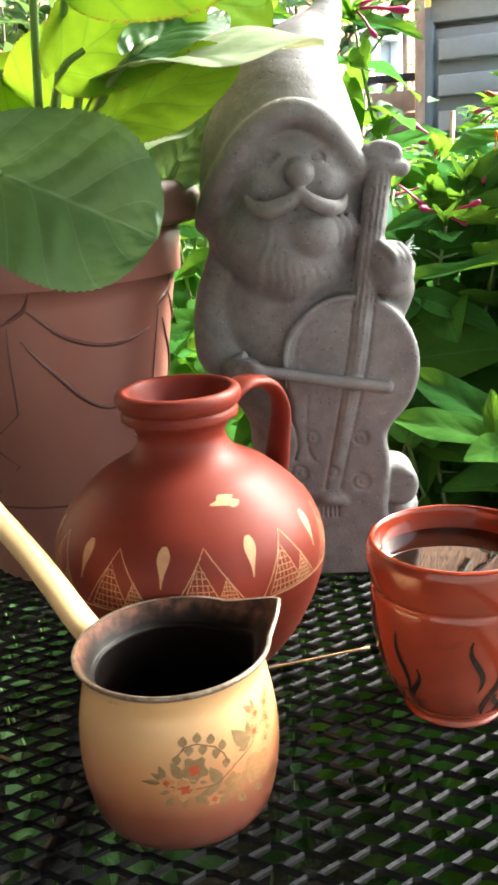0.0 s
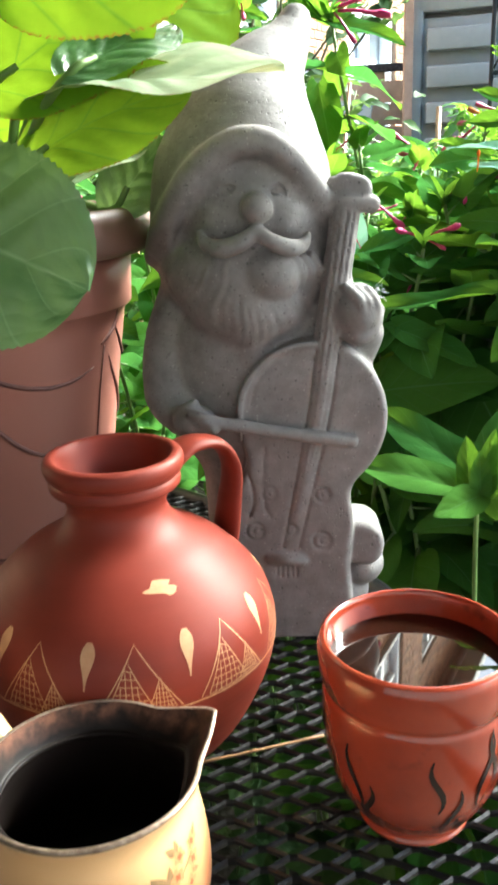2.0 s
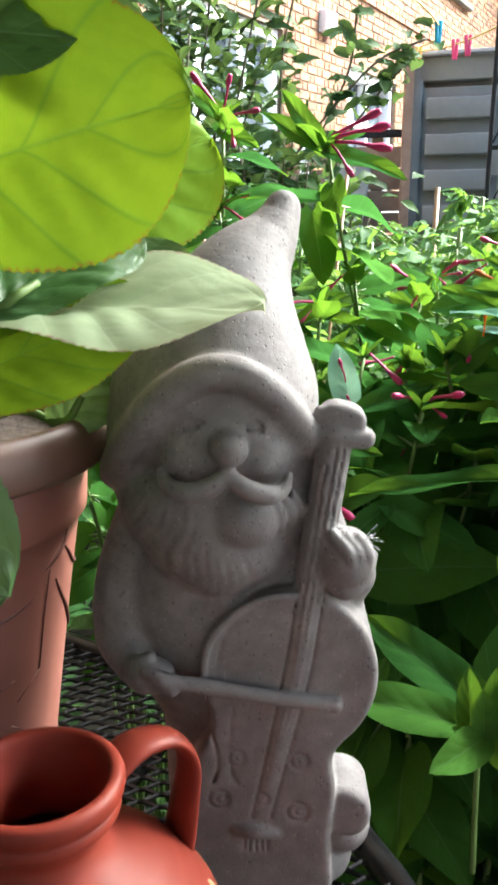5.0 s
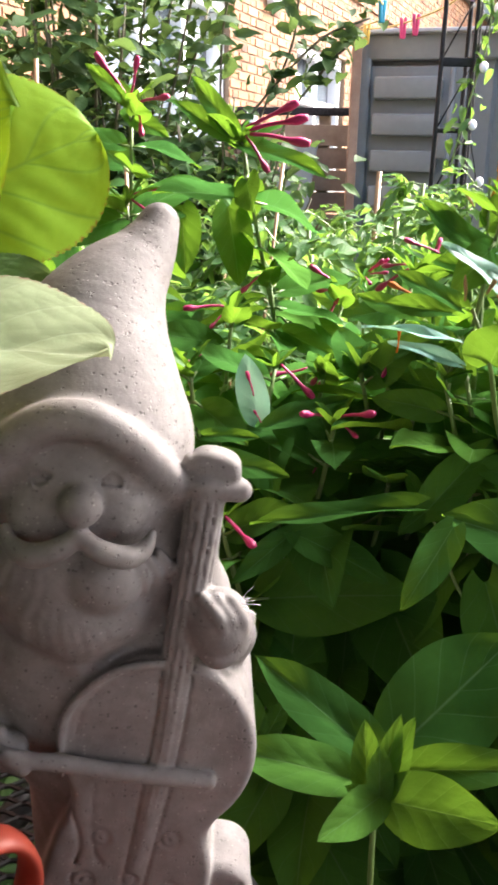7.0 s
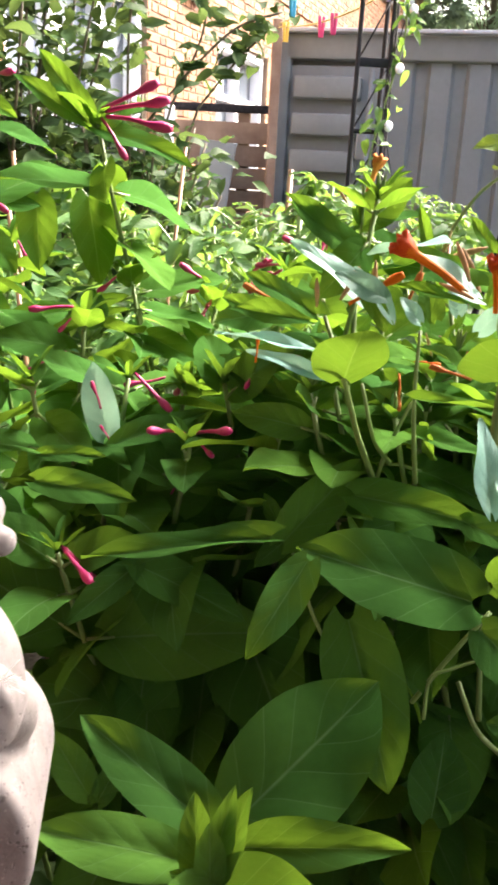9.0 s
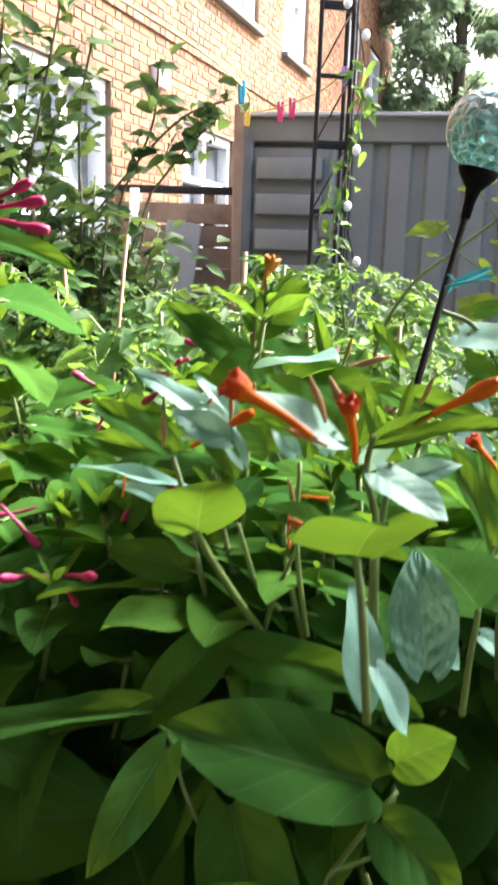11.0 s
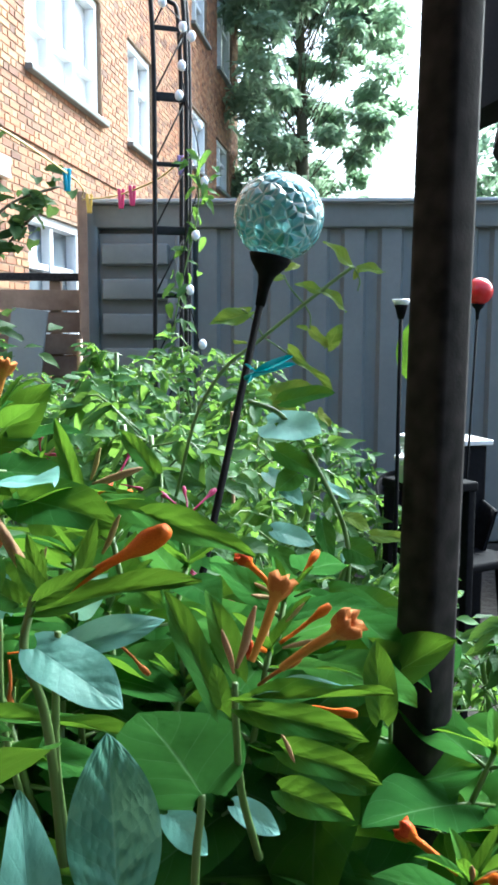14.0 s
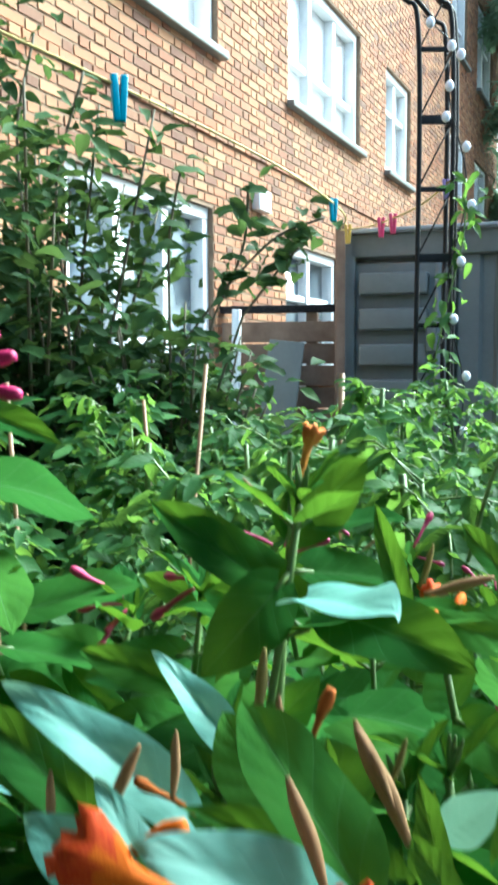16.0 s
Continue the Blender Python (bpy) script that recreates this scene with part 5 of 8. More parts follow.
def flower_mesh(name, mat, kind, lip=None):
    bm = bmesh.new()
    if kind == "closed":
        pts = curve_pts([(0, 0, 0), (0.02, 0.35, 0.02), (0.0, 0.7, 0.0), (0, 0.85, 0), (0, 1.0, 0)], 4)
        n = len(pts)
        rr = []
        for i in range(n):
            f = i / (n - 1)
            rr.append(0.030 + 0.012 * f if f < 0.42 else 0.035 + 0.046 * math.sin(math.pi * min(1.0, (f - 0.42) / 0.64)) ** 0.9)
        tube(bm, pts, rr, 10)
        for v in bm.verts:
            q = 1 + 0.16 * math.cos(5 * math.atan2(v.co.z, v.co.x) + 5 * v.co.y) * max(0.0, v.co.y - 0.4)
            v.co.x, v.co.z = v.co.x * q, v.co.z * q
    elif kind == "bud":
        pts = curve_pts([(0, 0, 0), (0, 0.4, 0.02), (0, 0.75, 0), (0, 1.0, 0)], 4)
        n = len(pts)
        tube(bm, pts, [0.022 + 0.056 * math.sin(math.pi * (0.08 + 0.9 * i / (n - 1))) ** 1.2 for i in range(n)], 8)
    else:
        pts = curve_pts([(0, 0, 0), (0.02, 0.35, 0.02), (0.0, 0.65, 0.0), (0, 0.82, 0)], 4)
        n = len(pts)
        tube(bm, pts, [0.04 + 0.025 * i / n + (0.05 * max(0, i / n - 0.7) / 0.3) for i in range(n)], 10, False)
        rnd = random.Random(5)
        ring0 = None
        for r, y in ((0.07, 0.74), (0.105, 0.81), (0.138, 0.89), (0.142, 0.95), (0.095, 0.985), (0.045, 0.93), (0.015, 0.86)):
            ring = []
            for k in range(15):
                a = 2 * math.pi * k / 15
                q = r * (1 + (0.16 * (1 if k % 3 else -1.2) + rnd.uniform(-0.16, 0.16)) * (r > 0.05))
                ring.append(bm.verts.new((q * math.cos(a), y + (0.03 * (k % 3 - 1) + rnd.uniform(-0.02, 0.02)) * (r > 0.05), q * math.sin(a))))
            if ring0:
                for k in range(15):
                    bm.faces.new((ring0[k], ring0[(k + 1) % 15], ring[(k + 1) % 15], ring[k]))
            ring0 = ring
    if kind == "open":
        for f in bm.faces:
            f.material_index = 1 if f.calc_center_median().y > 0.84 else 0
    me = bpy.data.meshes.new(name)
    bm.to_mesh(me)
    bm.free()
    me.shade_smooth()
    me.materials.append(mat)
    if kind == "open":
        me.materials.append(lip or M_RED)
    return me


F_PINK = flower_mesh("flower", M_PINK, "closed")
F_ORANGE = flower_mesh("flower", M_ORANGE, "open")
F_ORCLOSED = flower_mesh("flower", M_ORANGE, "closed")
F_BUD = flower_mesh("bud", M_BUD, "bud")
F_ORANGE_WILT = flower_mesh("flower", M_WILT, "open", M_WILTRIM)
F_OCLOSED_DRY = flower_mesh("flower", M_DRY, "closed")
F_BUDG = flower_mesh("bud", M_BUDG, "bud")
F_GREEN = flower_mesh("bud", M_STEM, "bud")


def put_leaf(plant, base, tip, up=(0, 0, 1), width=0.6, kind=MIRA, k=0, twist=0.0, name="leaf"):
    return part(name, kind[k % len(kind)], None, plant, at=plant.matrix_basis.inverted() @ leaf_pose(base, tip, up, width, twist))


def cluster(plant, top, rng, flower, size=1.0, scale=1.0):
    """Bracts, buds and flowers at a stem's end."""
    top = Vector(top)
    for k in range(rng.randint(4, 6)):
        a = 6.283 * k / 5 + rng.uniform(-0.4, 0.4)
        d = Vector((math.cos(a), math.sin(a), rng.uniform(0.5, 1.6))).normalized()
        put_leaf(plant, top, top + d * rng.uniform(0.022, 0.042) * scale, (0, 0, 1) if d.z < 0.9 else (1, 0, 0), 0.45, LANCE, k)
    if flower == "pink":
        a0 = rng.uniform(0, 6.28)
        for k in range(rng.randint(1, 4)):
            a = a0 + rng.uniform(-0.9, 0.9)
            d = Vector((math.cos(a), math.sin(a) * 0.8 - 0.2, rng.uniform(-0.9, 0.8))).normalized()
            b = top + Vector((0, 0, 0.01)) + d * 0.008
            part("flower", F_PINK, None, plant, at=plant.matrix_basis.inverted() @ leaf_pose(b, b + d * rng.uniform(0.026, 0.046) * size, (0, 0, 1), 1.0))
    elif flower == "orange":
        for k in range(rng.randint(3, 5)):
            a = rng.uniform(0, 6.28)
            d = Vector((math.cos(a), math.sin(a), rng.uniform(0.2, 1.2))).normalized()
            b = top + d * 0.008
            me = (F_ORANGE, F_ORCLOSED, F_BUD, F_BUD, F_GREEN)[k % 5]
            ln = (0.038, 0.038, 0.022, 0.02, 0.014)[k % 5] * size
            part("flower" if k % 5 < 2 else "bud", me, None, plant, at=plant.matrix_basis.inverted() @ leaf_pose(b, b + d * ln, (1, 0, 0), 1.0))
    elif flower == "bud":
        for k in range(3):
            d = Vector((rng.uniform(-0.4, 0.4), rng.uniform(-0.4, 0.4), 1)).normalized()
            part("bud", F_GREEN, None, plant, at=plant.matrix_basis.inverted() @ leaf_pose(top, top + d * 0.02, (1, 0, 0), 1.0))


def mira_stem(plant, base, top, flower, rng, leaf=0.085, gap=0.075, down=0.55, az0=None, open_=1.0, sway=1.0):
    """A jointed stem with opposite pairs of leaves, each pair turned a quarter, and a cluster at its end."""
    base, top = Vector(base), Vector(top)
    mid = (base + top) / 2 + Vector((rng.uniform(-0.09, 0.09) * sway, rng.uniform(-0.06, 0.08) * sway, 0.10 * sway))
    pts = curve_pts([base, mid, top], 10)
    inv = plant.matrix_basis.inverted()
    part("stem", tube(bmesh.new(), [inv @ p for p in pts], [0.0042 - 0.0022 * i / (len(pts) - 1) for i in range(len(pts))], 7), M_STEM, plant)
    total = sum((b - a).length for a, b in zip(pts, pts[1:]))
    a0 = rng.uniform(0, 3.14) if az0 is None else az0
    s, k = 0.012, 0
    while s < min(total, down):
        run, acc = total - s, 0.0
        p = pts[-1]
        for a, b in zip(pts, pts[1:]):
            ln = (b - a).length
            if acc + ln >= run:
                p = a + (b - a) * ((run - acc) / ln)
                break
            acc += ln
        size = leaf * min(1.0, 0.6 + 0.2 * k) * rng.uniform(0.85, 1.15)
        for side in (0, math.pi):
            az_ = a0 + side + rng.uniform(-0.35, 0.35)
            el = rng.uniform(-0.65, 0.5) * open_ if k else rng.uniform(0.2, 0.8)
            d = Vector((math.cos(az_) * math.cos(el), math.sin(az_) * math.cos(el), math.sin(el)))
            b0 = p + d * size * 0.16
            part("petiole", tube(bmesh.new(), [inv @ p, inv @ (b0 + d * 0.004)], [0.0016, 0.0012], 5), M_STEM, plant)
            put_leaf(plant, b0, b0 + d * size, (rng.uniform(-0.6, 0.6), rng.uniform(-0.9, 0.3), 1), rng.uniform(0.68, 0.92), MIRA, rng.randrange(6), rng.uniform(-0.5, 0.5))
        a0 += math.pi / 2 + rng.uniform(-0.25, 0.25)
        s += gap * rng.uniform(0.8, 1.2) * (0.5, 0.65, 0.85, 1.0)[min(k, 3)]
        k += 1
    cluster(plant, top, rng, flower)


def mira_plant(base, stems, label, seed, **kw):
    rng = random.Random(seed)
    plant = thing("four_o_clock_plant", (base[0], base[1], 0), label, "flowering plant", "flowering plants beside the table")
    for x, y, z, fl, *bare in stems:
        opts = dict(kw, down=bare[0], sway=0.25) if bare else kw
        f = 0.8 if bare else 0.25
        mira_stem(plant, (base[0] + f * (x - base[0]), base[1] + f * (y - base[1]), 0.0), (x, y, z), fl, rng, **opts)
    return plant


ORANGE = mira_plant((0.42, 0.95), [(0.397, 1.045, 1.215, "bud"), (0.47, 1.06, 1.14, "orange"), (0.36, 1.0, 1.085, "bud"), (0.55, 0.96, 1.08, "orange"), (0.50, 0.97, 1.06, "bud"), (0.44, 1.0, 1.09, "bud"), (0.34, 0.98, 1.07, "bud"), (0.43, 0.97, 1.06, "bud"), (0.58, 1.02, 1.09, "orange"), (0.52, 1.05, 1.11, "bud"), (0.46, 1.0, 1.10, "bud"), (0.40, 0.95, 1.06, "bud")],
                    "leafy four o'clock plant with orange trumpet flowers", 1, leaf=0.08, gap=0.046)
PINK = mira_plant((0.2, 1.3), [(0.168, 1.185, 1.268, ""), (0.055, 1.215, 1.295, ""), (0.05, 1.2, 1.2, "pink"), (0.16, 1.12, 1.10, "pink"), (0.29, 1.25, 1.10, "pink"), (0.345, 1.15, 1.14, "pink"), (0.25, 1.08, 1.05, "pink"), (0.20, 1.18, 1.13, "pink"), (0.12, 1.05, 1.06, "pink"), (0.31, 1.05, 1.07, "pink")],
                  "leafy four o'clock plant with magenta flowers", 2, leaf=0.085, gap=0.05)
DARK = mira_plant((0.28, 0.95), [(0.30, 0.98, 0.985, ""), (0.203, 1.0, 0.93, ""), (0.335, 1.0, 0.955, "bud"), (0.45, 1.0, 0.95, "bud"), (0.15, 0.95, 0.95, "pink"), (0.25, 1.0, 1.02, "pink"), (0.38, 0.98, 1.0, ""), (0.57, 0.97, 0.98, ""), (0.48, 1.02, 1.02, ""), (0.58, 0.97, 1.0, ""), (0.33, 1.02, 1.05, ""), (0.42, 1.05, 1.03, ""), (0.62, 1.0, 1.03, ""), (0.70, 0.95, 1.0, ""), (0.36, 1.08, 1.08, ""), (0.28, 1.05, 1.06, ""), (0.20, 1.06, 1.06, "pink")],
                  "shaded four o'clock plant with large dark leaves", 3, leaf=0.115, gap=0.055, down=0.8)
mira_plant((0.78, 1.05), [(0.74, 0.95, 0.98, "pink"), (0.82, 1.05, 1.02, "pink"), (0.72, 1.15, 1.0, "pink"), (0.63, 0.86, 0.98, "orange"), (0.60, 1.1, 1.04, "pink"), (0.86, 0.92, 0.96, "orange"), (0.58, 0.95, 1.0, "")],
           "four o'clock plant growing round the gazebo post", 4, gap=0.055)
mira_plant((-0.05, 1.4), [(-0.1, 1.25, 1.18, "pink"), (-0.02, 1.40, 1.22, "pink"), (-0.22, 1.4, 1.2, "pink"), (0.05, 1.45, 1.14, "pink"), (-0.12, 1.5, 1.15, "pink"), (0.02, 1.12, 1.1, "pink"), (-0.15, 1.12, 1.1, "pink")],
           "leafy four o'clock plant with magenta flowers", 5, gap=0.055)
mira_plant((0.45, 1.4), [(0.40, 1.30, 1.12, "pink"), (0.52, 1.4, 1.1, "pink"), (0.45, 1.5, 1.12, "pink"), (0.6, 1.4, 1.06, "pink"), (0.34, 1.42, 1.1, "pink"), (0.56, 1.25, 1.05, "pink"), (0.46, 1.22, 1.08, "")],
           "leafy four o'clock plant with magenta flowers", 6, gap=0.055)

mira_plant((0.95, 0.85), [(0.92, 0.78, 0.98, "pink"), (1.02, 0.9, 1.0, "orange"), (0.85, 0.95, 1.0, ""), (1.05, 0.75, 0.96, "pink"), (0.95, 1.0, 1.02, "pink"), (0.80, 0.80, 0.95, "")],
           "leafy four o'clock plant with magenta flowers", 7, leaf=0.10, gap=0.055)
mira_plant((0.70, 0.70), [(0.66, 0.74, 0.88, ""), (0.74, 0.64, 0.86, ""), (0.80, 0.72, 0.90, ""), (0.62, 0.66, 0.80, ""), (0.72, 0.80, 0.93, "")],
           "low leafy four o'clock plant beside the table", 8, leaf=0.115, gap=0.055)

def bloom(plant, base, tip, me, name="flower"):
    part(name, me, None, plant, at=plant.matrix_basis.inverted() @ leaf_pose(base, tip, (1, 0, 0.2), 1.0))


def stalk(plant, pts, r0, r1):
    inv = plant.matrix_basis.inverted()
    p = [inv @ q for q in curve_pts(pts, 5)]
    part("stem", tube(bmesh.new(), p, [r0 + (r1 - r0) * i / (len(p) - 1) for i in range(len(p))], 8), M_STEM, plant)


# the large single leaves, stems and flowers that stand out
put_leaf(PINK, (0.160, 1.190, 1.272), (0.118, 1.175, 1.325), (0.2, -0.9, 0.3), 0.5, k=0)
put_leaf(PINK, (0.155, 1.190, 1.268), (0.100, 1.165, 1.303), (0.2, -0.9, 0.3), 0.45, k=1)
put_leaf(PINK, (0.055, 1.22, 1.300), (0.012, 1.20, 1.335), (0.2, -0.9, 0.3), 0.55, k=0)
put_leaf(PINK, (0.050, 1.22, 1.290), (0.095, 1.20, 1.268), (0.2, -0.9, 0.3), 0.6, k=0)
put_leaf(PINK, (0.165, 1.185, 1.262), (0.256, 1.175, 1.240), (0, -0.7, 0.7), 0.42, k=1)
put_leaf(PINK, (0.106, 1.240, 1.200), (0.111, 1.210, 1.130), (0, -0.9, 0.3), 0.75, k=0)
put_leaf(PINK, (0.156, 1.240, 1.200), (0.171, 1.210, 1.120), (0.2, -0.9, 0.3), 0.75, k=1)
for b_, t_ in (((0.172, 1.18, 1.278), (0.222, 1.165, 1.302)), ((0.175, 1.18, 1.276), (0.232, 1.165, 1.288)), ((0.176, 1.18, 1.272), (0.235, 1.165, 1.264)), ((0.172, 1.18, 1.27), (0.195, 1.165, 1.236)), ((0.060, 1.21, 1.300), (0.095, 1.19, 1.306)),
               ((0.052, 1.21, 1.305), (0.022, 1.20, 1.345)), ((0.055, 1.21, 1.306), (0.064, 1.20, 1.343)), ((0.062, 1.21, 1.298), (0.068, 1.19, 1.268))):
    bloom(PINK, b_, t_, F_PINK)
put_leaf(ORANGE, (0.394, 1.079, 1.193), (0.435, 1.083, 1.233), (0, -0.8, 0.6), 0.868, k=0)
put_leaf(ORANGE, (0.391, 1.067, 1.164), (0.324, 1.052, 1.217), (0, -0.8, 0.6), 0.504, k=0)
put_leaf(ORANGE, (0.411, 1.032, 1.166), (0.459, 0.966, 1.166), (0, -0.8, 0.6), 0.672, k=1)
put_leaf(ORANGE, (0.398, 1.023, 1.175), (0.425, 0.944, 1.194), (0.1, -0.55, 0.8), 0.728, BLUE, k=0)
put_leaf(ORANGE, (0.408, 1.075, 1.198), (0.456, 1.085, 1.205), (0, -0.3, 1), 0.63, k=1)
put_leaf(ORANGE, (0.449, 1.051, 1.161), (0.435, 1.056, 1.214), (0, -0.95, 0.3), 0.336, k=0)
put_leaf(ORANGE, (0.392, 1.079, 1.193), (0.385, 1.081, 1.207), (0, -0.95, 0.3), 0.56, k=0)
put_leaf(ORANGE, (0.390, 1.071, 1.156), (0.347, 1.092, 1.162), (0, -0.8, 0.6), 0.84, k=1)
put_leaf(ORANGE, (0.498, 1.042, 1.177), (0.475, 1.045, 1.206), (0, -0.8, 0.6), 0.588, k=0)
put_leaf(ORANGE, (0.484, 1.021, 1.164), (0.450, 1.021, 1.168), (0, -0.3, 1), 0.392, k=2)
stalk(ORANGE, ((0.395, 1.090, 1.236), (0.394, 1.079, 1.193), (0.392, 1.072, 1.162), (0.389, 1.059, 1.130), (0.386, 1.045, 1.095), (0.380, 1.030, 1.032)), 0.00136, 0.0026)
bloom(ORANGE, (0.395, 1.086, 1.212), (0.409, 1.095, 1.249), F_ORANGE_WILT)
bloom(ORANGE, (0.380, 1.081, 1.210), (0.370, 1.082, 1.223), F_BUD, "bud")
bloom(ORANGE, (0.457, 1.042, 1.171), (0.488, 1.032, 1.182), F_BUD, "bud")
bloom(ORANGE, (0.459, 1.041, 1.169), (0.470, 1.042, 1.172), F_BUD, "bud")
bloom(ORANGE, (0.457, 1.052, 1.172), (0.464, 1.054, 1.193), F_BUDG, "bud")
bloom(ORANGE, (0.430, 1.064, 1.188), (0.439, 1.064, 1.195), F_BUD, "bud")
bloom(ORANGE, (0.374, 0.960, 1.143), (0.378, 0.962, 1.172), F_BUDG, "bud")
bloom(ORANGE, (0.387, 0.919, 1.142), (0.400, 0.922, 1.171), F_OCLOSED_DRY)
bloom(ORANGE, (0.410, 0.836, 1.164), (0.397, 0.838, 1.193), F_BUD, "bud")
bloom(ORANGE, (0.413, 0.880, 1.157), (0.418, 0.881, 1.171), F_BUDG, "bud")
bloom(ORANGE, (0.356, 0.861, 1.159), (0.340, 0.857, 1.171), F_OCLOSED_DRY)
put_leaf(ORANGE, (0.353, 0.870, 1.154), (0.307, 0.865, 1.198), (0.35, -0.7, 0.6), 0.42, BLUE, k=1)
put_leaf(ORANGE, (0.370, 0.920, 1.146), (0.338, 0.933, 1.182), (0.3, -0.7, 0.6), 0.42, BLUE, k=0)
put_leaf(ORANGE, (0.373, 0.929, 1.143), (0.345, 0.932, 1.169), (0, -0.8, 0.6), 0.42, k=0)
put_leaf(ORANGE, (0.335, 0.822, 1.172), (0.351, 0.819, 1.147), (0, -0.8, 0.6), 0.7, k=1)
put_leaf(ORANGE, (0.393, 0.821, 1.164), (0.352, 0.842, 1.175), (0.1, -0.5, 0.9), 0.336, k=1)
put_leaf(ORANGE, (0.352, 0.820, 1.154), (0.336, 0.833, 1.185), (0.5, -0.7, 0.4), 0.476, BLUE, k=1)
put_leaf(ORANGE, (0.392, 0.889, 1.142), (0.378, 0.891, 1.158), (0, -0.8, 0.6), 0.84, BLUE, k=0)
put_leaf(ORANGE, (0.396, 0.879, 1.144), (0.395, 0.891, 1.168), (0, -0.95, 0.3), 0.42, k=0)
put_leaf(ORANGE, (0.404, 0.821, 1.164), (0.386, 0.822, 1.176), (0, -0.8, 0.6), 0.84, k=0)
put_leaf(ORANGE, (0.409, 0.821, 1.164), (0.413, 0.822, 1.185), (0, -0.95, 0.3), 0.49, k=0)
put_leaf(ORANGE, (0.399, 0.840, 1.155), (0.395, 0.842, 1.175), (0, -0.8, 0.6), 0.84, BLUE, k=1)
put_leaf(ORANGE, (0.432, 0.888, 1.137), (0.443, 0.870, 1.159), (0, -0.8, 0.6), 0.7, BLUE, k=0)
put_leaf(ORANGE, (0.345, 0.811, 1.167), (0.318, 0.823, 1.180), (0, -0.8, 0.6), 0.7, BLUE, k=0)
bloom(ORANGE, (0.395, 0.776, 1.166), (0.387, 0.764, 1.196), F_ORANGE)
bloom(ORANGE, (0.374, 0.772, 1.178), (0.338, 0.777, 1.201), F_ORANGE)
bloom(ORANGE, (0.419, 0.787, 1.178), (0.449, 0.758, 1.204), F_ORCLOSED)
bloom(ORANGE, (0.405, 0.832, 1.176), (0.397, 0.841, 1.194), F_BUD, "bud")
bloom(ORANGE, (0.379, 0.858, 1.177), (0.379, 0.860, 1.193), F_BUD, "bud")
bloom(ORANGE, (0.435, 0.815, 1.183), (0.442, 0.815, 1.198), F_BUDG, "bud")
bloom(ORANGE, (0.395, 0.797, 1.125), (0.372, 0.803, 1.131), F_OCLOSED_DRY)
bloom(ORANGE, (0.450, 0.877, 1.123), (0.462, 0.868, 1.111), F_OCLOSED_DRY)
bloom(ORANGE, (0.382, 0.775, 1.173), (0.364, 0.779, 1.180), F_BUD, "bud")
bloom(ORANGE, (0.375, 0.825, 1.146), (0.379, 0.822, 1.133), F_BUDG, "bud")
stalk(ORANGE, ((0.408, 0.795, 1.174), (0.404, 0.789, 1.157), (0.410, 0.790, 1.136), (0.414, 0.801, 1.105), (0.417, 0.806, 1.064)), 0.00149, 0.00223)
stalk(ORANGE, ((0.416, 0.791, 1.162), (0.415, 0.794, 1.140), (0.415, 0.801, 1.107), (0.419, 0.806, 1.064)), 0.00124, 0.00186)
put_leaf(ORANGE, (0.409, 0.794, 1.169), (0.459, 0.764, 1.189), (0, -0.55, 0.8), 0.308, k=1)
put_leaf(ORANGE, (0.412, 0.799, 1.172), (0.402, 0.793, 1.191), (0, -0.8, 0.6), 0.504, k=0)
put_leaf(ORANGE, (0.426, 0.816, 1.172), (0.434, 0.822, 1.196), (0, -0.95, 0.3), 0.364, k=0)
put_leaf(ORANGE, (0.412, 0.809, 1.171), (0.407, 0.812, 1.194), (0, -0.95, 0.3), 0.392, k=0)
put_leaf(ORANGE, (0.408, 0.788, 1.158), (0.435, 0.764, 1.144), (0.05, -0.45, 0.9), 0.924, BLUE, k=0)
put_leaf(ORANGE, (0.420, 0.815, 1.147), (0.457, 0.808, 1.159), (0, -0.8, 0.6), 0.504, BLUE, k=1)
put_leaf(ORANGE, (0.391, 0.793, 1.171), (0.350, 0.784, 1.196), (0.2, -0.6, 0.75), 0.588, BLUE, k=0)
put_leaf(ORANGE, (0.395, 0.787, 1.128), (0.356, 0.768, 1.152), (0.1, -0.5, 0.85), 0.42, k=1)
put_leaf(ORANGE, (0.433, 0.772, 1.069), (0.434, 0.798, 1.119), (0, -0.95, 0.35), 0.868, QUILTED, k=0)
put_leaf(ORANGE, (0.473, 0.811, 1.081), (0.456, 0.849, 1.109), (0.25, -0.75, 0.62), 1.75, k=3)
stalk(ORANGE, ((0.473, 0.811, 1.081), (0.472, 0.810, 1.071), (0.470, 0.809, 1.056), (0.469, 0.810, 1.023)), 0.00161, 0.00186)
put_leaf(ORANGE, (0.484, 0.827, 1.109), (0.465, 0.847, 1.158), (0.35, -0.85, 0.3), 0.42, k=0)
put_leaf(ORANGE, (0.498, 0.845, 1.115), (0.488, 0.862, 1.152), (0, -0.8, 0.6), 0.476, k=1)
put_leaf(ORANGE, (0.480, 0.978, 1.163), (0.530, 0.924, 1.149), (0, -0.8, 0.6), 0.392, k=0)
put_leaf(ORANGE, (0.465, 1.033, 1.161), (0.517, 1.019, 1.145), (0, -0.8, 0.6), 0.56, k=1)
bloom(ORANGE, (0.492, 0.768, 1.149), (0.511, 0.747, 1.172), F_ORANGE_WILT)
bloom(ORANGE, (0.488, 0.783, 1.137), (0.500, 0.771, 1.151), F_OCLOSED_DRY)
bloom(ORANGE, (0.515, 0.881, 1.107), (0.532, 0.882, 1.149), F_ORANGE_WILT)
bloom(ORANGE, (0.483, 0.799, 1.136), (0.479, 0.802, 1.153), F_BUD, "bud")
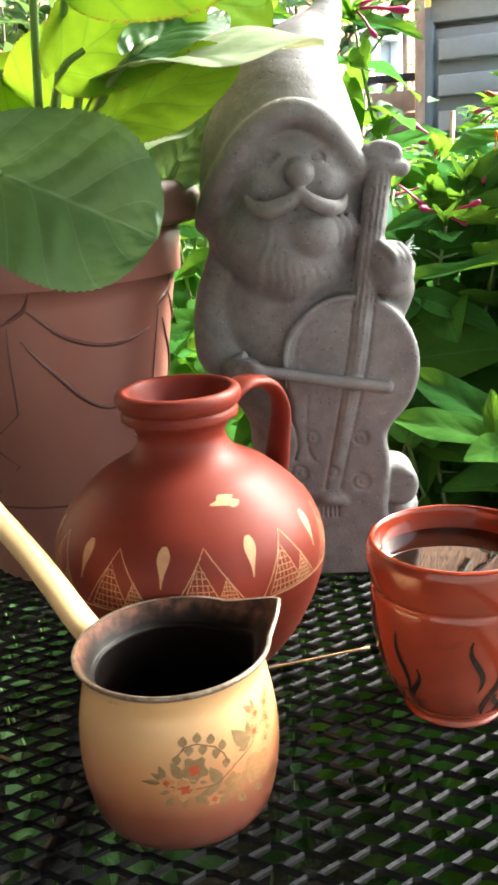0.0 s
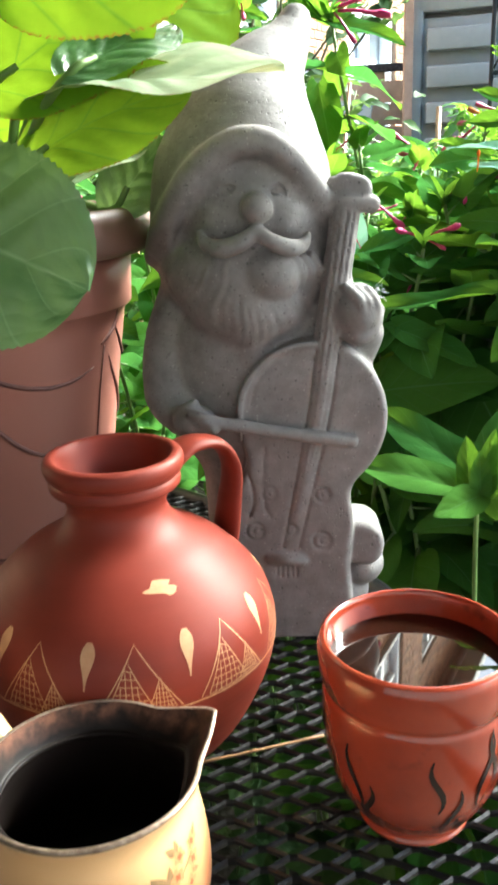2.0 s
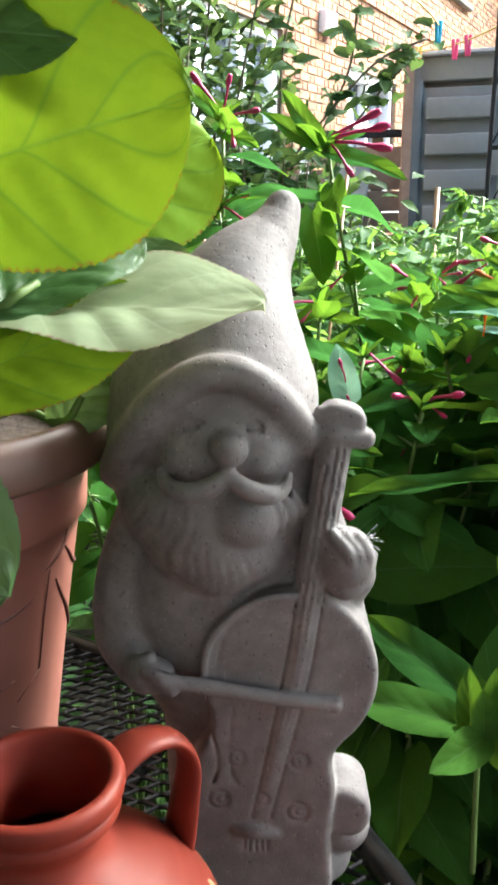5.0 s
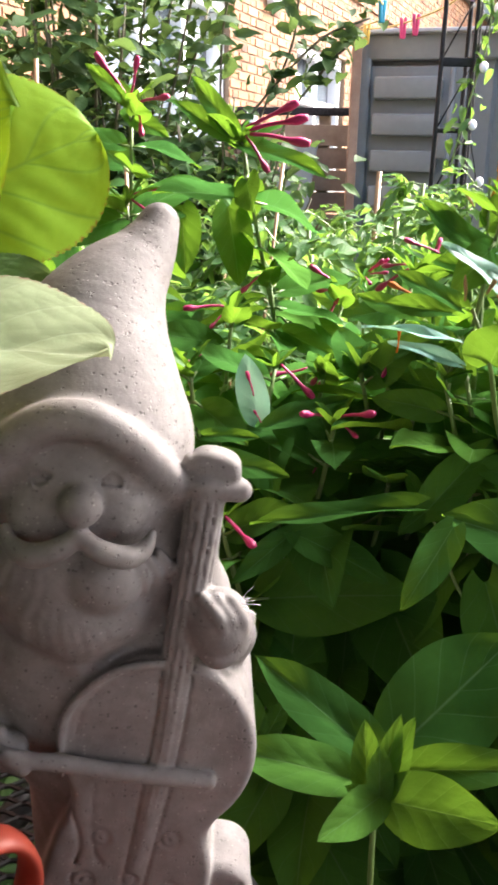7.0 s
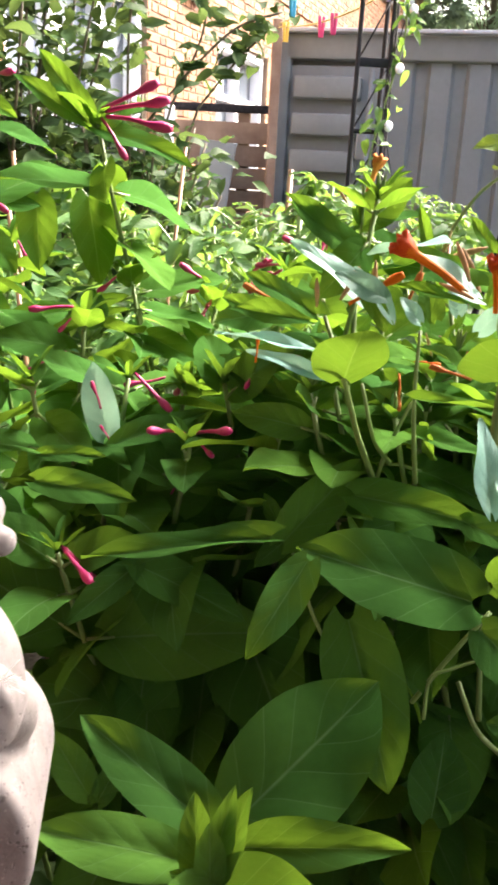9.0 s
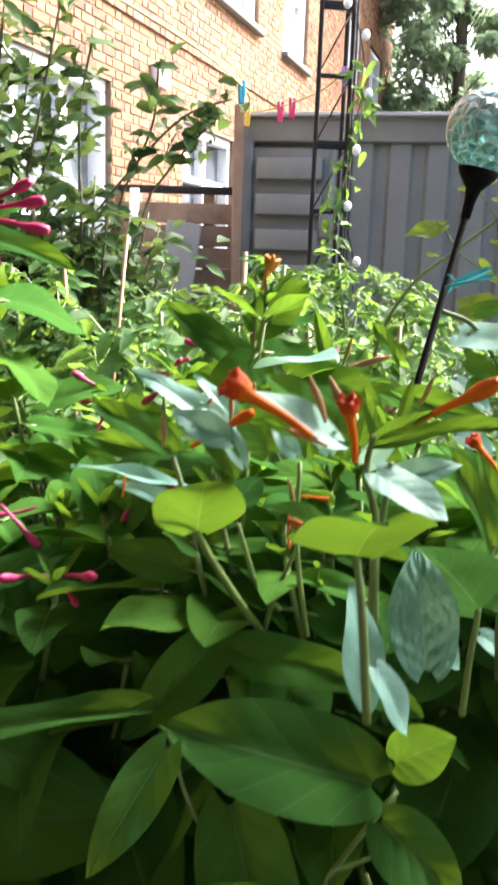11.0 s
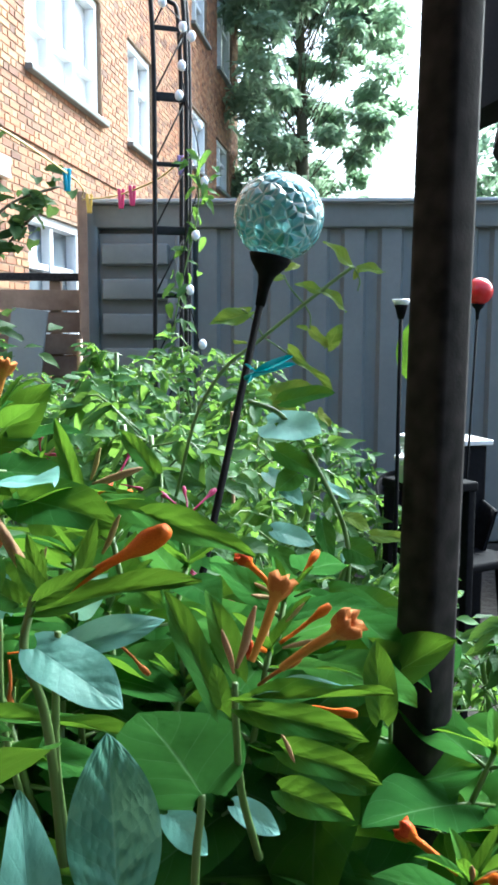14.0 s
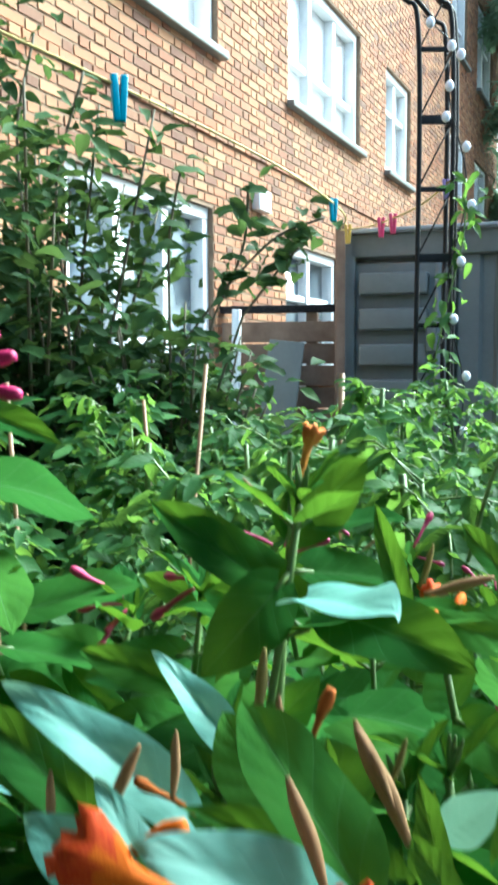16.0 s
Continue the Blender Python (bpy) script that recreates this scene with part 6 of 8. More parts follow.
bloom(ORANGE, (0.484, 0.799, 1.138), (0.492, 0.800, 1.162), F_BUD, "bud")
bloom(ORANGE, (0.499, 0.774, 1.131), (0.518, 0.760, 1.132), F_ORCLOSED)
bloom(ORANGE, (0.509, 0.820, 1.102), (0.503, 0.823, 1.111), F_BUDG, "bud")
bloom(ORANGE, (0.510, 0.820, 1.098), (0.515, 0.817, 1.086), F_BUD, "bud")
bloom(ORANGE, (0.542, 0.907, 1.116), (0.552, 0.906, 1.126), F_BUDG, "bud")
put_leaf(ORANGE, (0.481, 0.778, 1.133), (0.517, 0.731, 1.153), (0, -0.3, 1), 0.28, k=0)
put_leaf(ORANGE, (0.483, 0.783, 1.132), (0.509, 0.754, 1.153), (0, -0.3, 1), 0.308, BLUE, k=1)
put_leaf(ORANGE, (0.481, 0.778, 1.131), (0.517, 0.749, 1.129), (0, -0.8, 0.6), 0.42, k=1)
put_leaf(ORANGE, (0.476, 0.790, 1.128), (0.473, 0.792, 1.144), (0, -0.8, 0.6), 0.7, k=0)
put_leaf(ORANGE, (0.506, 0.821, 1.107), (0.529, 0.806, 1.104), (0, -0.8, 0.6), 0.56, BLUE, k=0)
put_leaf(ORANGE, (0.514, 0.828, 1.086), (0.542, 0.791, 1.088), (0, -0.8, 0.6), 0.476, k=1)
put_leaf(ORANGE, (0.515, 0.835, 1.064), (0.538, 0.809, 1.063), (0, -0.8, 0.6), 0.7, k=2)
put_leaf(ORANGE, (0.505, 0.876, 1.036), (0.529, 0.869, 1.021), (0, -0.8, 0.6), 0.7, BLUE, k=1)
put_leaf(ORANGE, (0.552, 0.811, 1.103), (0.555, 0.824, 1.134), (0, -0.95, 0.3), 0.7, k=0)
put_leaf(ORANGE, (0.469, 0.864, 1.044), (0.489, 0.857, 1.024), (0, -0.8, 0.6), 0.84, BLUE, k=1)
stalk(ORANGE, ((0.482, 0.794, 1.134), (0.486, 0.806, 1.111), (0.498, 0.839, 1.063), (0.516, 0.870, 1.010)), 0.00124, 0.00211)
put_leaf(ORANGE, (0.333, 0.843, 1.112), (0.333, 0.808, 1.154), (0, 0.6, 0.8), 1.204, k=1)
stalk(ORANGE, ((0.321, 0.856, 1.149), (0.333, 0.843, 1.113), (0.357, 0.889, 1.063), (0.385, 0.933, 1.013)), 0.00124, 0.00248)
put_leaf(ORANGE, (0.387, 0.737, 1.137), (0.381, 0.688, 1.177), (0, 0.6, 0.8), 1.204, k=2)
stalk(ORANGE, ((0.387, 0.738, 1.138), (0.389, 0.731, 1.116), (0.393, 0.728, 1.070)), 0.00161, 0.00186)
bloom(ORANGE, (0.328, 0.826, 1.161), (0.356, 0.817, 1.180), F_ORCLOSED)
bloom(ORANGE, (0.311, 0.960, 1.140), (0.283, 0.968, 1.153), F_OCLOSED_DRY)
bloom(ORANGE, (0.316, 0.858, 1.154), (0.316, 0.863, 1.171), F_BUD, "bud")
bloom(ORANGE, (0.330, 0.857, 1.159), (0.341, 0.861, 1.179), F_BUD, "bud")
bloom(ORANGE, (0.350, 0.856, 1.166), (0.351, 0.861, 1.183), F_BUD, "bud")
bloom(ORANGE, (0.295, 0.970, 1.095), (0.297, 0.975, 1.115), F_ORCLOSED)
bloom(ORANGE, (0.401, 0.954, 1.093), (0.401, 0.946, 1.066), F_OCLOSED_DRY)
bloom(ORANGE, (0.400, 0.917, 1.110), (0.418, 0.914, 1.109), F_ORCLOSED)
bloom(ORANGE, (0.377, 0.771, 1.177), (0.364, 0.775, 1.183), F_BUD, "bud")
bloom(ORANGE, (0.385, 0.792, 1.180), (0.378, 0.799, 1.200), F_BUD, "bud")
put_leaf(ORANGE, (0.321, 0.905, 1.138), (0.268, 0.946, 1.143), (0, -0.8, 0.6), 0.42, k=1)
put_leaf(ORANGE, (0.322, 0.886, 1.145), (0.277, 0.920, 1.168), (0, -0.6, 0.8), 0.476, k=0)
put_leaf(ORANGE, (0.398, 1.058, 1.163), (0.326, 1.057, 1.211), (0, -0.8, 0.6), 0.476, k=0)
put_leaf(ORANGE, (0.331, 0.928, 1.113), (0.263, 0.962, 1.122), (0, -0.3, 1), 0.224, BLUE, k=0)
put_leaf(ORANGE, (0.340, 0.942, 1.092), (0.287, 0.975, 1.110), (0, -0.8, 0.6), 0.28, BLUE, k=1)
put_leaf(ORANGE, (0.378, 0.898, 1.142), (0.363, 0.908, 1.169), (0, -0.8, 0.6), 1.12, k=2)
put_leaf(ORANGE, (0.404, 0.894, 1.143), (0.395, 0.901, 1.163), (0, -0.8, 0.6), 1.26, k=1)
put_leaf(ORANGE, (0.392, 0.800, 1.176), (0.369, 0.861, 1.192), (0, -0.3, 1), 0.504, k=0)
put_leaf(ORANGE, (0.409, 0.787, 1.175), (0.428, 0.777, 1.188), (0, -0.8, 0.6), 0.448, k=0)
put_leaf(ORANGE, (0.394, 0.890, 1.089), (0.457, 0.842, 1.098), (0, -0.3, 1), 0.196, k=1)
put_leaf(ORANGE, (0.405, 0.921, 1.055), (0.471, 0.889, 1.050), (0, -0.3, 1), 0.392, k=2)
put_leaf(ORANGE, (0.403, 0.765, 1.058), (0.402, 0.789, 1.106), (0.35, -0.85, 0.4), 0.588, BLUE, k=0)
put_leaf(ORANGE, (0.408, 0.768, 1.073), (0.426, 0.758, 1.045), (0.5, -0.75, 0.4), 0.7, BLUE, k=1)
stalk(ORANGE, ((0.397, 0.903, 1.134), (0.397, 0.899, 1.082), (0.408, 0.911, 1.022)), 0.00124, 0.00186)
stalk(ORANGE, ((0.364, 0.917, 1.093), (0.378, 0.924, 1.051), (0.395, 0.936, 1.029)), 0.00124, 0.00186)
stalk(ORANGE, ((0.405, 0.928, 1.078), (0.392, 0.931, 1.044), (0.385, 0.934, 1.015)), 0.00124, 0.00186)
put_leaf(DARK, (0.302, 0.891, 0.988), (0.172, 0.886, 0.977), (0, -0.45, 0.9), 0.238, k=0)
put_leaf(DARK, (0.313, 0.903, 0.979), (0.375, 0.940, 1.031), (0, -0.8, 0.6), 0.588, k=0)
put_leaf(DARK, (0.313, 0.914, 0.982), (0.302, 0.933, 1.006), (0, -0.95, 0.3), 0.588, k=0)
put_leaf(DARK, (0.319, 0.843, 0.992), (0.278, 0.804, 0.946), (0, -0.8, 0.6), 0.56, k=1)
put_leaf(DARK, (0.435, 0.847, 0.960), (0.316, 0.864, 0.994), (0, -0.7, 0.7), 0.728, k=0)
put_leaf(DARK, (0.365, 0.914, 1.011), (0.447, 0.871, 1.010), (0, -0.7, 0.7), 0.504, k=1)
put_leaf(DARK, (0.435, 0.881, 1.005), (0.470, 0.862, 0.993), (0, -0.8, 0.6), 0.7, k=1)
put_leaf(DARK, (0.280, 0.800, 0.833), (0.377, 0.845, 0.901), (0, -0.9, 0.4), 1.008, k=0)
put_leaf(DARK, (0.359, 0.877, 0.931), (0.382, 0.809, 0.836), (0, -0.95, 0.3), 0.7, k=1)
put_leaf(DARK, (0.208, 0.899, 0.802), (0.220, 0.958, 0.869), (0, -0.95, 0.3), 1.008, k=0)
put_leaf(DARK, (0.259, 0.932, 0.796), (0.270, 0.974, 0.876), (0, -0.95, 0.3), 0.84, k=1)
put_leaf(DARK, (0.290, 0.933, 0.818), (0.309, 0.971, 0.886), (0, -0.95, 0.3), 0.98, k=0)
put_leaf(DARK, (0.425, 0.842, 0.788), (0.443, 0.874, 0.838), (0, -0.95, 0.3), 1.12, k=1)
put_leaf(DARK, (0.438, 0.833, 0.946), (0.475, 0.797, 0.916), (0, -0.8, 0.6), 0.98, k=1)
put_leaf(DARK, (0.449, 0.849, 0.972), (0.476, 0.831, 0.997), (0, -0.8, 0.6), 1.12, k=0)
put_leaf(DARK, (0.482, 0.835, 0.866), (0.454, 0.839, 0.869), (0, -0.8, 0.6), 1.05, k=0)
put_leaf(DARK, (0.209, 0.921, 0.953), (0.160, 0.888, 0.924), (0, -0.8, 0.6), 0.504, k=1)
put_leaf(DARK, (0.210, 0.921, 0.953), (0.290, 0.900, 0.922), (0, -0.6, 0.8), 0.588, k=1)
put_leaf(DARK, (0.321, 0.912, 0.981), (0.294, 0.910, 0.957), (0, -0.8, 0.6), 0.7, k=0)
stalk(DARK, ((0.312, 0.909, 0.983), (0.323, 0.898, 0.967), (0.334, 0.881, 0.933), (0.355, 0.862, 0.897)), 0.00099, 0.00136)
stalk(DARK, ((0.445, 0.844, 0.917), (0.427, 0.845, 0.910), (0.412, 0.845, 0.902), (0.408, 0.838, 0.875)), 0.00099, 0.00136)
stalk(DARK, ((0.456, 0.861, 0.945), (0.430, 0.856, 0.915), (0.409, 0.867, 0.869)), 0.00161, 0.00186)
stalk(DARK, ((0.442, 0.867, 0.885), (0.456, 0.855, 0.852), (0.479, 0.846, 0.830), (0.486, 0.837, 0.805)), 0.00186, 0.00217)
stalk(DARK, ((0.465, 0.874, 0.847), (0.465, 0.887, 0.893), (0.466, 0.896, 0.924)), 0.00248, 0.00186)
put_leaf(DARK, (0.256, 0.762, 0.857), (0.176, 0.809, 0.906), (0.25, -0.75, 0.6), 0.56, k=0)
put_leaf(DARK, (0.237, 0.741, 0.854), (0.155, 0.740, 0.883), (0, -0.6, 0.8), 0.588, k=2)
put_leaf(DARK, (0.272, 0.741, 0.861), (0.355, 0.698, 0.895), (0, -0.55, 0.85), 0.42, k=0)
put_leaf(DARK, (0.253, 0.724, 0.854), (0.212, 0.686, 0.855), (0, -0.8, 0.6), 0.7, k=1)
put_leaf(DARK, (0.261, 0.723, 0.851), (0.311, 0.674, 0.875), (0, -0.8, 0.6), 0.868, k=1)
put_leaf(DARK, (0.247, 0.733, 0.846), (0.244, 0.744, 0.898), (0, -1, 0.2), 0.588, k=0)
put_leaf(DARK, (0.252, 0.728, 0.848), (0.266, 0.739, 0.905), (-0.3, -1, 0.2), 0.42, k=0)
put_leaf(DARK, (0.255, 0.728, 0.848), (0.275, 0.738, 0.904), (-0.6, -0.8, 0.2), 0.476, k=0)
put_leaf(DARK, (0.244, 0.725, 0.855), (0.230, 0.723, 0.863), (0, -0.8, 0.6), 0.84, k=0)
put_leaf(DARK, (0.253, 0.724, 0.852), (0.252, 0.730, 0.889), (0, -1, 0.3), 0.7, k=0)
put_leaf(DARK, (0.180, 0.827, 0.831), (0.153, 0.842, 0.873), (0, -0.8, 0.6), 0.7, k=0)
put_leaf(DARK, (0.186, 0.825, 0.826), (0.202, 0.833, 0.855), (0, -0.8, 0.6), 0.7, k=0)
stalk(DARK, ((0.252, 0.731, 0.843), (0.252, 0.730, 0.805), (0.254, 0.730, 0.737)), 0.00186, 0.00217)
put_leaf(PINK, (0.184, 1.022, 1.020), (0.170, 1.041, 1.078), (-0.3, -0.9, 0.3), 0.7, BLUE, k=0)
bloom(PINK, (0.179, 1.019, 1.044), (0.172, 1.016, 1.067), F_PINK)
bloom(PINK, (0.186, 1.011, 1.021), (0.179, 1.006, 1.034), F_PINK)
bloom(PINK, (0.231, 1.062, 1.061), (0.196, 1.063, 1.053), F_PINK)
bloom(PINK, (0.391, 1.237, 1.155), (0.352, 1.244, 1.169), F_PINK)
bloom(PINK, (0.233, 1.031, 0.960), (0.244, 1.036, 0.978), F_PINK)
put_leaf(PINK, (0.191, 1.010, 1.017), (0.267, 1.033, 1.041), (0, -0.6, 0.8), 0.42, k=0)
put_leaf(PINK, (0.156, 1.254, 1.086), (0.052, 1.260, 1.082), (0, -0.3, 1), 0.308, k=1)
put_leaf(PINK, (0.216, 1.193, 1.073), (0.272, 1.161, 1.051), (0, -0.8, 0.6), 0.616, k=0)
put_leaf(PINK, (0.257, 1.192, 1.080), (0.307, 1.156, 1.041), (0, -0.8, 0.6), 0.476, k=1)
put_leaf(PINK, (0.088, 1.203, 1.075), (0.167, 1.168, 1.048), (0, -0.3, 1), 0.168, BLUE, k=0)
put_leaf(PINK, (0.135, 0.992, 1.014), (0.184, 0.989, 1.016), (0, -0.8, 0.6), 0.42, k=1)
put_leaf(PINK, (0.134, 0.967, 1.001), (0.207, 0.950, 0.996), (0, -0.8, 0.6), 0.49, k=2)
put_leaf(PINK, (0.243, 0.978, 0.995), (0.350, 0.974, 1.008), (0, -0.3, 1), 0.28, k=1)
put_leaf(PINK, (0.336, 1.090, 1.108), (0.279, 1.100, 1.126), (0, -0.8, 0.6), 0.56, k=0)
put_leaf(PINK, (0.312, 1.031, 1.080), (0.357, 1.067, 1.104), (0, -0.8, 0.6), 0.7, k=1)

# dense leaves under the top of the orange plant, added to shade the lower leaves
rng = random.Random(77)
for k in range(90):
    p = Vector((rng.uniform(0.33, 0.66), rng.uniform(0.97, 1.18), rng.uniform(0.98, 1.085)))
    turn = rng.uniform(0, 6.283)
    d = Vector((math.cos(turn), math.sin(turn), rng.uniform(-0.5, 0.15)))
    put_leaf(ORANGE, p, p + d * rng.uniform(0.05, 0.085), (rng.uniform(-0.3, 0.3), -0.3, 1), rng.uniform(0.7, 0.95), MIRA, k)


def foliage(name, mats, template, material, parent, label=""):
    """Many leaves joined into one mesh."""
    tv = np.array([v.co[:] for v in template.vertices])
    tf = np.array([p.vertices[:] for p in template.polygons])
    uvl = np.zeros((len(tv), 2))
    for lp, uv in zip(template.loops, template.uv_layers[0].data):
        uvl[lp.vertex_index] = uv.uv
    n = len(mats)
    ms = np.array([np.array(m) for m in mats])
    hv = np.concatenate([tv, np.ones((len(tv), 1))], 1)
    verts = np.einsum("nij,vj->nvi", ms, hv)[:, :, :3].reshape(-1, 3)
    faces = (tf[None] + (np.arange(n) * len(tv))[:, None, None]).reshape(-1, tf.shape[1])
    me = mesh_of(name, verts.tolist(), faces.tolist(), material, True, np.tile(uvl, (n, 1)))
    ob = part(name, me, material, parent, label)
    tagged(ob, kind="stuff")
    return ob


T_SMALL = leaf_mesh("leaf_template", L_TOMATO, "ovate", 0.4, 0.3, 0.05, 77, 5, 2)


def rand_dir(rng, lo=-0.5, hi=0.7):
    a, e = rng.uniform(0, 6.283), rng.uniform(lo, hi)
    return Vector((math.cos(a) * math.cos(e), math.sin(a) * math.cos(e), math.sin(e)))


def tomato(x, y, h, seed, n=72, spread=0.22):
    rng = random.Random(seed)
    plant = thing("tomato_plant", (x, y, 0), "bushy green tomato plant tied to a cane", "vegetable plant", "vegetable plants in the bed")
    mats, bm = [], bmesh.new()
    tube(bm, curve_pts([(0, 0, 0), (rng.uniform(-0.05, 0.05), 0.02, h * 0.5), (rng.uniform(-0.08, 0.08), rng.uniform(-0.05, 0.05), h)], 6), 0.006, 6)
    for k in range(n):
        z = h * (0.25 + 0.75 * (k + rng.random()) / n)
        d = rand_dir(rng, -0.2, 0.6)
        ln = spread * rng.uniform(0.5, 1.1) * (1.15 - 0.5 * z / h)
        p0 = Vector((0.03 * rng.uniform(-1, 1), 0.03 * rng.uniform(-1, 1), z))
        pts = curve_pts([p0, p0 + d * ln * 0.6 + Vector((0, 0, 0.02)), p0 + d * ln - Vector((0, 0, 0.03))], 3)
        tube(bm, pts, 0.0018, 4)
        side = d.cross(Vector((0, 0, 1))).normalized()
        for f in (0.45, 0.7, 0.9):
            q = pts[int(f * (len(pts) - 1))]
            for s in (-1, 1):
                dd = (d * 0.5 + side * s + Vector((0, 0, rng.uniform(-1.1, 0.3)))).normalized()
                mats.append(leaf_pose(q, q + dd * rng.uniform(0.030, 0.068), (rng.uniform(-0.8, 0.8), rng.uniform(-1.1, 0.3), 1), rng.uniform(0.5, 0.75)))
        dd = (d + Vector((0, 0, rng.uniform(-0.7, 0.1)))).normalized()
        mats.append(leaf_pose(pts[-1], pts[-1] + dd * rng.uniform(0.04, 0.075), (0, -0.5, 1), 0.66))
    part("stem", bm, M_STEM, plant)
    foliage("leaves", mats, T_SMALL, L_TOMATO, plant)
    return plant


def undergrowth():
    rng = random.Random(77)
    low = thing("undergrowth", (0.0, 1.2, 0.0), "low dark leafy growth under the flowering plants", "ground plants")
    mats, bm = [], bmesh.new()
    for k in range(190):
        p = Vector((rng.uniform(-1.5, 1.3), rng.uniform(-0.25, 0.6), 0.0))
        h = rng.uniform(0.25, 0.62)
        top = p + Vector((rng.uniform(-0.1, 0.1), rng.uniform(-0.1, 0.1), h))
        tube(bm, [p, (p + top) / 2 + Vector((rng.uniform(-0.03, 0.03), 0, 0)), top], 0.0025, 5)
        for j in range(15):
            q = p + (top - p) * rng.uniform(0.2, 1.0)
            d = rand_dir(rng, -0.4, 0.6)
            q = q + d * 0.02
            mats.append(leaf_pose(q, q + d * rng.uniform(0.06, 0.11), (rng.uniform(-0.7, 0.7), rng.uniform(-0.7, 0.7), 1), 0.65))
    tagged(part("stems", bm, M_STEM, low), kind="stuff")
    foliage("leaves", mats, T_SMALL, L_SHRUB, low)


undergrowth()

rng = random.Random(21)
for k in range(50):
    x, y = -1.0 + 2.7 * ((k * 0.618) % 1.0), 1.75 + 2.4 * k / 50
    x += 0.12 * (y - 2)
    edge = 0.30 + 0.36 * y
    if x < edge:
        tomato(x, y, 1.12 + rng.uniform(-0.06, 0.12) - 0.16 * max(0.0, min(1.0, (x - edge + 0.45) / 0.4)), 100 + k)
    elif x < edge + 0.35:
        tomato(x, y, rng.uniform(0.62, 0.8), 100 + k, 56)


def shrub(name, x, y, z0, z1, rx, ry, n, seed, label, leaf=0.075, gaps=0.5):
    rng = random.Random(seed)
    sh = thing(name, (x, y, 0), label, "shrub")
    bm = bmesh.new()
    mats = []
    for b in range(26):
        a = 6.283 * b / 26 + rng.uniform(-0.3, 0.3)
        r = rng.uniform(0.2, 1.0)
        end = Vector((rx * r * math.cos(a), ry * r * math.sin(a), z0 + (z1 - z0) * rng.uniform(0.2, 1.0) * (1 - 0.35 * r)))
        pts = curve_pts([(0, 0, 0), (end.x * 0.35, end.y * 0.35, z0 * 0.8), end], 8)
        tube(bm, pts, [0.012 - 0.009 * i / len(pts) for i in range(len(pts))], 6)
        for k in range(n // 26):
            f = 1 - rng.random() ** 1.6 * 0.62
            p = pts[min(len(pts) - 1, int(f * (len(pts) - 1)))] + Vector((rng.gauss(0, 0.07), rng.gauss(0, 0.07), rng.gauss(0, 0.07)))
            d = rand_dir(rng, -0.6, 0.8)
            mats.append(leaf_pose(p, p + d * leaf * rng.uniform(0.6, 1.2), (rng.uniform(-0.8, 0.8), rng.uniform(-1.2, 0.4), 1), 0.7))
    tagged(part("branchwork", bm, M_STEMDK, sh), kind="stuff")
    foliage("leaves", mats, T_SMALL, L_SHRUB, sh)


shrub("apple_shrub", -0.30, 3.4, 1.0, 2.75, 0.55, 0.45, 2700, 31, "dark leafy shrub with upright branches before the wall", 0.085)
shrub("apple_shrub", -1.2, 3.5, 1.0, 2.6, 0.6, 0.5, 2900, 32, "dark leafy shrub with upright branches before the wall", 0.085)
shrub("apple_shrub", 0.15, 3.3, 0.9, 1.55, 0.36, 0.35, 1300, 33, "green leafy shrub beside the fence", 0.075)
shrub("apple_shrub", -0.75, 2.6, 0.9, 2.0, 0.4, 0.3, 2200, 34, "green leafy shrub behind the vegetable bed", 0.08)


SPRIG = thing("apple_sapling", (-0.05, 3.1, 0), "thin sapling with long sprays of rounded leaves", "shrub")
rng = random.Random(12)
bm, mats = bmesh.new(), []
inv = SPRIG.matrix_basis.inverted()
for run in [[(0.202, 3.351, 1.358), (0.344, 3.315, 1.527), (0.48, 3.275, 1.655), (0.624, 3.279, 1.713)], [(0.15, 3.358, 1.428), (0.156, 3.329, 1.664), (0.195, 3.297, 1.858)], [(0.29, 3.356, 1.427), (0.379, 3.324, 1.629), (0.397, 3.29, 1.807)], [(-0.145, 3.26, 1.424), (-0.176, 3.296, 1.81), (-0.09, 3.327, 2.162)], [(-0.245, 3.27, 1.525), (-0.293, 3.309, 1.945), (-0.241, 3.338, 2.263)], [(0.378, 3.356, 1.426), (0.499, 3.318, 1.577), (0.547, 3.271, 1.622)]]:
    pts = [inv @ p for p in curve_pts(run, 8)]
    tube(bm, [(0.0, 0.0, 0.0), pts[0] * 0.5 + Vector((0, 0, 0.1))] + pts, 0.0045, 6)
    for p in pts[4::2]:
        for k in range(3):
            q = p + Vector((rng.gauss(0, 0.03), rng.gauss(0, 0.03), rng.gauss(0, 0.03)))
            d = rand_dir(rng, -0.7, 0.6)
            mats.append(leaf_pose(q, q + d * rng.uniform(0.055, 0.085), (rng.uniform(-0.6, 0.6), -0.8, 0.6), 0.72))
tagged(part("branchwork", bm, M_STEMDK, SPRIG), kind="stuff")
foliage("leaves", mats, T_SMALL, L_SHRUB, SPRIG)


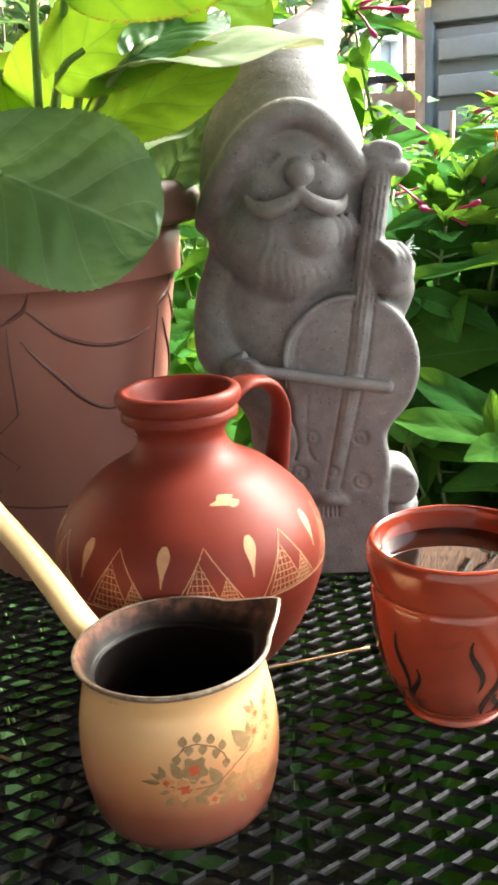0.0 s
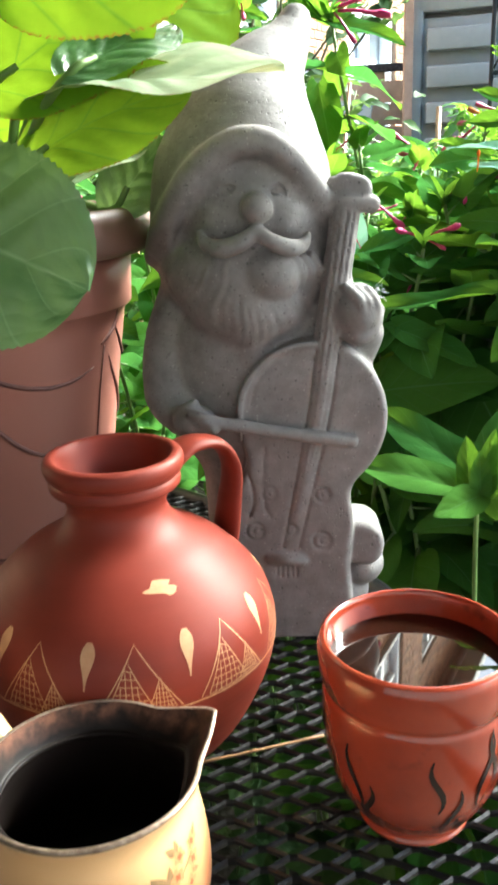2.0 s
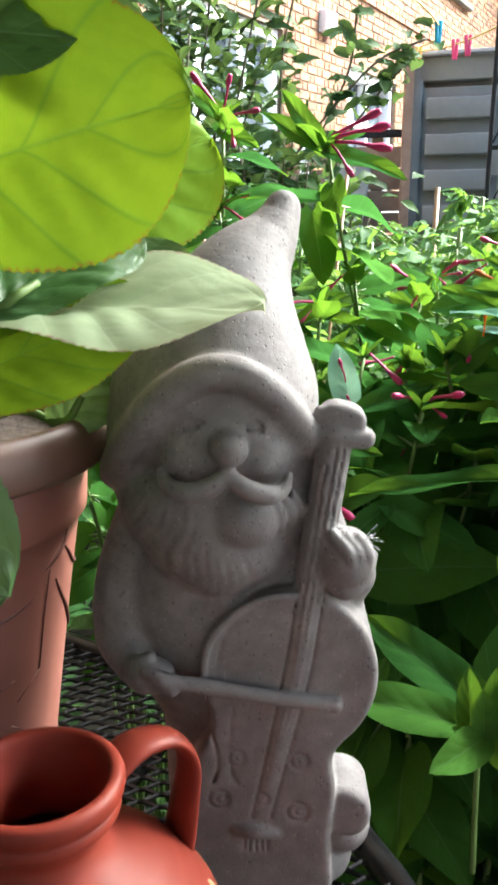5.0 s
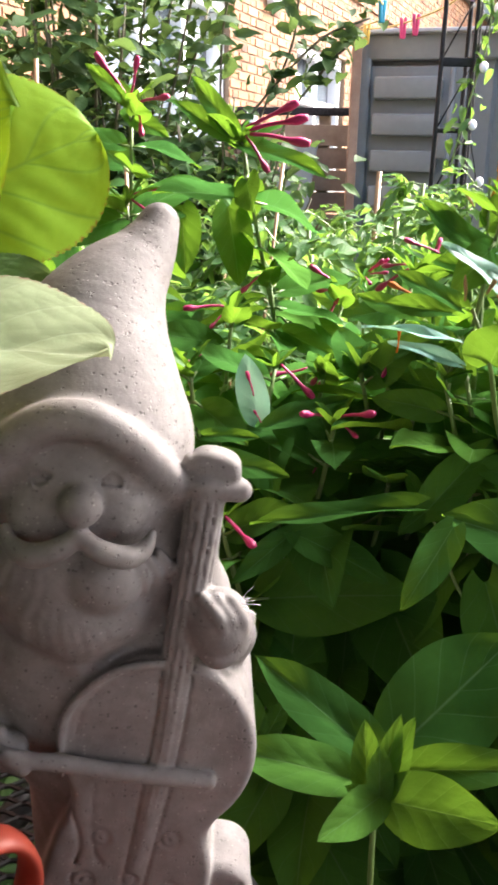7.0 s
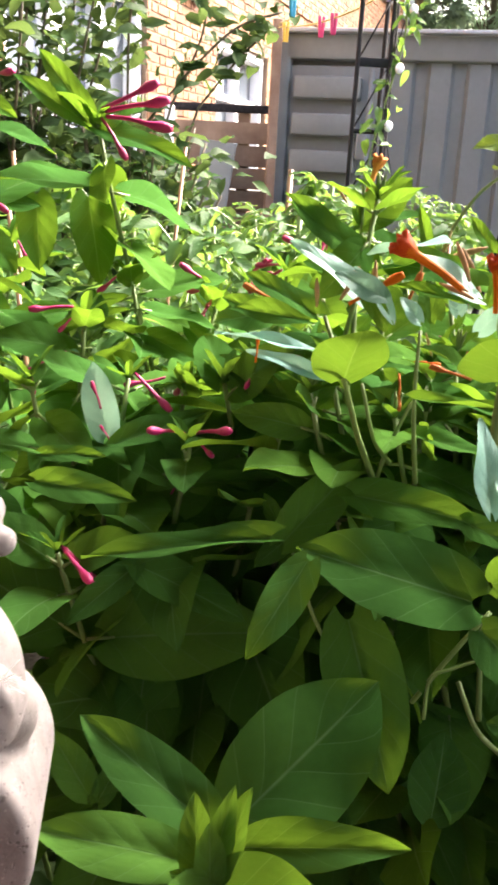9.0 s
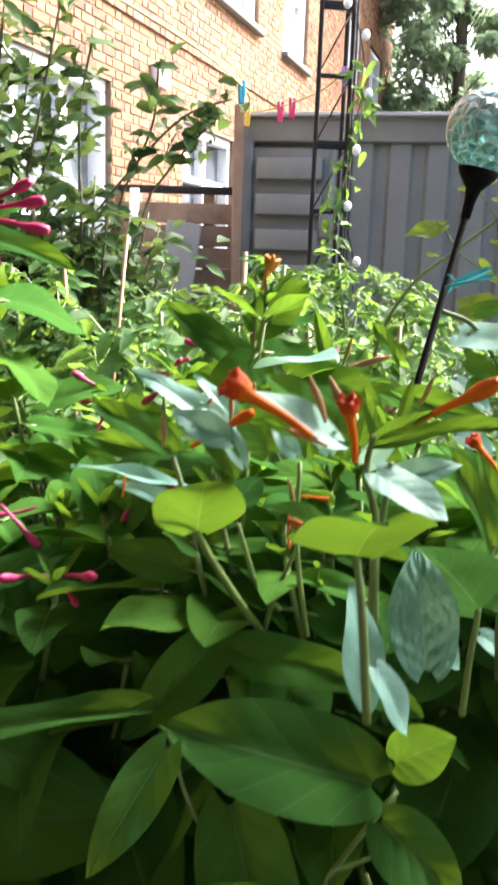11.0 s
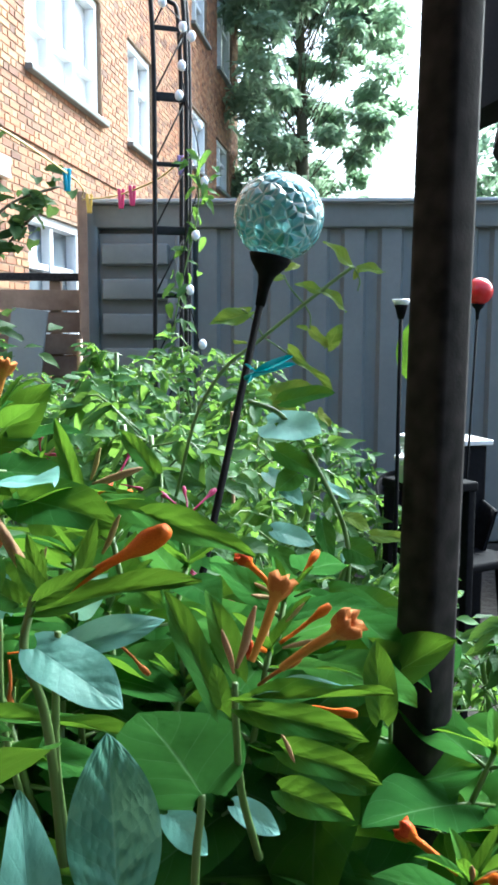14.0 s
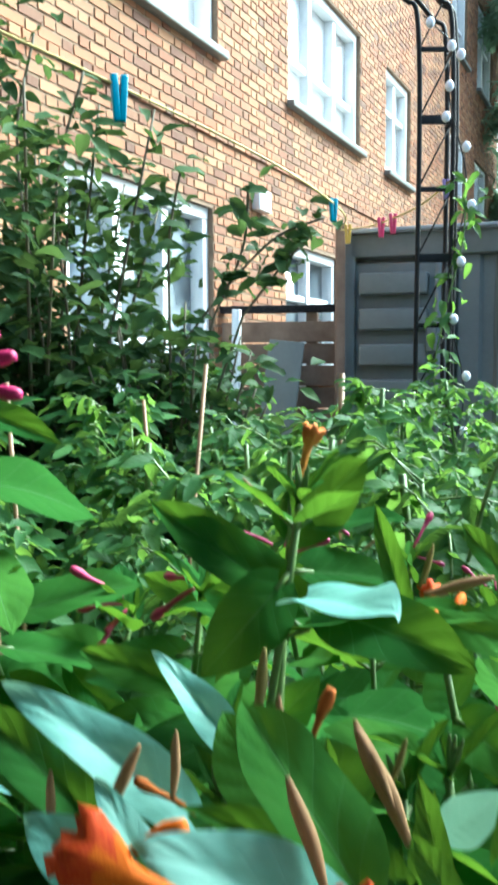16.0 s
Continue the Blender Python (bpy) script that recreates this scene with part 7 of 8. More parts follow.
def tree(x, y, h, cr, seed, n, leaf):
    rng = random.Random(seed)
    tr = thing("tree", (x, y, 0), "tall broadleaf tree with a loose green crown", "tree", "trees beyond the container")
    bm = bmesh.new()
    tube(bm, curve_pts([(0, 0, 0), (0.1, 0, h * 0.3), (0, 0.1, h * 0.75)], 8), [0.2 - 0.01 * i for i in range(17)], 10)
    mats = []
    for b in range(260):
        a, r = rng.uniform(0, 6.283), rng.random() ** 0.5
        z = h * (0.2 + 0.8 * rng.random())
        w = cr * math.sin(math.pi * min(1, max(0.05, (z / h - 0.08) / 0.95))) ** 0.6
        c = Vector((w * r * math.cos(a), w * r * math.sin(a), z))
        tube(bm, curve_pts([(0, 0, z * 0.7), c * 0.5 + Vector((0, 0, z * 0.33)), c], 4), [0.010 - 0.0009 * i for i in range(9)], 4)
        cs = cr * rng.uniform(0.12, 0.22)
        for k in range(n // 260):
            d = rand_dir(rng, -1.4, 1.4)
            p = c + Vector((d.x, d.y, d.z * 0.55)) * cs * rng.random() ** 0.4
            dd = rand_dir(rng, -0.8, 0.5)
            mats.append(leaf_pose(p, p + dd * leaf * rng.uniform(0.6, 1.3), (rng.uniform(-0.6, 0.6), rng.uniform(-0.6, 0.6), 1), 0.55))
    part("trunk", bm, M_STEMDK, tr)
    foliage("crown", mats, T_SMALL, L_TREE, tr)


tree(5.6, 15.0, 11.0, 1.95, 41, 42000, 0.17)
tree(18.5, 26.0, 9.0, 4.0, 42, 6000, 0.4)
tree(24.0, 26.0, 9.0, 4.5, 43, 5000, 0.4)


# ---------- potted plant ----------
BP = thing("potted_plant", (-0.132, 0.735, 1.06), "large serrated round green leaves of a potted plant", "potted plant")


def berg(base, tip, up, width, k, kind=BERG, foot=(-0.132, 0.735, 1.06)):
    inv = BP.matrix_basis.inverted()
    b = Vector(base)
    f = Vector(foot) + Vector((0.25 * (b.x + 0.132), 0.25 * (b.y - 0.735), 0))
    d = (Vector(tip) - b).normalized()
    pts = curve_pts([f, f * 0.4 + b * 0.6 + Vector((0, 0, 0.015)), b, b + d * 0.02], 6)
    part("petiole", tube(bmesh.new(), [inv @ p for p in pts], [0.0036 - 0.0016 * i / len(pts) for i in range(len(pts))], 8), M_STEM, BP)
    put_leaf(BP, base, tip, up, width, kind, k)


berg((-0.112, 0.540, 1.104), (-0.006, 0.512, 1.060), (0.0, -0.95, 0.35), 0.92, 0, BERGD)
berg((-0.059, 0.628, 1.222), (0.066, 0.588, 1.258), (0.1, -1, 0.25), 0.90, 0)
berg((-0.075, 0.640, 1.163), (0.016, 0.630, 1.225), (0.1, -1, 0.35), 0.85, 1)
berg((-0.062, 0.848, 1.195), (0.061, 0.868, 1.268), (0, -1, 0.25), 0.92, 1)
berg((-0.040, 0.640, 1.160), (0.101, 0.607, 1.167), (0, -0.27, 0.96), 0.78, 0, BERGP)
berg((-0.060, 0.640, 1.118), (0.026, 0.605, 1.172), (0.1, -0.8, 0.5), 0.62, 2)
berg((-0.075, 0.615, 1.285), (0.018, 0.600, 1.288), (0.0, -0.75, 0.6), 0.62, 0, BERGD)
berg((-0.020, 0.700, 1.085), (0.020, 0.704, 1.133), (0.3, -0.8, 0.4), 0.8, 1, BERGD)
berg((-0.048, 0.690, 1.106), (0.004, 0.735, 1.136), (-0.2, -0.6, 0.8), 0.6, 0, BERGP)
berg((-0.020, 0.605, 1.166), (0.035, 0.660, 1.205), (-0.1, -0.8, 0.5), 0.6, 0, BERGD)
berg((-0.021, 0.715, 1.160), (0.056, 0.715, 1.188), (0.0, -0.75, 0.6), 0.62, 1, BERGD)
berg((-0.020, 0.640, 1.300), (0.045, 0.620, 1.280), (0.0, -0.9, 0.4), 0.8, 1, BERGD)
berg((-0.132, 0.728, 1.108), (-0.055, 0.688, 1.190), (0.2, -1, 0.3), 0.85, 0)
berg((-0.142, 0.720, 1.173), (-0.063, 0.720, 1.127), (0.1, -0.9, 0.4), 0.8, 1)
berg((-0.177, 0.648, 1.148), (-0.157, 0.568, 1.218), (0, -0.8, 0.6), 0.9, 0)
berg((-0.187, 0.608, 1.218), (-0.097, 0.548, 1.278), (0.2, -0.9, 0.4), 0.85, 1)

# ---------- solar lamps, arch, washing line ----------
def make_globe_glass():
    g = Graph("teal_mosaic_glass")
    vor = g.t.nodes.new("ShaderNodeTexVoronoi")
    vor.feature = "DISTANCE_TO_EDGE"
    g.put(vor.inputs["Vector"], g.coord())
    vor.inputs["Scale"].default_value = 84
    edge = g.math("MULTIPLY", g.ramp(vor.outputs["Distance"], (0.0, 1.0), (0.12, 0.0)), 0.4)
    col = g.mix(edge, g.ramp(g.noise(30.0, 3), (0.35, (0.07, 0.33, 0.40)), (0.7, (0.26, 0.60, 0.66))), (0.70, 0.90, 0.90))
    g.s("Base Color", col).s("Roughness", 0.12).s("Transmission Weight", 0.35).s("Coat Weight", 0.6)
    g.bump(vor.outputs["Distance"], 1.0, 0.010)
    return g.m


M_GLOBE = make_globe_glass()


def solar_globe(c, r, foot, mat, label):
    c, foot = Vector(c), Vector(foot)
    lamp = thing("solar_stake_lamp", tuple(foot), label, "garden lamp")
    ax = (c - foot).normalized()
    q = ax.to_track_quat("Z", "Y").to_matrix().to_4x4()
    loc = Matrix.Translation(c - foot) @ q
    part("globe", ellip(bmesh.new(), (0, 0, 0), (r, r, r * 0.97), seg=40), mat, lamp, at=loc)
    bm = lathe(bmesh.new(), [(0.0005, -r * 2.0), (r * 0.11, -r * 2.0), (r * 0.13, -r * 1.6), (r * 0.18, -r * 1.34), (r * 0.42, -r * 1.04), (r * 0.48, -r * 0.9), (0.0005, -r * 0.84)], 28, True)
    part("socket", bm, M_MATTE, lamp, at=loc)
    part("stake", tube(bmesh.new(), [Vector((0, 0, 0)), (c - foot) - ax * r * 1.9], r * 0.085, 10), M_MATTE, lamp)
    return lamp


solar_globe((0.712, 1.43, 1.397), 0.0505, (0.40, 1.42, 0.0), M_GLOBE, "teal mosaic glass globe lamp on a black stake")
M_REDGLASS = plain("red_glass", (0.5, 0.01, 0.012), (0.62, 0.03, 0.03), 40, 0.15)
solar_globe((1.921, 3.000, 1.406), 0.045, (1.871, 3.0, 0.0), M_REDGLASS, "red glass globe lamp on a thin stake")

ARCH = thing("garden_arch", (1.22, 4.45, 0), "black iron ladder arch wound with bulb lights", "garden arch")


def rail(x, y):
    pts = curve_pts([(x, y, 0), (x, y, 1.2), (x, y, 2.6), (x - 0.08, y, 2.82), (x - 0.35, y, 3.05), (x - 0.8, y, 3.2)], 8)
    part("rail", tube(bmesh.new(), pts, 0.011, 8), M_IRON, ARCH)


for px, py in ((-0.085, 0.0), (0.06, 0.0), (0.085, 0.05), (0.085, 0.22)):
    rail(px, py)
for k in range(10):
    z = 0.28 + 0.29 * k
    part("rung", box(bmesh.new(), (-0.012, 0.0, z), (0.15, 0.014, 0.038 if k % 2 else 0.02), bevel=0.003), M_IRON, ARCH)
    part("rung", box(bmesh.new(), (0.085, 0.135, z + 0.03), (0.014, 0.17, 0.022), bevel=0.003), M_IRON, ARCH)
    part("brace", tube(bmesh.new(), [(-0.085, 0.0, z), (0.06, 0.0, z + 0.28)], 0.004, 6), M_IRON, ARCH)
rng = random.Random(5)
LIGHTS = thing("light_string", (1.22, 4.40, 0), "string of clear bulb lights wound on the arch", "string lights")
pts = [(0.07 + 0.045 * math.sin(7 * k * 0.12), -0.02 + 0.03 * math.cos(5 * k * 0.12), 0.9 + 0.12 * k) for k in range(15)] + [(0.02, -0.02, 2.62), (-0.08, 0.0, 2.72)]
part("cord", tube(bmesh.new(), curve_pts(pts, 3), 0.003, 5), M_IRON, LIGHTS)
g = Graph("bulb_glass")
g.s("Base Color", (0.78, 0.8, 0.86)).s("Roughness", 0.15)
M_BULB = g.m
for k, p in enumerate(pts[1:]):
    if k % 2 == 0 or k > 9:
        bulb = part("bulb", ellip(bmesh.new(), Vector(p) + Vector((rng.uniform(-0.03, 0.03), -0.03, -0.04)), (0.019, 0.019, 0.023), seg=14), M_BULB, LIGHTS)

LINE = thing("washing_line", (0.965, 5.86, 2.06), "thin yellow washing line strung from a post", "washing line")
o = Vector((0.965, 5.86, 2.06))
part("cord", tube(bmesh.new(), [p - o for p in curve_pts([(-1.3, 1.85, 2.32), (0.115, 2.55, 1.87), (0.635, 3.14, 1.73), (0.965, 5.82, 2.06)], 10)], 0.003, 6), plain("yellow_cord", (0.55, 0.42, 0.10), (0.66, 0.52, 0.2), 60, 0.6), LINE)
part("cord", tube(bmesh.new(), [p - o for p in curve_pts([(0.965, 5.82, 2.05), (1.08, 5.3, 2.0), (1.20, 4.75, 2.0), (1.28, 4.46, 2.06)], 10)], 0.004, 6), bpy.data.materials["yellow_cord"], LINE)


def peg(p, mat, label, s=1.0, rz=0.0):
    pg = thing("clothes_peg", p, label, "clothes peg", "pegs on the washing line", rz=rz)
    for sx in (-1, 1):
        bm = bmesh.new()
        box(bm, (sx * 0.007 * s, 0, -0.012 * s), (0.0115 * s, 0.012 * s, 0.072 * s), pose(0, 0, 0, 0, sx * 4, 0), bevel=0.0025 * s)
        part("leg", bm, mat, pg)
    part("spring", tube(bmesh.new(), [(-0.012 * s, 0, 0.004 * s), (0.012 * s, 0, 0.004 * s)], 0.003 * s, 8), M_LIP, pg)


M_BLUEP = plain("blue_plastic", (0.01, 0.28, 0.42), (0.03, 0.36, 0.5), 60, 0.35)
M_PINKP = plain("pink_plastic", (0.6, 0.03, 0.13), (0.7, 0.07, 0.2), 60, 0.35)
M_LILAC = plain("lilac_plastic", (0.35, 0.25, 0.6), (0.42, 0.3, 0.66), 60, 0.35)
M_YELP = plain("yellow_plastic", (0.7, 0.45, 0.05), (0.75, 0.5, 0.1), 60, 0.35)
peg((0.115, 2.55, 1.862), M_BLUEP, "blue plastic clothes peg on the line", 1.35, 20)
peg((0.635, 3.14, 1.722), M_BLUEP, "blue plastic clothes peg on the line", 0.9, 20)
peg((1.10, 5.2, 1.99), M_PINKP, "pink plastic clothes peg on the line", 1.4)
peg((1.135, 5.05, 1.985), M_PINKP, "pink plastic clothes peg on the line", 1.4)
peg((1.27, 4.5, 2.045), M_LILAC, "lilac plastic clothes peg on the line", 1.2)
peg((0.99, 5.7, 2.03), M_YELP, "yellow plastic clothes peg on the line", 1.5)

# bamboo canes
for k, (x, y, z, dx, dy) in enumerate(((0.667, 3.19, 1.25, -0.02, 0.0), (0.30, 2.4, 1.28, -0.12, 0.0), (-0.05, 2.2, 1.25, 0.05, 0), (-0.18, 1.95, 1.42, -0.03, 0), (0.15, 2.6, 1.2, 0.08, 0), (-0.02, 1.9, 1.18, 0.1, 0), (0.9, 2.3, 1.1, 0.02, 0))):
    bm = tube(bmesh.new(), [(dx, dy, 0), (dx * 0.5, dy * 0.5, z * 0.5), (0, 0, z)], 0.0042 if k else 0.009, 8)
    whole("bamboo_cane", bm, M_BAMBOO, (x, y, 0), "thin tan bamboo cane stuck in the bed", "cane", "canes in the vegetable bed")

# ---------- beyond the gazebo post: chair, pots ----------
CHX, CHY = 2.010, 3.400
CHAIR = thing("garden_chair", (CHX, CHY, 0), "black resin bucket garden chair", "chair", rz=15)
part("seat", box(bmesh.new(), (0, -0.02, 0.43), (0.42, 0.42, 0.035), bevel=0.012), M_MATTE, CHAIR)


def shell_back():
    """The curved back that runs down into the arms."""
    bm = bmesh.new()
    rows = []
    for off in (0.0, 0.012):
        grid = []
        for i in range(25):
            a = radians(-118 + 236 * i / 24)
            top = 0.60 + 0.13 * max(0.0, math.cos(a * 0.75)) ** 1.5
            col = []
            for j in range(6):
                f = j / 5
                r = 0.185 + 0.05 * f - off
                col.append(bm.verts.new((r * math.sin(a), r * math.cos(a) - 0.01, 0.42 + (top - 0.42) * f)))
            grid.append(col)
        rows.append(grid)
    for g_, flip in zip(rows, (False, True)):
        for p, q in zip(g_, g_[1:]):
            for j in range(5):
                f = (p[j], q[j], q[j + 1], p[j + 1])
                bm.faces.new(f[::-1] if flip else f)
    for j in (0, 5):
        for i in range(24):
            bm.faces.new((rows[0][i][j], rows[0][i + 1][j], rows[1][i + 1][j], rows[1][i][j]))
    for i in (0, 24):
        for j in range(5):
            bm.faces.new((rows[0][i][j], rows[0][i][j + 1], rows[1][i][j + 1], rows[1][i][j]))
    return bm


part("backrest", shell_back(), M_MATTE, CHAIR)
for k in range(4):
    x, y = (-0.17, 0.17)[k % 2], (-0.17, 0.15)[k // 2]
    part("leg", tube(bmesh.new(), [(x * 1.15, y * 1.15, 0), (x, y, 0.43)], [0.013, 0.02], 10), M_MATTE, CHAIR)


def white_pot(p, s, label, plant=True):
    pot = thing("plant_pot", p, label, "plant pot", "white plant pots")
    part("body", lathe(bmesh.new(), [(0.0005, 0), (0.07 * s, 0), (0.09 * s, 0.13 * s), (0.1 * s, 0.135 * s), (0.1 * s, 0.16 * s), (0.088 * s, 0.16 * s), (0.08 * s, 0.12 * s), (0.0005, 0.12 * s)], 32, True), M_WHITE, pot)
    return pot


HERB = thing("herb_pot", (2.12, 3.55, 0.0), "brown clay pot on a box, with thin leafy stems", "potted plant")
part("box", box(bmesh.new(), (0, 0, 0.42), (0.26, 0.22, 0.84), bevel=0.01), M_MATTE, HERB, "black box under the pot")
part("tray", box(bmesh.new(), (0, 0, 0.852), (0.30, 0.24, 0.02), bevel=0.004), M_WHITE, HERB, "white plastic tray")
part("pot", lathe(bmesh.new(), [(0.0005, 0.863), (0.06, 0.863), (0.078, 0.965), (0.083, 0.968), (0.083, 0.985), (0.07, 0.985), (0.066, 0.95), (0.0005, 0.95)], 28, True), M_POTRIM, HERB)
rng = random.Random(61)
bm, mats = bmesh.new(), []
for k in range(14):
    e = Vector((rng.uniform(-0.12, 0.12), rng.uniform(-0.08, 0.08), rng.uniform(1.15, 1.42)))
    run = curve_pts([(e.x * 0.3, e.y * 0.3, 0.95), (e.x * 0.6, e.y * 0.6, 1.12), e], 5)
    tube(bm, run, 0.0025, 5)
    for p in run[3:]:
        d = rand_dir(rng, -0.5, 0.6)
        mats.append(leaf_pose(p, p + d * rng.uniform(0.03, 0.06), (0, -0.6, 0.8), 0.6))
tagged(part("stems", bm, M_STEM, HERB), kind="stuff")
foliage("leaves", mats, T_SMALL, L_TOMATO, HERB)


STAND = thing("plant_stand", (1.763, 3.0, 0.0), "dark square stand carrying white pots", "plant stand", rz=12)
part("top", box(bmesh.new(), (0, 0, 0.785), (0.22, 0.22, 0.03), bevel=0.006), M_MATTE, STAND)
for k in range(4):
    part("leg", box(bmesh.new(), ((-0.09, 0.09)[k % 2], (-0.09, 0.09)[k // 2], 0.385), (0.03, 0.03, 0.77), bevel=0.004), M_MATTE, STAND)
sx_, sy_, _z = (1.763, 3.0, 0.0)
white_pot((sx_ - 0.085, sy_ - 0.03, 0.8005), 0.52, "small white plastic plant pot on a dark stand")
pot_b = white_pot((sx_ - 0.085, sy_ - 0.03, 0.8845), 0.42, "white pot stacked on another, with a broad leaf")
part("leaf", MIRA[0], None, pot_b, "single broad green leaf", at=Matrix.Translation((0, 0, 0.06)) @ leaf_pose((0.02, 0, 0.19), (0.015, 0.02, 0.376), (-0.25, -0.95, 0.1), 1.1))
FL = thing("solar_flower_stake", (1.447, 2.6, 0.0), "white flower shaped solar light on a stake", "garden lamp")
part("stake", tube(bmesh.new(), [(0, 0, 0), (0, 0, 1.334)], 0.006, 8), M_MATTE, FL)
head = part("flower_head", lathe(bmesh.new(), [(0.0005, 0), (0.008, 0.0), (0.018, 0.008), (0.025, 0.02), (0.021, 0.022), (0.0005, 0.014)], 14, True), M_WHITE, FL, at=Matrix.Translation((0, 0, 1.338)))
part("socket", lathe(bmesh.new(), [(0.0005, -0.03), (0.008, -0.03), (0.016, 0.0), (0.019, 0.007), (0.0005, 0.007)], 14, True), M_MATTE, FL, at=Matrix.Translation((0, 0, 1.338)))

# folded dark parasol beside the post
PAR = thing("parasol", (1.46, 1.9, 0.0), "folded dark canvas parasol", "parasol")
part("pole", tube(bmesh.new(), [(0, 0, 0), (0, 0, 2.5)], 0.02, 10), M_IRON, PAR)
bm = bmesh.new()
rings = []
for i in range(9):
    f = i / 8
    z = 1.66 + (2.45 - 1.66) * f
    rr = 0.20 * (1 - f) ** 0.8 + 0.03
    rings.append([bm.verts.new((rr * (1 + 0.22 * math.cos(8 * a)) * math.cos(a), rr * (1 + 0.22 * math.cos(8 * a)) * math.sin(a), z - 0.03 * math.cos(8 * a) * (1 - f))) for a in (2 * math.pi * k / 48 for k in range(48))])
for a, b in zip(rings, rings[1:]):
    for k in range(48):
        bm.faces.new((a[k], a[(k + 1) % 48], b[(k + 1) % 48], b[k]))
part("canopy", bm, M_CANVAS, PAR)

# climber on the arch and a bean shoot by the globe lamp
CLIMB = thing("climbing_plant", (1.27, 4.40, 0), "thin climbing plant on the iron arch", "climbing plant")
rng = random.Random(9)
cp = [(0.06 * math.sin(4 * z), 0.02 * math.cos(5 * z), z) for z in (0.0, 0.4, 0.8, 1.2, 1.5, 1.8, 2.05)]
part("stem", tube(bmesh.new(), curve_pts(cp, 4), 0.004, 6), M_STEM, CLIMB)
mats = []
for k in range(70):
    z = rng.uniform(0.9, 2.08)
    p = Vector((0.06 * math.sin(4 * z) + rng.uniform(-0.06, 0.07), rng.uniform(-0.06, 0.04), z))
    d = rand_dir(rng, -0.9, 0.5)
    mats.append(leaf_pose(p, p + d * rng.uniform(0.05, 0.10), (rng.uniform(-0.4, 0.4), -0.6, 0.7), 0.6))
foliage("leaves", mats, T_SMALL, L_TOMATO, CLIMB)
SHOOT = thing("squash_shoot", (0.62, 1.75, 0), "long curling squash shoot with pale young leaves", "vegetable plant")
SHOOT_STEM = [(0.62, 1.75, 0.0), (0.62, 1.70, 0.8), (0.65, 1.64, 1.10)] + [(0.69, 1.62, 1.208), (0.755, 1.62, 1.263), (0.813, 1.62, 1.308), (0.853, 1.62, 1.338), (0.885, 1.62, 1.361)]
inv = SHOOT.matrix_basis.inverted()
part("stem", tube(bmesh.new(), [inv @ p for p in curve_pts(SHOOT_STEM, 8)], 0.0026, 7), M_STEM, SHOOT)
for run in [[(0.813, 1.62, 1.308), (0.822, 1.62, 1.293), (0.822, 1.62, 1.274)], [(0.813, 1.62, 1.308), (0.793, 1.62, 1.329), (0.783, 1.62, 1.347)], [(0.885, 1.62, 1.361), (0.895, 1.62, 1.342), (0.892, 1.62, 1.327)], [(0.755, 1.62, 1.263), (0.779, 1.62, 1.248), (0.794, 1.62, 1.237)], [(0.755, 1.62, 1.263), (0.739, 1.62, 1.288), (0.724, 1.62, 1.301)]]:
    part("tendril", tube(bmesh.new(), [inv @ p for p in curve_pts(run, 6)], 0.0012, 6), M_STEM, SHOOT)
for k, (b_, t_, w_) in enumerate([((0.881, 1.62, 1.361), (0.844, 1.62, 1.396), 0.5), ((0.893, 1.62, 1.357), (0.938, 1.62, 1.362), 0.45), ((0.891, 1.62, 1.357), (0.885, 1.62, 1.342), 0.6), ((0.837, 1.62, 1.326), (0.801, 1.62, 1.337), 0.5), ((0.841, 1.62, 1.326), (0.884, 1.62, 1.305), 0.5), ((0.822, 1.62, 1.274), (0.848, 1.62, 1.248), 0.5), ((0.848, 1.62, 1.248), (0.87, 1.62, 1.282), 0.6), ((0.818, 1.62, 1.274), (0.804, 1.62, 1.28), 0.6), ((0.79, 1.62, 1.245), (0.852, 1.62, 1.185), 0.22), ((0.781, 1.62, 1.343), (0.751, 1.62, 1.348), 0.6), ((0.785, 1.62, 1.354), (0.809, 1.62, 1.364), 0.5), ((0.736, 1.62, 1.296), (0.679, 1.62, 1.277), 0.5), ((0.767, 1.62, 1.185), (0.835, 1.62, 1.196), 0.5), ((0.775, 1.62, 1.178), (0.808, 1.62, 1.147), 0.9), ((0.713, 1.62, 1.256), (0.732, 1.62, 1.254), 0.4)]):
    put_leaf(SHOOT, b_, t_, (0.2 * (-1) ** k, -0.8, 0.55), w_ * 1.3, YOUNG, k)

for run in (((0.753, 1.489, 1.151), (0.770, 1.480, 1.121), (0.794, 1.467, 1.072), (0.808, 1.458, 1.033), (0.814, 1.452, 0.997)), ((0.814, 1.452, 0.997), (0.795, 1.453, 0.958), (0.753, 1.466, 0.955)), ((0.795, 1.453, 0.960), (0.816, 1.445, 0.940), (0.837, 1.437, 0.931)), ((0.814, 1.452, 0.997), (0.808, 1.447, 0.940), (0.792, 1.439, 0.830)), ((0.753, 1.489, 1.151), (0.733, 1.497, 1.173), (0.699, 1.509, 1.186))):
    part("stem", tube(bmesh.new(), [inv @ p for p in curve_pts(run, 6)], 0.0032, 7), M_STEM, SHOOT)
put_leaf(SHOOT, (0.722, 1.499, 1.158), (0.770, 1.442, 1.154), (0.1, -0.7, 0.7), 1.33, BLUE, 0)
put_leaf(SHOOT, (0.739, 1.497, 1.184), (0.798, 1.471, 1.202), (-0.2, -0.6, 0.75), 0.7, MIRA, 1)
put_leaf(SHOOT, (0.782, 1.483, 1.174), (0.802, 1.495, 1.152), (0.3, -0.8, 0.5), 0.7, YOUNG, 2)
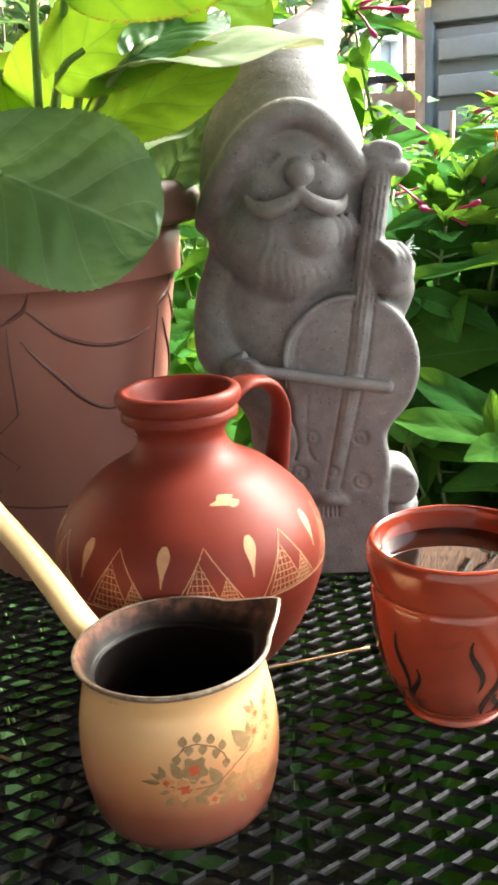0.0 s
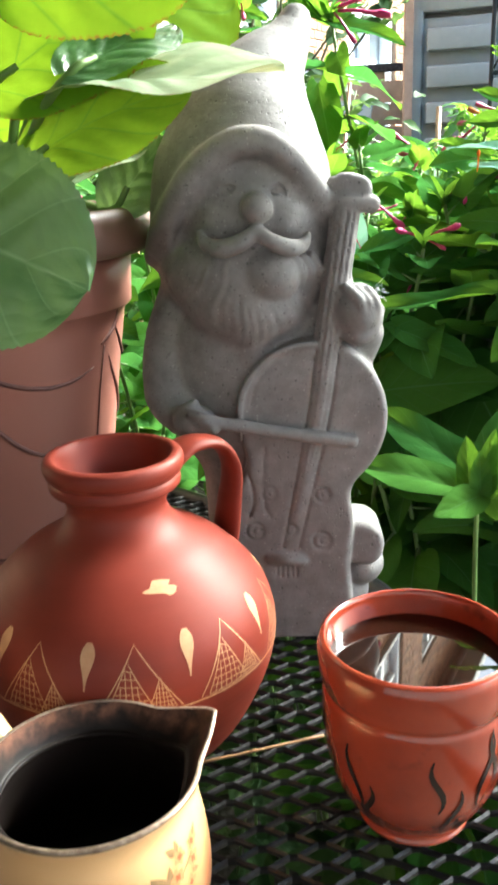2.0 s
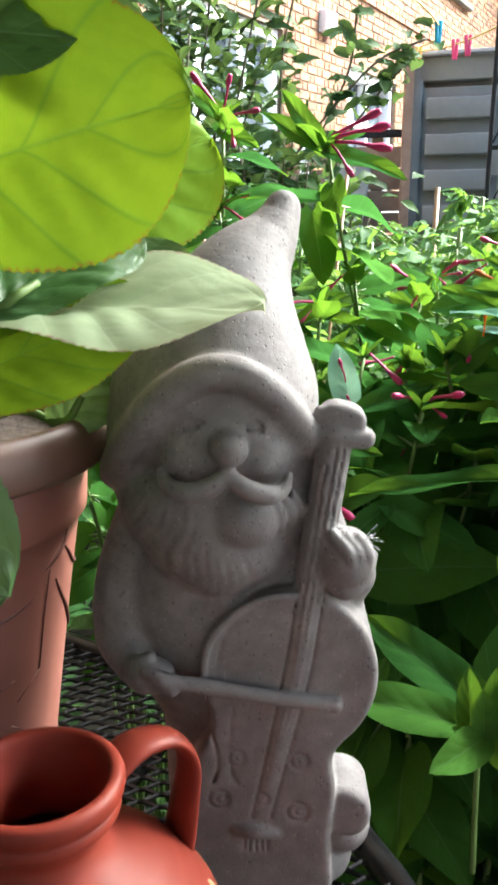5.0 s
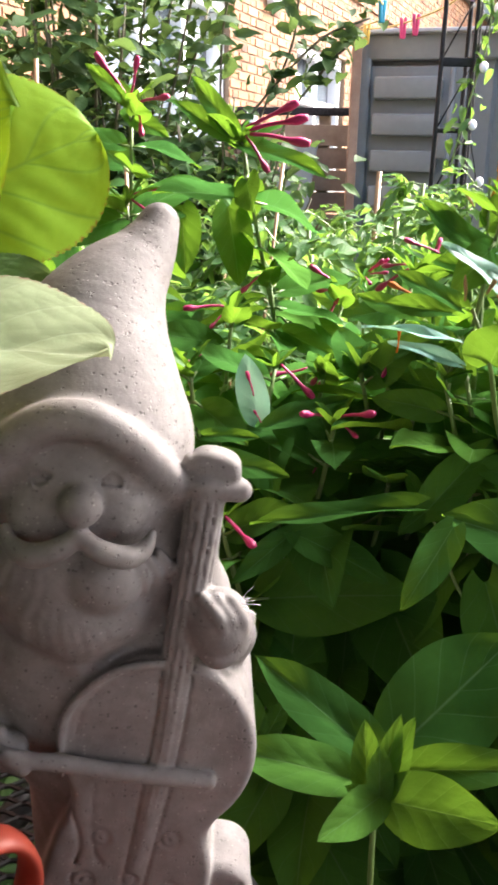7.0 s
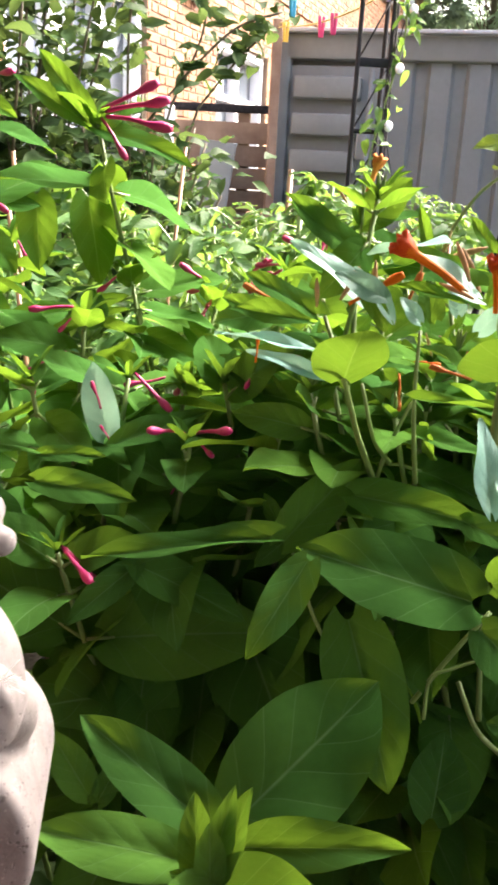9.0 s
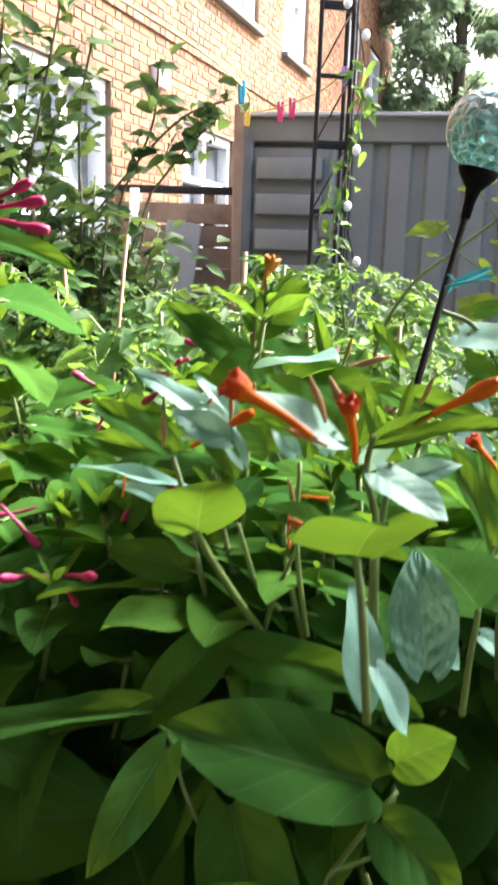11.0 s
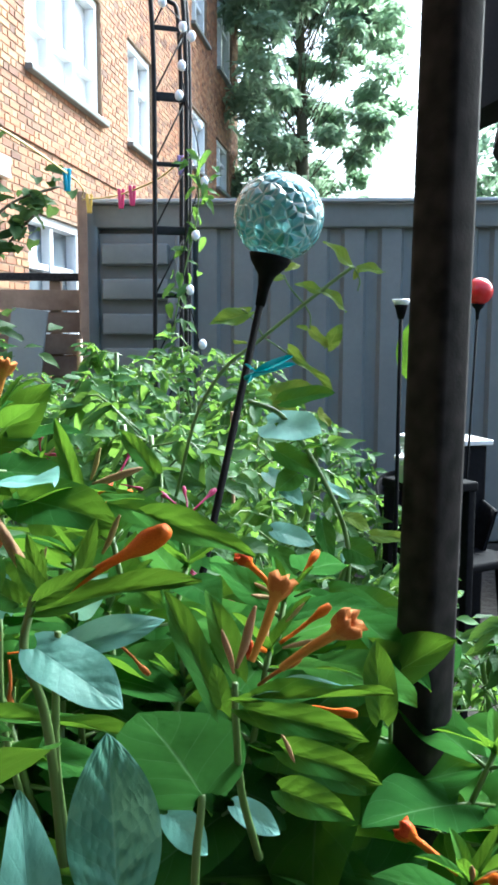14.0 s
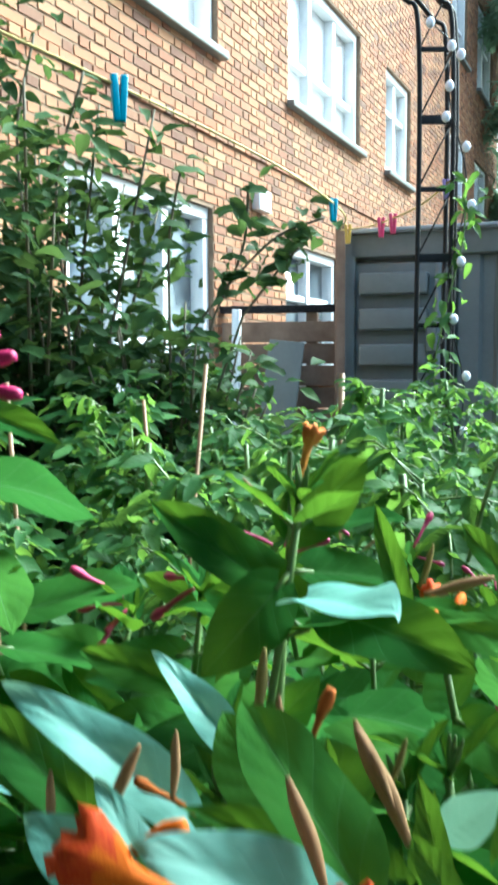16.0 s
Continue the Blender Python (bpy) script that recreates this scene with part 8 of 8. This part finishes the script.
put_leaf(SHOOT, (0.721, 1.492, 1.098), (0.748, 1.438, 1.068), (0.1, -0.7, 0.7), 0.7, BLUE, 0)
put_leaf(SHOOT, (0.731, 1.492, 1.125), (0.780, 1.464, 1.098), (-0.2, -0.6, 0.75), 0.84, MIRA, 1)
put_leaf(SHOOT, (0.725, 1.483, 1.028), (0.783, 1.484, 1.008), (0.3, -0.8, 0.5), 0.7, BLUE, 2)
put_leaf(SHOOT, (0.782, 1.467, 1.041), (0.777, 1.421, 0.997), (0.1, -0.7, 0.7), 0.56, MIRA, 0)
put_leaf(SHOOT, (0.811, 1.454, 1.008), (0.841, 1.433, 0.994), (-0.2, -0.6, 0.75), 1.54, MIRA, 1)
put_leaf(SHOOT, (0.839, 1.447, 1.022), (0.892, 1.451, 1.012), (0.3, -0.8, 0.5), 0.49, YOUNG, 2)
put_leaf(SHOOT, (0.728, 1.479, 1.006), (0.735, 1.432, 0.982), (0.1, -0.7, 0.7), 0.98, MIRA, 0)
put_leaf(SHOOT, (0.803, 1.448, 0.936), (0.875, 1.416, 0.938), (-0.2, -0.6, 0.75), 1.05, MIRA, 1)
put_leaf(SHOOT, (0.805, 1.455, 1.000), (0.825, 1.467, 0.974), (0.3, -0.8, 0.5), 0.84, BLUE, 2)
put_leaf(SHOOT, (0.757, 1.484, 1.125), (0.772, 1.439, 1.137), (0.1, -0.7, 0.7), 0.7, MIRA, 0)
put_leaf(SHOOT, (0.810, 1.459, 1.046), (0.838, 1.439, 1.035), (-0.2, -0.6, 0.75), 0.84, YOUNG, 1)
put_leaf(SHOOT, (0.786, 1.471, 1.085), (0.827, 1.477, 1.063), (0.3, -0.8, 0.5), 0.42, BLUE, 2)
put_leaf(SHOOT, (0.756, 1.481, 1.098), (0.717, 1.449, 1.083), (0.1, -0.7, 0.7), 0.84, MIRA, 0)
put_leaf(SHOOT, (0.753, 1.487, 1.140), (0.729, 1.486, 1.161), (-0.2, -0.6, 0.75), 0.98, MIRA, 1)

# teal dragonfly clipped to the lamp's stake
M_TEAL = plain("teal_plastic", (0.01, 0.30, 0.34), (0.04, 0.42, 0.46), 80, 0.3)
FLY = thing("dragonfly_clip", (0.684, 1.425, 1.222), "teal plastic dragonfly clip on the lamp stake", "garden clip", rz=18)
part("body", tube(bmesh.new(), [(-0.014, 0, -0.004), (0.0, 0, 0.0), (0.022, 0, 0.004), (0.036, 0, 0.006)], [0.003, 0.0035, 0.0022, 0.0012], 8), M_TEAL, FLY)
for dx, dz, a in ((0.048, 0.020, 0.0), (0.052, 0.010, 0.3), (-0.020, 0.012, 0.0), (-0.016, -0.010, 0.3)):
    part("wing", LANCE[0].copy(), None, FLY, at=leaf_pose((0.0, 0, 0.002), (dx, -0.006, dz), (0, -0.8, 0.6), 0.34)).data.materials[0] = M_TEAL

# a wisp of fluff caught on the gnome's hand
WISP = thing("plant_fluff", (0.156, 0.651, 1.028), "white wisp of plant fluff caught on stone", "plant fluff")
rng = random.Random(14)
bm = bmesh.new()
for k in range(16):
    d = Vector((rng.uniform(0.2, 1.0), rng.uniform(-0.5, 0.3), rng.uniform(-0.5, 0.8))).normalized() * rng.uniform(0.006, 0.014)
    tube(bm, [(0, 0, 0), d * 0.6 + Vector((0, 0, 0.001)), d], 0.00012, 4)
tagged(part("strands", bm, M_WHITE, WISP), kind="stuff")


# ---------- single bricks of the wall's nearest stretch ----------
def brick_mesh():
    e, L, Hh = 0.003, 0.162, 0.047
    v = [(0, 0.02, 0), (L, 0.02, 0), (L, 0.02, Hh), (0, 0.02, Hh), (e, 0, e), (L - e, 0, e), (L - e, 0, Hh - e), (e, 0, Hh - e)]
    f = [(4, 5, 6, 7), (0, 1, 5, 4), (1, 2, 6, 5), (2, 3, 7, 6), (3, 0, 4, 7)]
    return mesh_of("brick", v, f, M_BRICKP, False)


BRICK = brick_mesh()
for x, z, out in BRICK_SINGLE:
    part("brick", BRICK, None, WALL, at=Matrix.Translation((x, out, z)))
